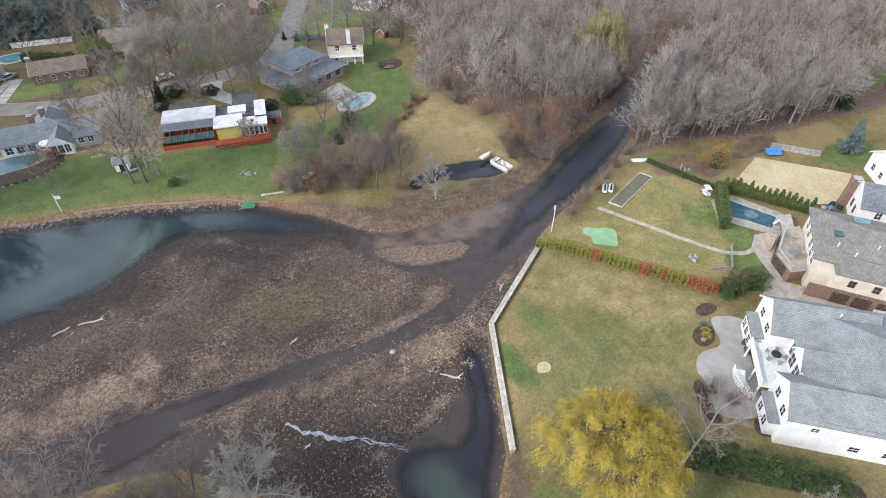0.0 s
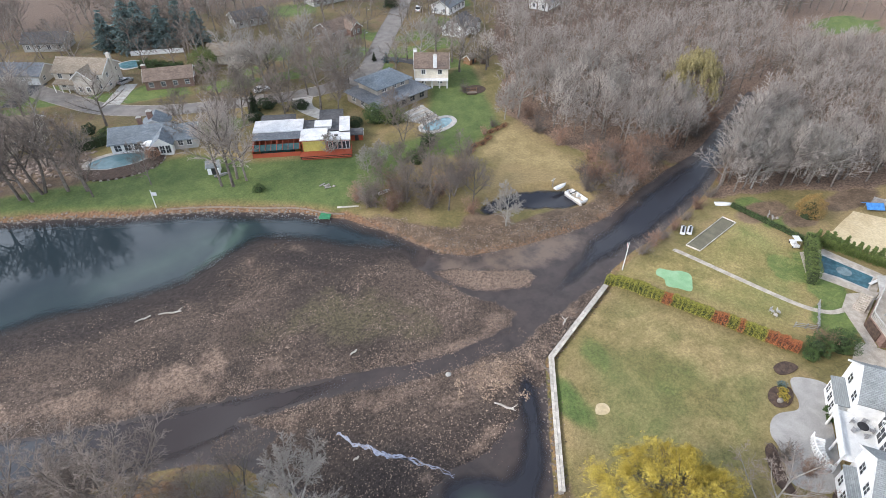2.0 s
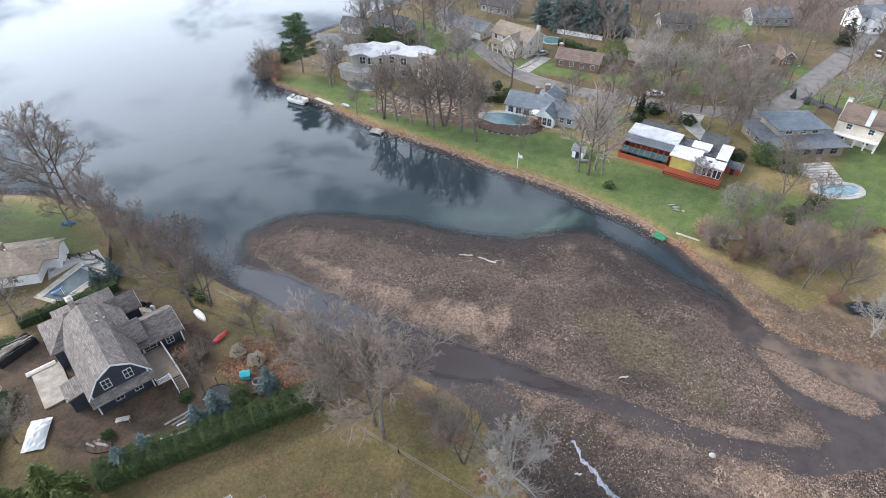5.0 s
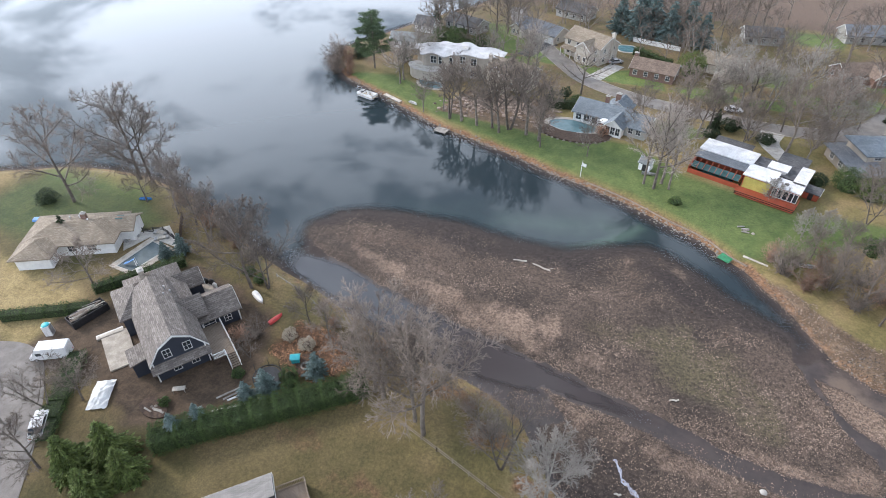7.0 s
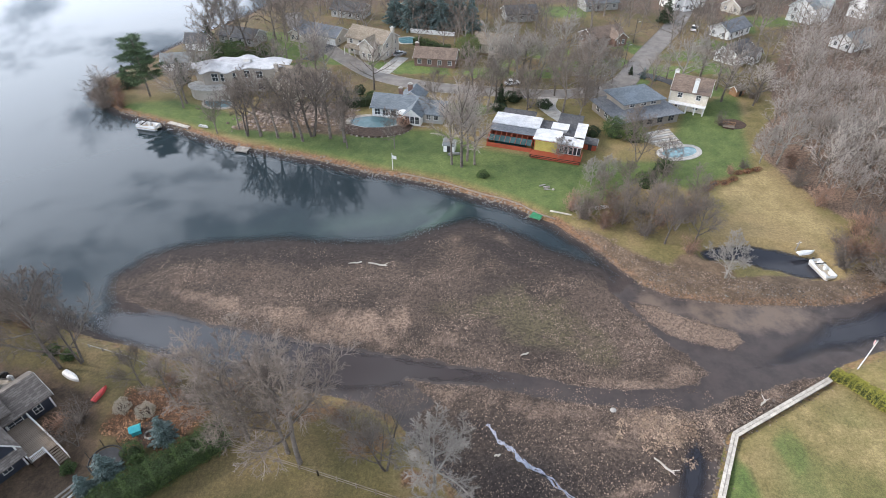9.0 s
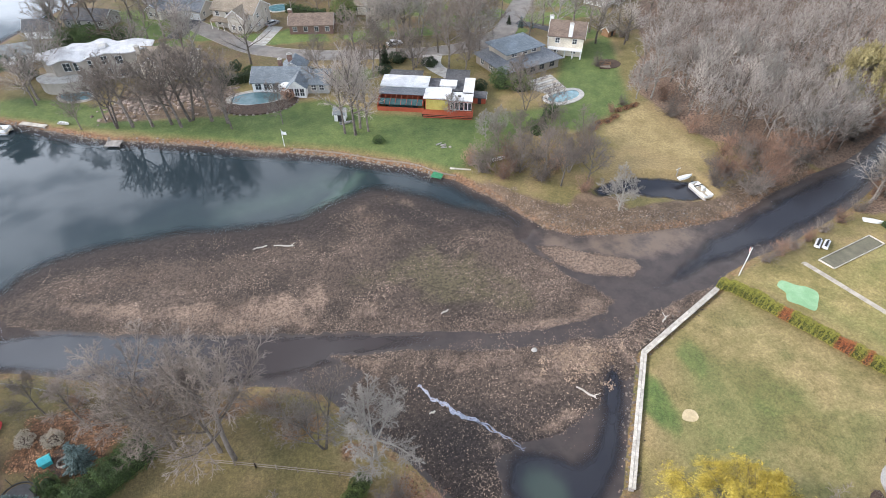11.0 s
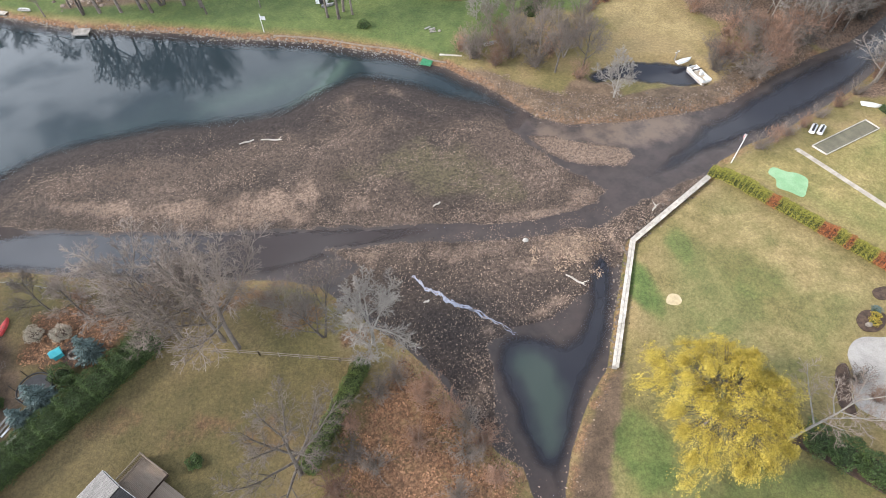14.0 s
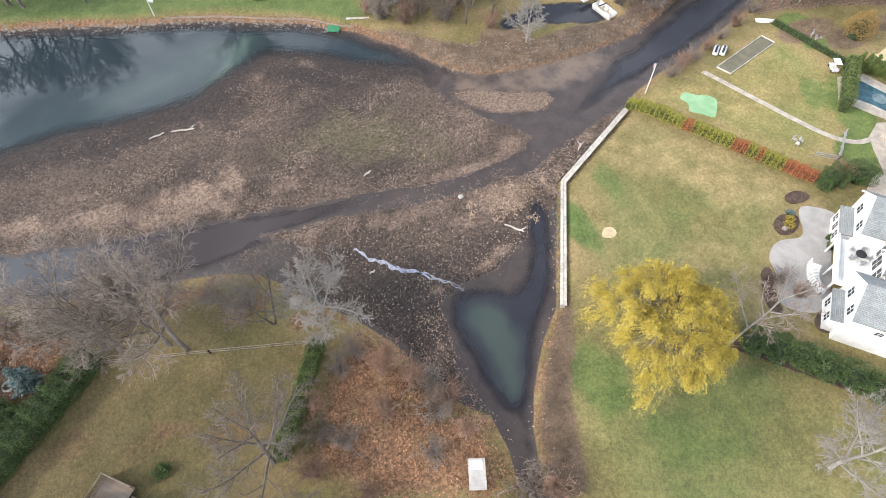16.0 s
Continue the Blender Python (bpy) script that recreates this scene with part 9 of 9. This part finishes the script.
# flagpoles
for x, y, h, l, a in ((71.4 * 70 / 78, 62.9 * 70 / 78, 6.4, "white flagpole with a striped flag at the hedge's end", 60), (-11.8, 114.8, 4.2, "white flagpole with a small flag on the lawn", -10)):
    r = thing("flagpole", l, "flagpole", x, y, None, a)
    part("pole", Geo().tube([(0, 0, -0.1), (0, 0, h)], [0.09, 0.06], 8), WHITE_PAINT, r)
    part("finial", Geo().dome(0, 0, h, 0.1, 0.1, 0.1, 4, 8, True), METAL_GREY, r)
    f = part("flag", Geo().extrude([(0.05, h - 1.2), (0.5, h - 1.35), (1.0, h - 1.4), (1.0, h - 0.6), (0.5, h - 0.55), (0.05, h - 0.4)], -0.015, 0.015, "y"), WHITE_PAINT, r)
    if h > 5:
        for k in range(3):
            z = h - 1.15 + k * 0.26
            part("stripe", Geo().extrude([(0.08, z), (1.0, z - 0.16), (1.0, z - 0.04), (0.08, z + 0.12)], -0.022, 0.022, "y"), RED_PLASTIC, f)
        part("canton", Geo().extrude([(0.06, h - 0.8), (0.45, h - 0.9), (0.45, h - 0.58), (0.06, h - 0.44)], -0.024, 0.024, "y"), NAVY, f)
    if h < 5:
        part("yard_arm", Geo().tube([(0, -0.6, h * 0.78), (0, 0.6, h * 0.78)], [0.035, 0.035], 5), WHITE_PAINT, r)


def rail_fence(line, rails, gap, h, material, label, solid=False):
    r = thing("fence", label, "fence", line[0][0], line[0][1], LAND)
    ox, oy = line[0]
    for a, b in zip(line, line[1:]):
        L = math.hypot(b[0] - a[0], b[1] - a[1])
        n = max(1, round(L / gap))
        for i in range(n + 1):
            f = i / n
            x, y = a[0] + (b[0] - a[0]) * f - ox, a[1] + (b[1] - a[1]) * f - oy
            part("post", Geo().box(x - 0.07, x + 0.07, y - 0.07, y + 0.07, -0.4, h + 0.1), material, r)
            if i < n:
                u, w = a[0] + (b[0] - a[0]) * (i + 1) / n - ox, a[1] + (b[1] - a[1]) * (i + 1) / n - oy
                if solid:
                    ang = math.degrees(math.atan2(w - y, u - x))
                    ob = part("panel", Geo().box(0, L / n, -0.03, 0.03, 0.05, h), material, r)
                    ob.matrix_basis = pose(x, y, 0, 0, 0, ang)
                else:
                    for k in range(rails):
                        z = h * (k + 1) / rails - 0.08
                        part("rail", Geo().tube([(x, y, z + RNG.uniform(-0.03, 0.03)), (u, w, z + RNG.uniform(-0.03, 0.03))], [0.055, 0.055], 5), material, r)


rail_fence([(-3.2, 34.2), (-16, 38.4), (-29.1, 42.6)], 2, 2.6, 1.1, DECK_WOOD, "split-rail wooden fence across the lawn")
rail_fence([(-39, 53.2), (-48.5, 57.6), (-56, 60)], 1, 2.4, 0.5, GREY_WOOD, "low timber edge along the channel")
rail_fence([(125.5, 50.2), (131.5, 42.0)], 3, 2.2, 1.6, GREY_WOOD, "tall grey wooden fence beside the sand lot", True)
rail_fence([(88.0, 34.4), (82.6, 30.4), (79.8, 32.6)], 3, 1.8, 1.1, METAL_GREY, "thin metal fence round the garden")
rail_fence([(-77.8, 60.6), (-84.5, 62.8), (-88, 61)], 4, 1.6, 1.2, BLACK, "black metal fence round the pool yard")
rail_fence([(-78.2, 60.2), (-84, 67.6)], 1, 1.8, 1.6, MULCH, "dark solid wooden fence by the pool", True)
rail_fence([(-12, 209), (4, 205)], 3, 2.4, 1.6, WHITE_PAINT, "white board fence behind the far houses", True)


def shed(x, y, turn, L, W, h, wall, roof, label, name="shed"):
    r = thing(name, label, "shed", x, y, None, turn)
    block(r, -L / 2, L / 2, -W / 2, W / 2, h, "gable", W * 0.4, wall, roof, trim=WHITE_PAINT, over=0.2)
    door(r, "s", 0, -W / 2, 0.9, h * 0.85, BLACK)
    return r


shed(1.6, 123.4, -15, 2.6, 2.4, 2.0, WHITE_SIDING, ROOF_GREY, "small white garden shed with a grey roof")
shed(36.2, 124.6, -20, 3.0, 2.4, 1.8, RED_WOOD, ROOF_DARK, "small dark red shed beside the house")
shed(85, 156.5, 25, 3.4, 2.6, 1.9, surface("cedar", (0.26, 0.14, 0.07), (0.38, 0.22, 0.12), 1.5), ROOF_TAN, "small wooden shed at the lawn's edge")
slab("dirt_circle", smooth_line([(75, 140.4), (79, 140), (80, 137), (77, 134.8), (73.6, 136.6)], 5, True), MULCH, "dark bare circle of earth on the lawn", "ground", LAND + 0.06)
r = thing("picnic_deck", "reddish wooden play structure on the lawn", "play structure", 74.6, 135.6, None, -20)
deck(r, -1.4, 1.4, -0.8, 0.8, 0.5, DECK_WOOD, 0.2, 0.5)
railing(r, [(-1.4, 0.8), (1.4, 0.8)], 0.5, surface("cedar", (0.26, 0.14, 0.07), (0.38, 0.22, 0.12), 1.5), 0.8, 0.3)
# bird feeder post, concrete block, golf cart, garden statues' benches
r = thing("feeder_post", "wooden post with a crossbar in the dry meadow", "post", 68.4, 85.5, None, 20)
part("pole", Geo().box(-0.08, 0.08, -0.08, 0.08, -0.2, 2.3), GREY_WOOD, r)
part("crossbar", Geo().box(-0.7, 0.7, -0.06, 0.06, 1.9, 2.05), PALE_WOOD, r)
r = thing("concrete_box", "pale concrete culvert box set in the grass", "culvert", 8.9, 11.0, None, 68)
part("wall", Geo().box(-1.7, 1.7, -0.9, 0.9, -0.6, 0.5), CONCRETE, r)
part("grate", Geo().box(0.4, 1.5, -0.75, 0.75, 0.5, 0.55), WHITE_PAINT, r)
part("channel_edge", Geo().box(-1.7, 1.7, -1.06, -0.92, -0.6, 0.7), PALE_WOOD, r)
r = thing("golf_cart", "white golf cart parked beside the pool hedge", "cart", 98.2, 47.4, None, 60)
part("body", Geo().extrude([(-1.1, 0.25), (1.1, 0.25), (1.15, 0.6), (0.8, 0.75), (0.3, 0.4), (-0.4, 0.7), (-1.1, 0.8)], -0.55, 0.55, "y"), CAR_WHITE, r)
part("canopy", Geo().box(-0.9, 0.8, -0.6, 0.6, 1.75, 1.82), WHITE_PAINT, r)
for a in (-0.85, 0.75):
    for b in (-0.55, 0.55):
        part("canopy_post", Geo().tube([(a, b, 0.6), (a, b, 1.76)], [0.025, 0.025], 5), METAL_GREY, r)
        part("wheel", Geo().tube([(a, b - 0.08, 0.22), (a, b + 0.08, 0.22)], [0.22, 0.22], 10), RUBBER, r)
for i, (x, y) in enumerate(((79.3, 36.6), (80.1, 36.0), (79.0, 35.6))):
    r = thing("garden_chair", "pale garden chair on the lawn by the hedge", "chair", x, y, None, 50 * i, "garden chairs")
    part("seat", Geo().box(-0.3, 0.3, -0.3, 0.3, 0.38, 0.44), CONCRETE, r)
    part("backrest", Geo().box(-0.3, 0.3, 0.26, 0.32, 0.44, 1.0), CONCRETE, r)
    for a in (-0.26, 0.26):
        for b in (-0.26, 0.26):
            part("leg", Geo().box(a - 0.03, a + 0.03, b - 0.03, b + 0.03, -0.05, 0.38), CONCRETE, r)
for x, y, a, n, l in ((22.6, 106.1, 10, 6, "loose heap of logs and stones on the lawn"), (102.5, 55.9, 40, 7, "heap of cut logs and stones under trees"), (-55.6, 29.8, 0, 8, "pile of pale stones in the yard")):
    r = thing("log_pile", l, "pile", x, y, None, a)
    for k in range(n):
        u, w = RNG.normal() * 0.7, RNG.normal() * 0.5
        if k % 2:
            part("log", Geo().tube([(u - 0.7, w, 0.18), (u + 0.7, w + RNG.normal() * 0.3, 0.2)], [0.16, 0.13], 7), GREY_WOOD, r)
        else:
            part("stone", Geo().dome(u, w, -0.05, 0.4, 0.32, 0.38, 3, 7), STONE, r)
r = thing("tarp_canopy", "blue tarp sagging over a frame by the sand lot", "canopy", 123.8, 48.9, None, -30)
part("tarp", Geo().extrude([(-1.4, 0.5), (0, 1.4), (1.4, 0.4), (1.35, 0.34), (0, 1.32), (-1.35, 0.44)], -1.8, 1.8, "x"), BLUE_TARP, r)
for a in (-1.6, 1.6):
    part("pole", Geo().tube([(a, 0, -0.1), (a, 0, 1.3)], [0.04, 0.04], 5), GREY_WOOD, r)
r = thing("scrap_heap", "heap of covered machinery beside the white house", "pile", 114.5, 30.2, None, 20)
for k in range(10):
    u, w = RNG.normal() * 1.3, RNG.normal() * 0.9
    part("scrap_lump", Geo().dome(u, w, -0.05, RNG.uniform(0.4, 0.9), RNG.uniform(0.3, 0.7), RNG.uniform(0.5, 1.1), 3, 7), (BLUE_TARP, METAL_GREY, BLACK, BLACK, CONCRETE)[k % 5], r)
for x, y in ((-84.6, 62), (-83.2, 60.8), (-88.6, 58.6)):
    r = thing("patio_set", "grey outdoor seats and table on the pool terrace", "patio furniture", x, y, LAND + 0.05, RNG.uniform(0, 90))
    part("table", Geo().box(-0.7, 0.7, -0.45, 0.45, 0.35, 0.45), PALE_WOOD, r)
    for a in (-1.1, 1.1):
        part("seat", Geo().box(a - 0.3, a + 0.3, -0.4, 0.4, 0.0, 0.4), METAL_GREY, r)
slab("pool_terrace", [(-78.6, 60.6), (-85, 64.8), (-90.8, 58.6), (-87.4, 55.2), (-85.8, 60.4), (-79, 59.8)], CONCRETE, "grey concrete terrace round the pool", "terrace", LAND + 0.05)
r = thing("pool_slide", "blue pool slide with white steps", "slide", -82.6, 52.6, LAND + 0.12, 20)
part("chute", Geo().extrude([(-1.4, 0.25), (-0.4, 0.6), (0.8, 1.4), (0.8, 1.5), (-0.4, 0.7), (-1.4, 0.33)], -0.28, 0.28, "y"), BLUE_TARP, r)
part("ladder", Geo().box(0.8, 0.9, -0.25, -0.2, 0, 1.5).box(0.8, 0.9, 0.2, 0.25, 0, 1.5), WHITE_PAINT, r)

# street lamps and poles
for x, y, h in ((57.2, 176.4, 8.5), (66, 199, 8.5), (84, 205, 8.0), (-45, 197, 5.0), (43, 150.5, 9)):
    r = thing("utility_pole", "brown wooden utility pole beside the street", "pole", x, y, None, 30)
    part("pole", Geo().tube([(0, 0, -0.3), (0, 0, h)], [0.16, 0.11], 8), BARK, r)
    part("crossarm", Geo().box(-0.9, 0.9, -0.06, 0.06, h - 0.7, h - 0.55), BARK, r)
    part("lamp_head", Geo().box(0.9, 1.6, -0.12, 0.12, h - 1.4, h - 1.25).tube([(0, 0, h - 1.5), (0.9, 0, h - 1.3)], [0.04, 0.04], 5), METAL_GREY, r)
r = thing("light_pole", "white pole standing beside the tan drive", "pole", 84, 12.5, None)
part("pole", Geo().tube([(0, 0, -0.2), (0, 0, 5.5)], [0.1, 0.07], 8), WHITE_PAINT, r)

# ---------------------------------------------------------------- drift, litter and debris


def driftwood(label, x, y, turn, L, forked=True):
    r = thing("driftwood", label, "log", x, y, None, turn)
    part("log", Geo().tube([(-L / 2, 0, 0.12), (-L / 6, 0.08, 0.16), (L / 6, -0.05, 0.15), (L / 2, 0.1, 0.2)], [0.10, 0.15, 0.16, 0.12], 7), PALE_WOOD, r)
    if forked:
        part("branch", Geo().tube([(L / 3, 0, 0.15), (L / 2, 0.5, 0.35), (L / 2 + 0.3, 0.9, 0.4)], [0.09, 0.06, 0.03], 5), PALE_WOOD, r)
        part("branch", Geo().tube([(L / 2 - 0.2, 0, 0.15), (L / 2 + 0.4, -0.3, 0.55)], [0.08, 0.03], 5), PALE_WOOD, r)


driftwood("bleached forked driftwood log on the mud", -12.4, 81.2, -15, 3.6)
driftwood("bleached driftwood log on the mud", -16.6, 81.6, 8, 2.6, False)
driftwood("thin bleached branch on the lower mud bar", 29.4, 40.4, -50, 3.0)
driftwood("short pale log on dark mud", 7.4, 41.8, 10, 0.9, False)
driftwood("pale stump at the foot of the wall", 47.0, 50.4, 40, 1.4)
driftwood("thin stick on the mud flat", 13, 59.4, 20, 1.4, False)
tagged(part("rock", Geo().dome(24.7, 49.1, 0.05, 0.5, 0.42, 0.5, 4, 9), CONCRETE), "pale rock standing on the mud", "rock")
for x, y in ((8.0, 92.0), (20, 76), (14.4, 79.6), (-2, 84)):
    tagged(part("stump", Geo().tube([(x, y, 0), (x + 0.1, y, 0.35)], [0.28, 0.2], 8), MULCH), "dark stump sticking out of the mud", "stump")
foam = surface("foam_scum", (0.20, 0.21, 0.27), (0.46, 0.48, 0.57), 3.4, 0.35, 0.2, 0.02)
scum = Geo()
for strand, (offset, fat, a, b) in enumerate(((0.0, 0.52, 0.0, 1.0), (0.1, 0.2, 0.4, 1.0))):
    pts = smooth_line([(6.2, 46.6), (8.2, 43.9), (10.7, 41.2), (13.9, 38.5), (16.6, 35.8), (18.2, 34.0)], 16)
    pts = pts[int(a * len(pts)):int(b * len(pts))]
    left, right = [], []
    for i, p in enumerate(pts):
        f = i / (len(pts) - 1)
        w = fat * (0.35 + 0.65 * math.sin(math.pi * min(1, f * 1.3)) ** 2) * (0.75 + 0.35 * math.sin(i * 0.9 + strand) + 0.2 * math.sin(i * 2.3)) * (1 - 0.85 * f) + 0.03
        o = offset * math.sin(math.pi * f) + 0.22 * math.sin(i * 0.33 + strand * 2) + 0.1 * math.sin(i * 0.8)
        left.append((p[0] + (o + w) * 0.65, p[1] + (o + w) * 0.75)), right.append((p[0] + (o - w) * 0.65, p[1] + (o - w) * 0.75))
    n = len(scum.v)
    k = len(pts)
    scum.v += [(*q, max(0.0, ground_z(*q)) + 0.04) for q in left + right]
    scum.f += [(n + i, n + i + 1, n + k + i + 1, n + k + i) for i in range(k - 1)]
tagged(part("foam_streak", scum, foam), "silvery scum trail in a runnel across dark mud", "stream", kind="structure")


def scatter(name, label, n, box, keep, size, material, thick=0.03, flatness=0.35, lift=0.02):
    """Small flat scraps strewn over the ground: bent four-sided pieces, joined."""
    rng = np.random.RandomState(len(name) + n)
    x, y = rng.uniform(box[0], box[1], n), rng.uniform(box[2], box[3], n)
    ok = keep(x, y, rng)
    x, y = x[ok], y[ok]
    z = np.maximum(land(x, y)[0], 0.0) + lift
    k = len(x)
    a, s = rng.uniform(0, 6.28, k), size * rng.uniform(0.45, 1.5, k)
    u = np.stack([np.cos(a), np.sin(a), rng.normal(size=k) * flatness], -1) * s[:, None]
    w = np.stack([-np.sin(a), np.cos(a), rng.normal(size=k) * flatness], -1) * (s * rng.uniform(0.4, 0.9, k))[:, None]
    c = np.stack([x, y, z + 0.2 * s], -1)
    co = np.stack([c - u, c - w, c + u, c + w], 1)
    return tagged(new(name, raw_mesh(name, co.reshape(-1, 3), np.arange(4 * k).reshape(k, 4), material)), label, "debris", kind="stuff")


def on_flats(x, y, rng):
    _, basin, flat, lake, pond = land(x, y)
    edge_ = np.exp(-(np.clip(-flat, 0, 50) / 3.0)) * 0.55 * (y < 72)
    chance = np.clip(0.2 + 0.5 * ripple(x, y, 14, 21) + 0.35 * ripple(x, y, 4, 22), 0.03, 1.0) + 1.1 * edge_
    chance = chance * np.clip((-flat - 0.5) / 6.0, 0.12, 1) ** (y > 74) * np.where(y < 46, 0.45, 1.0)
    return (basin < -0.2) & (flat < 0.2) & (lake > 0.3) & (rng.uniform(size=x.shape) < chance)


def on_dark_mud(x, y, rng):
    _, basin, flat, lake, pond = land(x, y)
    chance = np.clip(0.2 + 0.5 * ripple(x, y, 9, 31), 0.02, 1.0) * (y < 53)
    return (basin < -0.2) & (flat > 0.2) & (lake > 0.5) & (pond > 0.4) & (rng.uniform(size=x.shape) < chance)


def on_bank(x, y, rng):
    _, basin, flat, lake, pond = land(x, y)
    return (np.abs(basin - 0.7) < 1.3) & (rng.uniform(size=x.shape) < 0.8)


def on_leaves(x, y, rng):
    return (signed(x, y, LEAF_S) + 1.2 * ripple(x, y, 6, 41) < 0) & (rng.uniform(size=x.shape) < 0.35 + 0.4 * ripple(x, y, 5, 42))


scatter("mud_debris", "pale dead lily pads and sticks strewn over the mud", 430000, (-60, 60, 20, 96), on_flats, 0.10, MUD_BITS)
scatter("mud_debris", "sparse pale scraps on dark wet mud", 95000, (-10, 40, 12, 56), on_dark_mud, 0.10, MUD_BITS)
scatter("bank_debris", "grey-brown sticks and leaf scraps strewn over the muddy bank", 60000, (20, 100, 66, 98), lambda x, y, rng: (signed(x, y, BANK_N) + 1.5 * ripple(x, y, 6, 47) < 0) & (land(x, y)[1] > -0.5) & (rng.uniform(size=x.shape) < 0.6), 0.13, MUD_BITS)
scatter("leaf_litter", "fallen brown leaves along the banks", 60000, (-100, 80, 5, 150), on_bank, 0.12, MUD_BITS)
scatter("leaf_litter", "orange fallen leaves under shrubs", 42000, (-12, 16, 5, 37), on_leaves, 0.13, LEAF_DRY, lift=0.03)
scatter("leaf_litter", "russet leaves round the fire pit", 14000, (-50, -32, 40, 56), lambda x, y, rng: (signed(x, y, LEAF_W) + ripple(x, y, 5, 43) < 0) & (rng.uniform(size=x.shape) < 0.5), 0.13, LEAF_DRY, lift=0.03)
scatter("mud_debris", "pale reed litter on the lower mud bar", 15000, (20, 42, 37, 54), lambda x, y, rng: (np.hypot((x - 31.5) / 5.5, (y - 45) / 4.5) + 0.9 * ripple(x, y, 6, 44) + 0.5 * ripple(x, y, 2.2, 45) < rng.uniform(0.1, 0.9, x.shape)), 0.15, surface("reed_litter", (0.20, 0.135, 0.09), (0.38, 0.27, 0.19), 0.3, 0.8, 0, random_by="island", spread_by=0.4))

# ---------------------------------------------------------------- woods
WOOD_SPOTS = []
for i in range(3600):
    x, y = RNG.uniform(76, 300), RNG.uniform(40, 260)
    here = np.array([x]), np.array([y])
    if signed(*here, WOODS)[0] > -1.0 or signed(*here, CREEK)[0] < 2.0 or signed(*here, MEADOW)[0] < 2:
        continue
    if (y > 148 and x < 200 and RNG.uniform() < 0.6) or math.hypot((x - 214) / 30, (y - 122) / 22) < 1:
        continue
    if any((x - p[0]) ** 2 + (y - p[1]) ** 2 < 7 for p in WOOD_SPOTS):
        continue
    if math.hypot(x - 122, y - 100.5) < 5 or (0 < (122 - x) * 0.77 + (100.5 - y) * 0.64 < 14 and abs((122 - x) * 0.64 - (100.5 - y) * 0.77) < 3.5):
        continue
    WOOD_SPOTS.append((x, y))
WOOD_SPOTS.sort(key=lambda p: math.hypot(p[0] - 85, p[1] - 85))
for x, y in WOOD_SPOTS[:70]:
    plant(WOODLAND[RNG.randint(0, 5)], x, y, RNG.uniform(0.6, 1.05))
# the deep woods, too many to count: real trees, joined
MOULDS = []
for i in range(6):
    limbs, twigs = grow_tree(RNG, 15, 0.85, density=0.78, fork=0.36, rise=0.95, depth=3, thick=0.044)
    MOULDS.append((limbs.arrays(4), twigs.arrays(3)))
for k, name, material, label, spots, wide in ((0, "far_woods", BARK, "grey trunks of the bare winter woods", WOOD_SPOTS[70:700], 1.0), (1, "far_wood_crowns", WOOD_TWIG, "brown-grey twig crowns of the bare winter woods", WOOD_SPOTS[70:700], 1.0),
                                              (0, "garden_trees", BARK, "grey trunks of bare trees between the far houses", FAR_SPOTS[30:], 1.3), (1, "garden_tree_crowns", TWIG, "fine grey-brown crowns of bare trees between the far houses", FAR_SPOTS[30:], 1.3)):
    rng, cos, tris, n0 = np.random.RandomState(77), [], [], 0
    for x, y in spots:
        co, tri = MOULDS[rng.randint(0, 6)][k]
        a, s = rng.uniform(0, 6.28), rng.uniform(0.6, 1.05)
        m = np.array([[math.cos(a), -math.sin(a), 0], [math.sin(a), math.cos(a), 0], [0, 0, 1 / wide]]) * s * wide
        cos.append(co @ m.T + np.array([x, y, LAND - 0.05]))
        tris.append(tri + n0)
        n0 += len(co)
    tagged(new(name, raw_mesh(name, np.concatenate(cos), np.concatenate(tris), material)), label, "woods", kind="stuff")
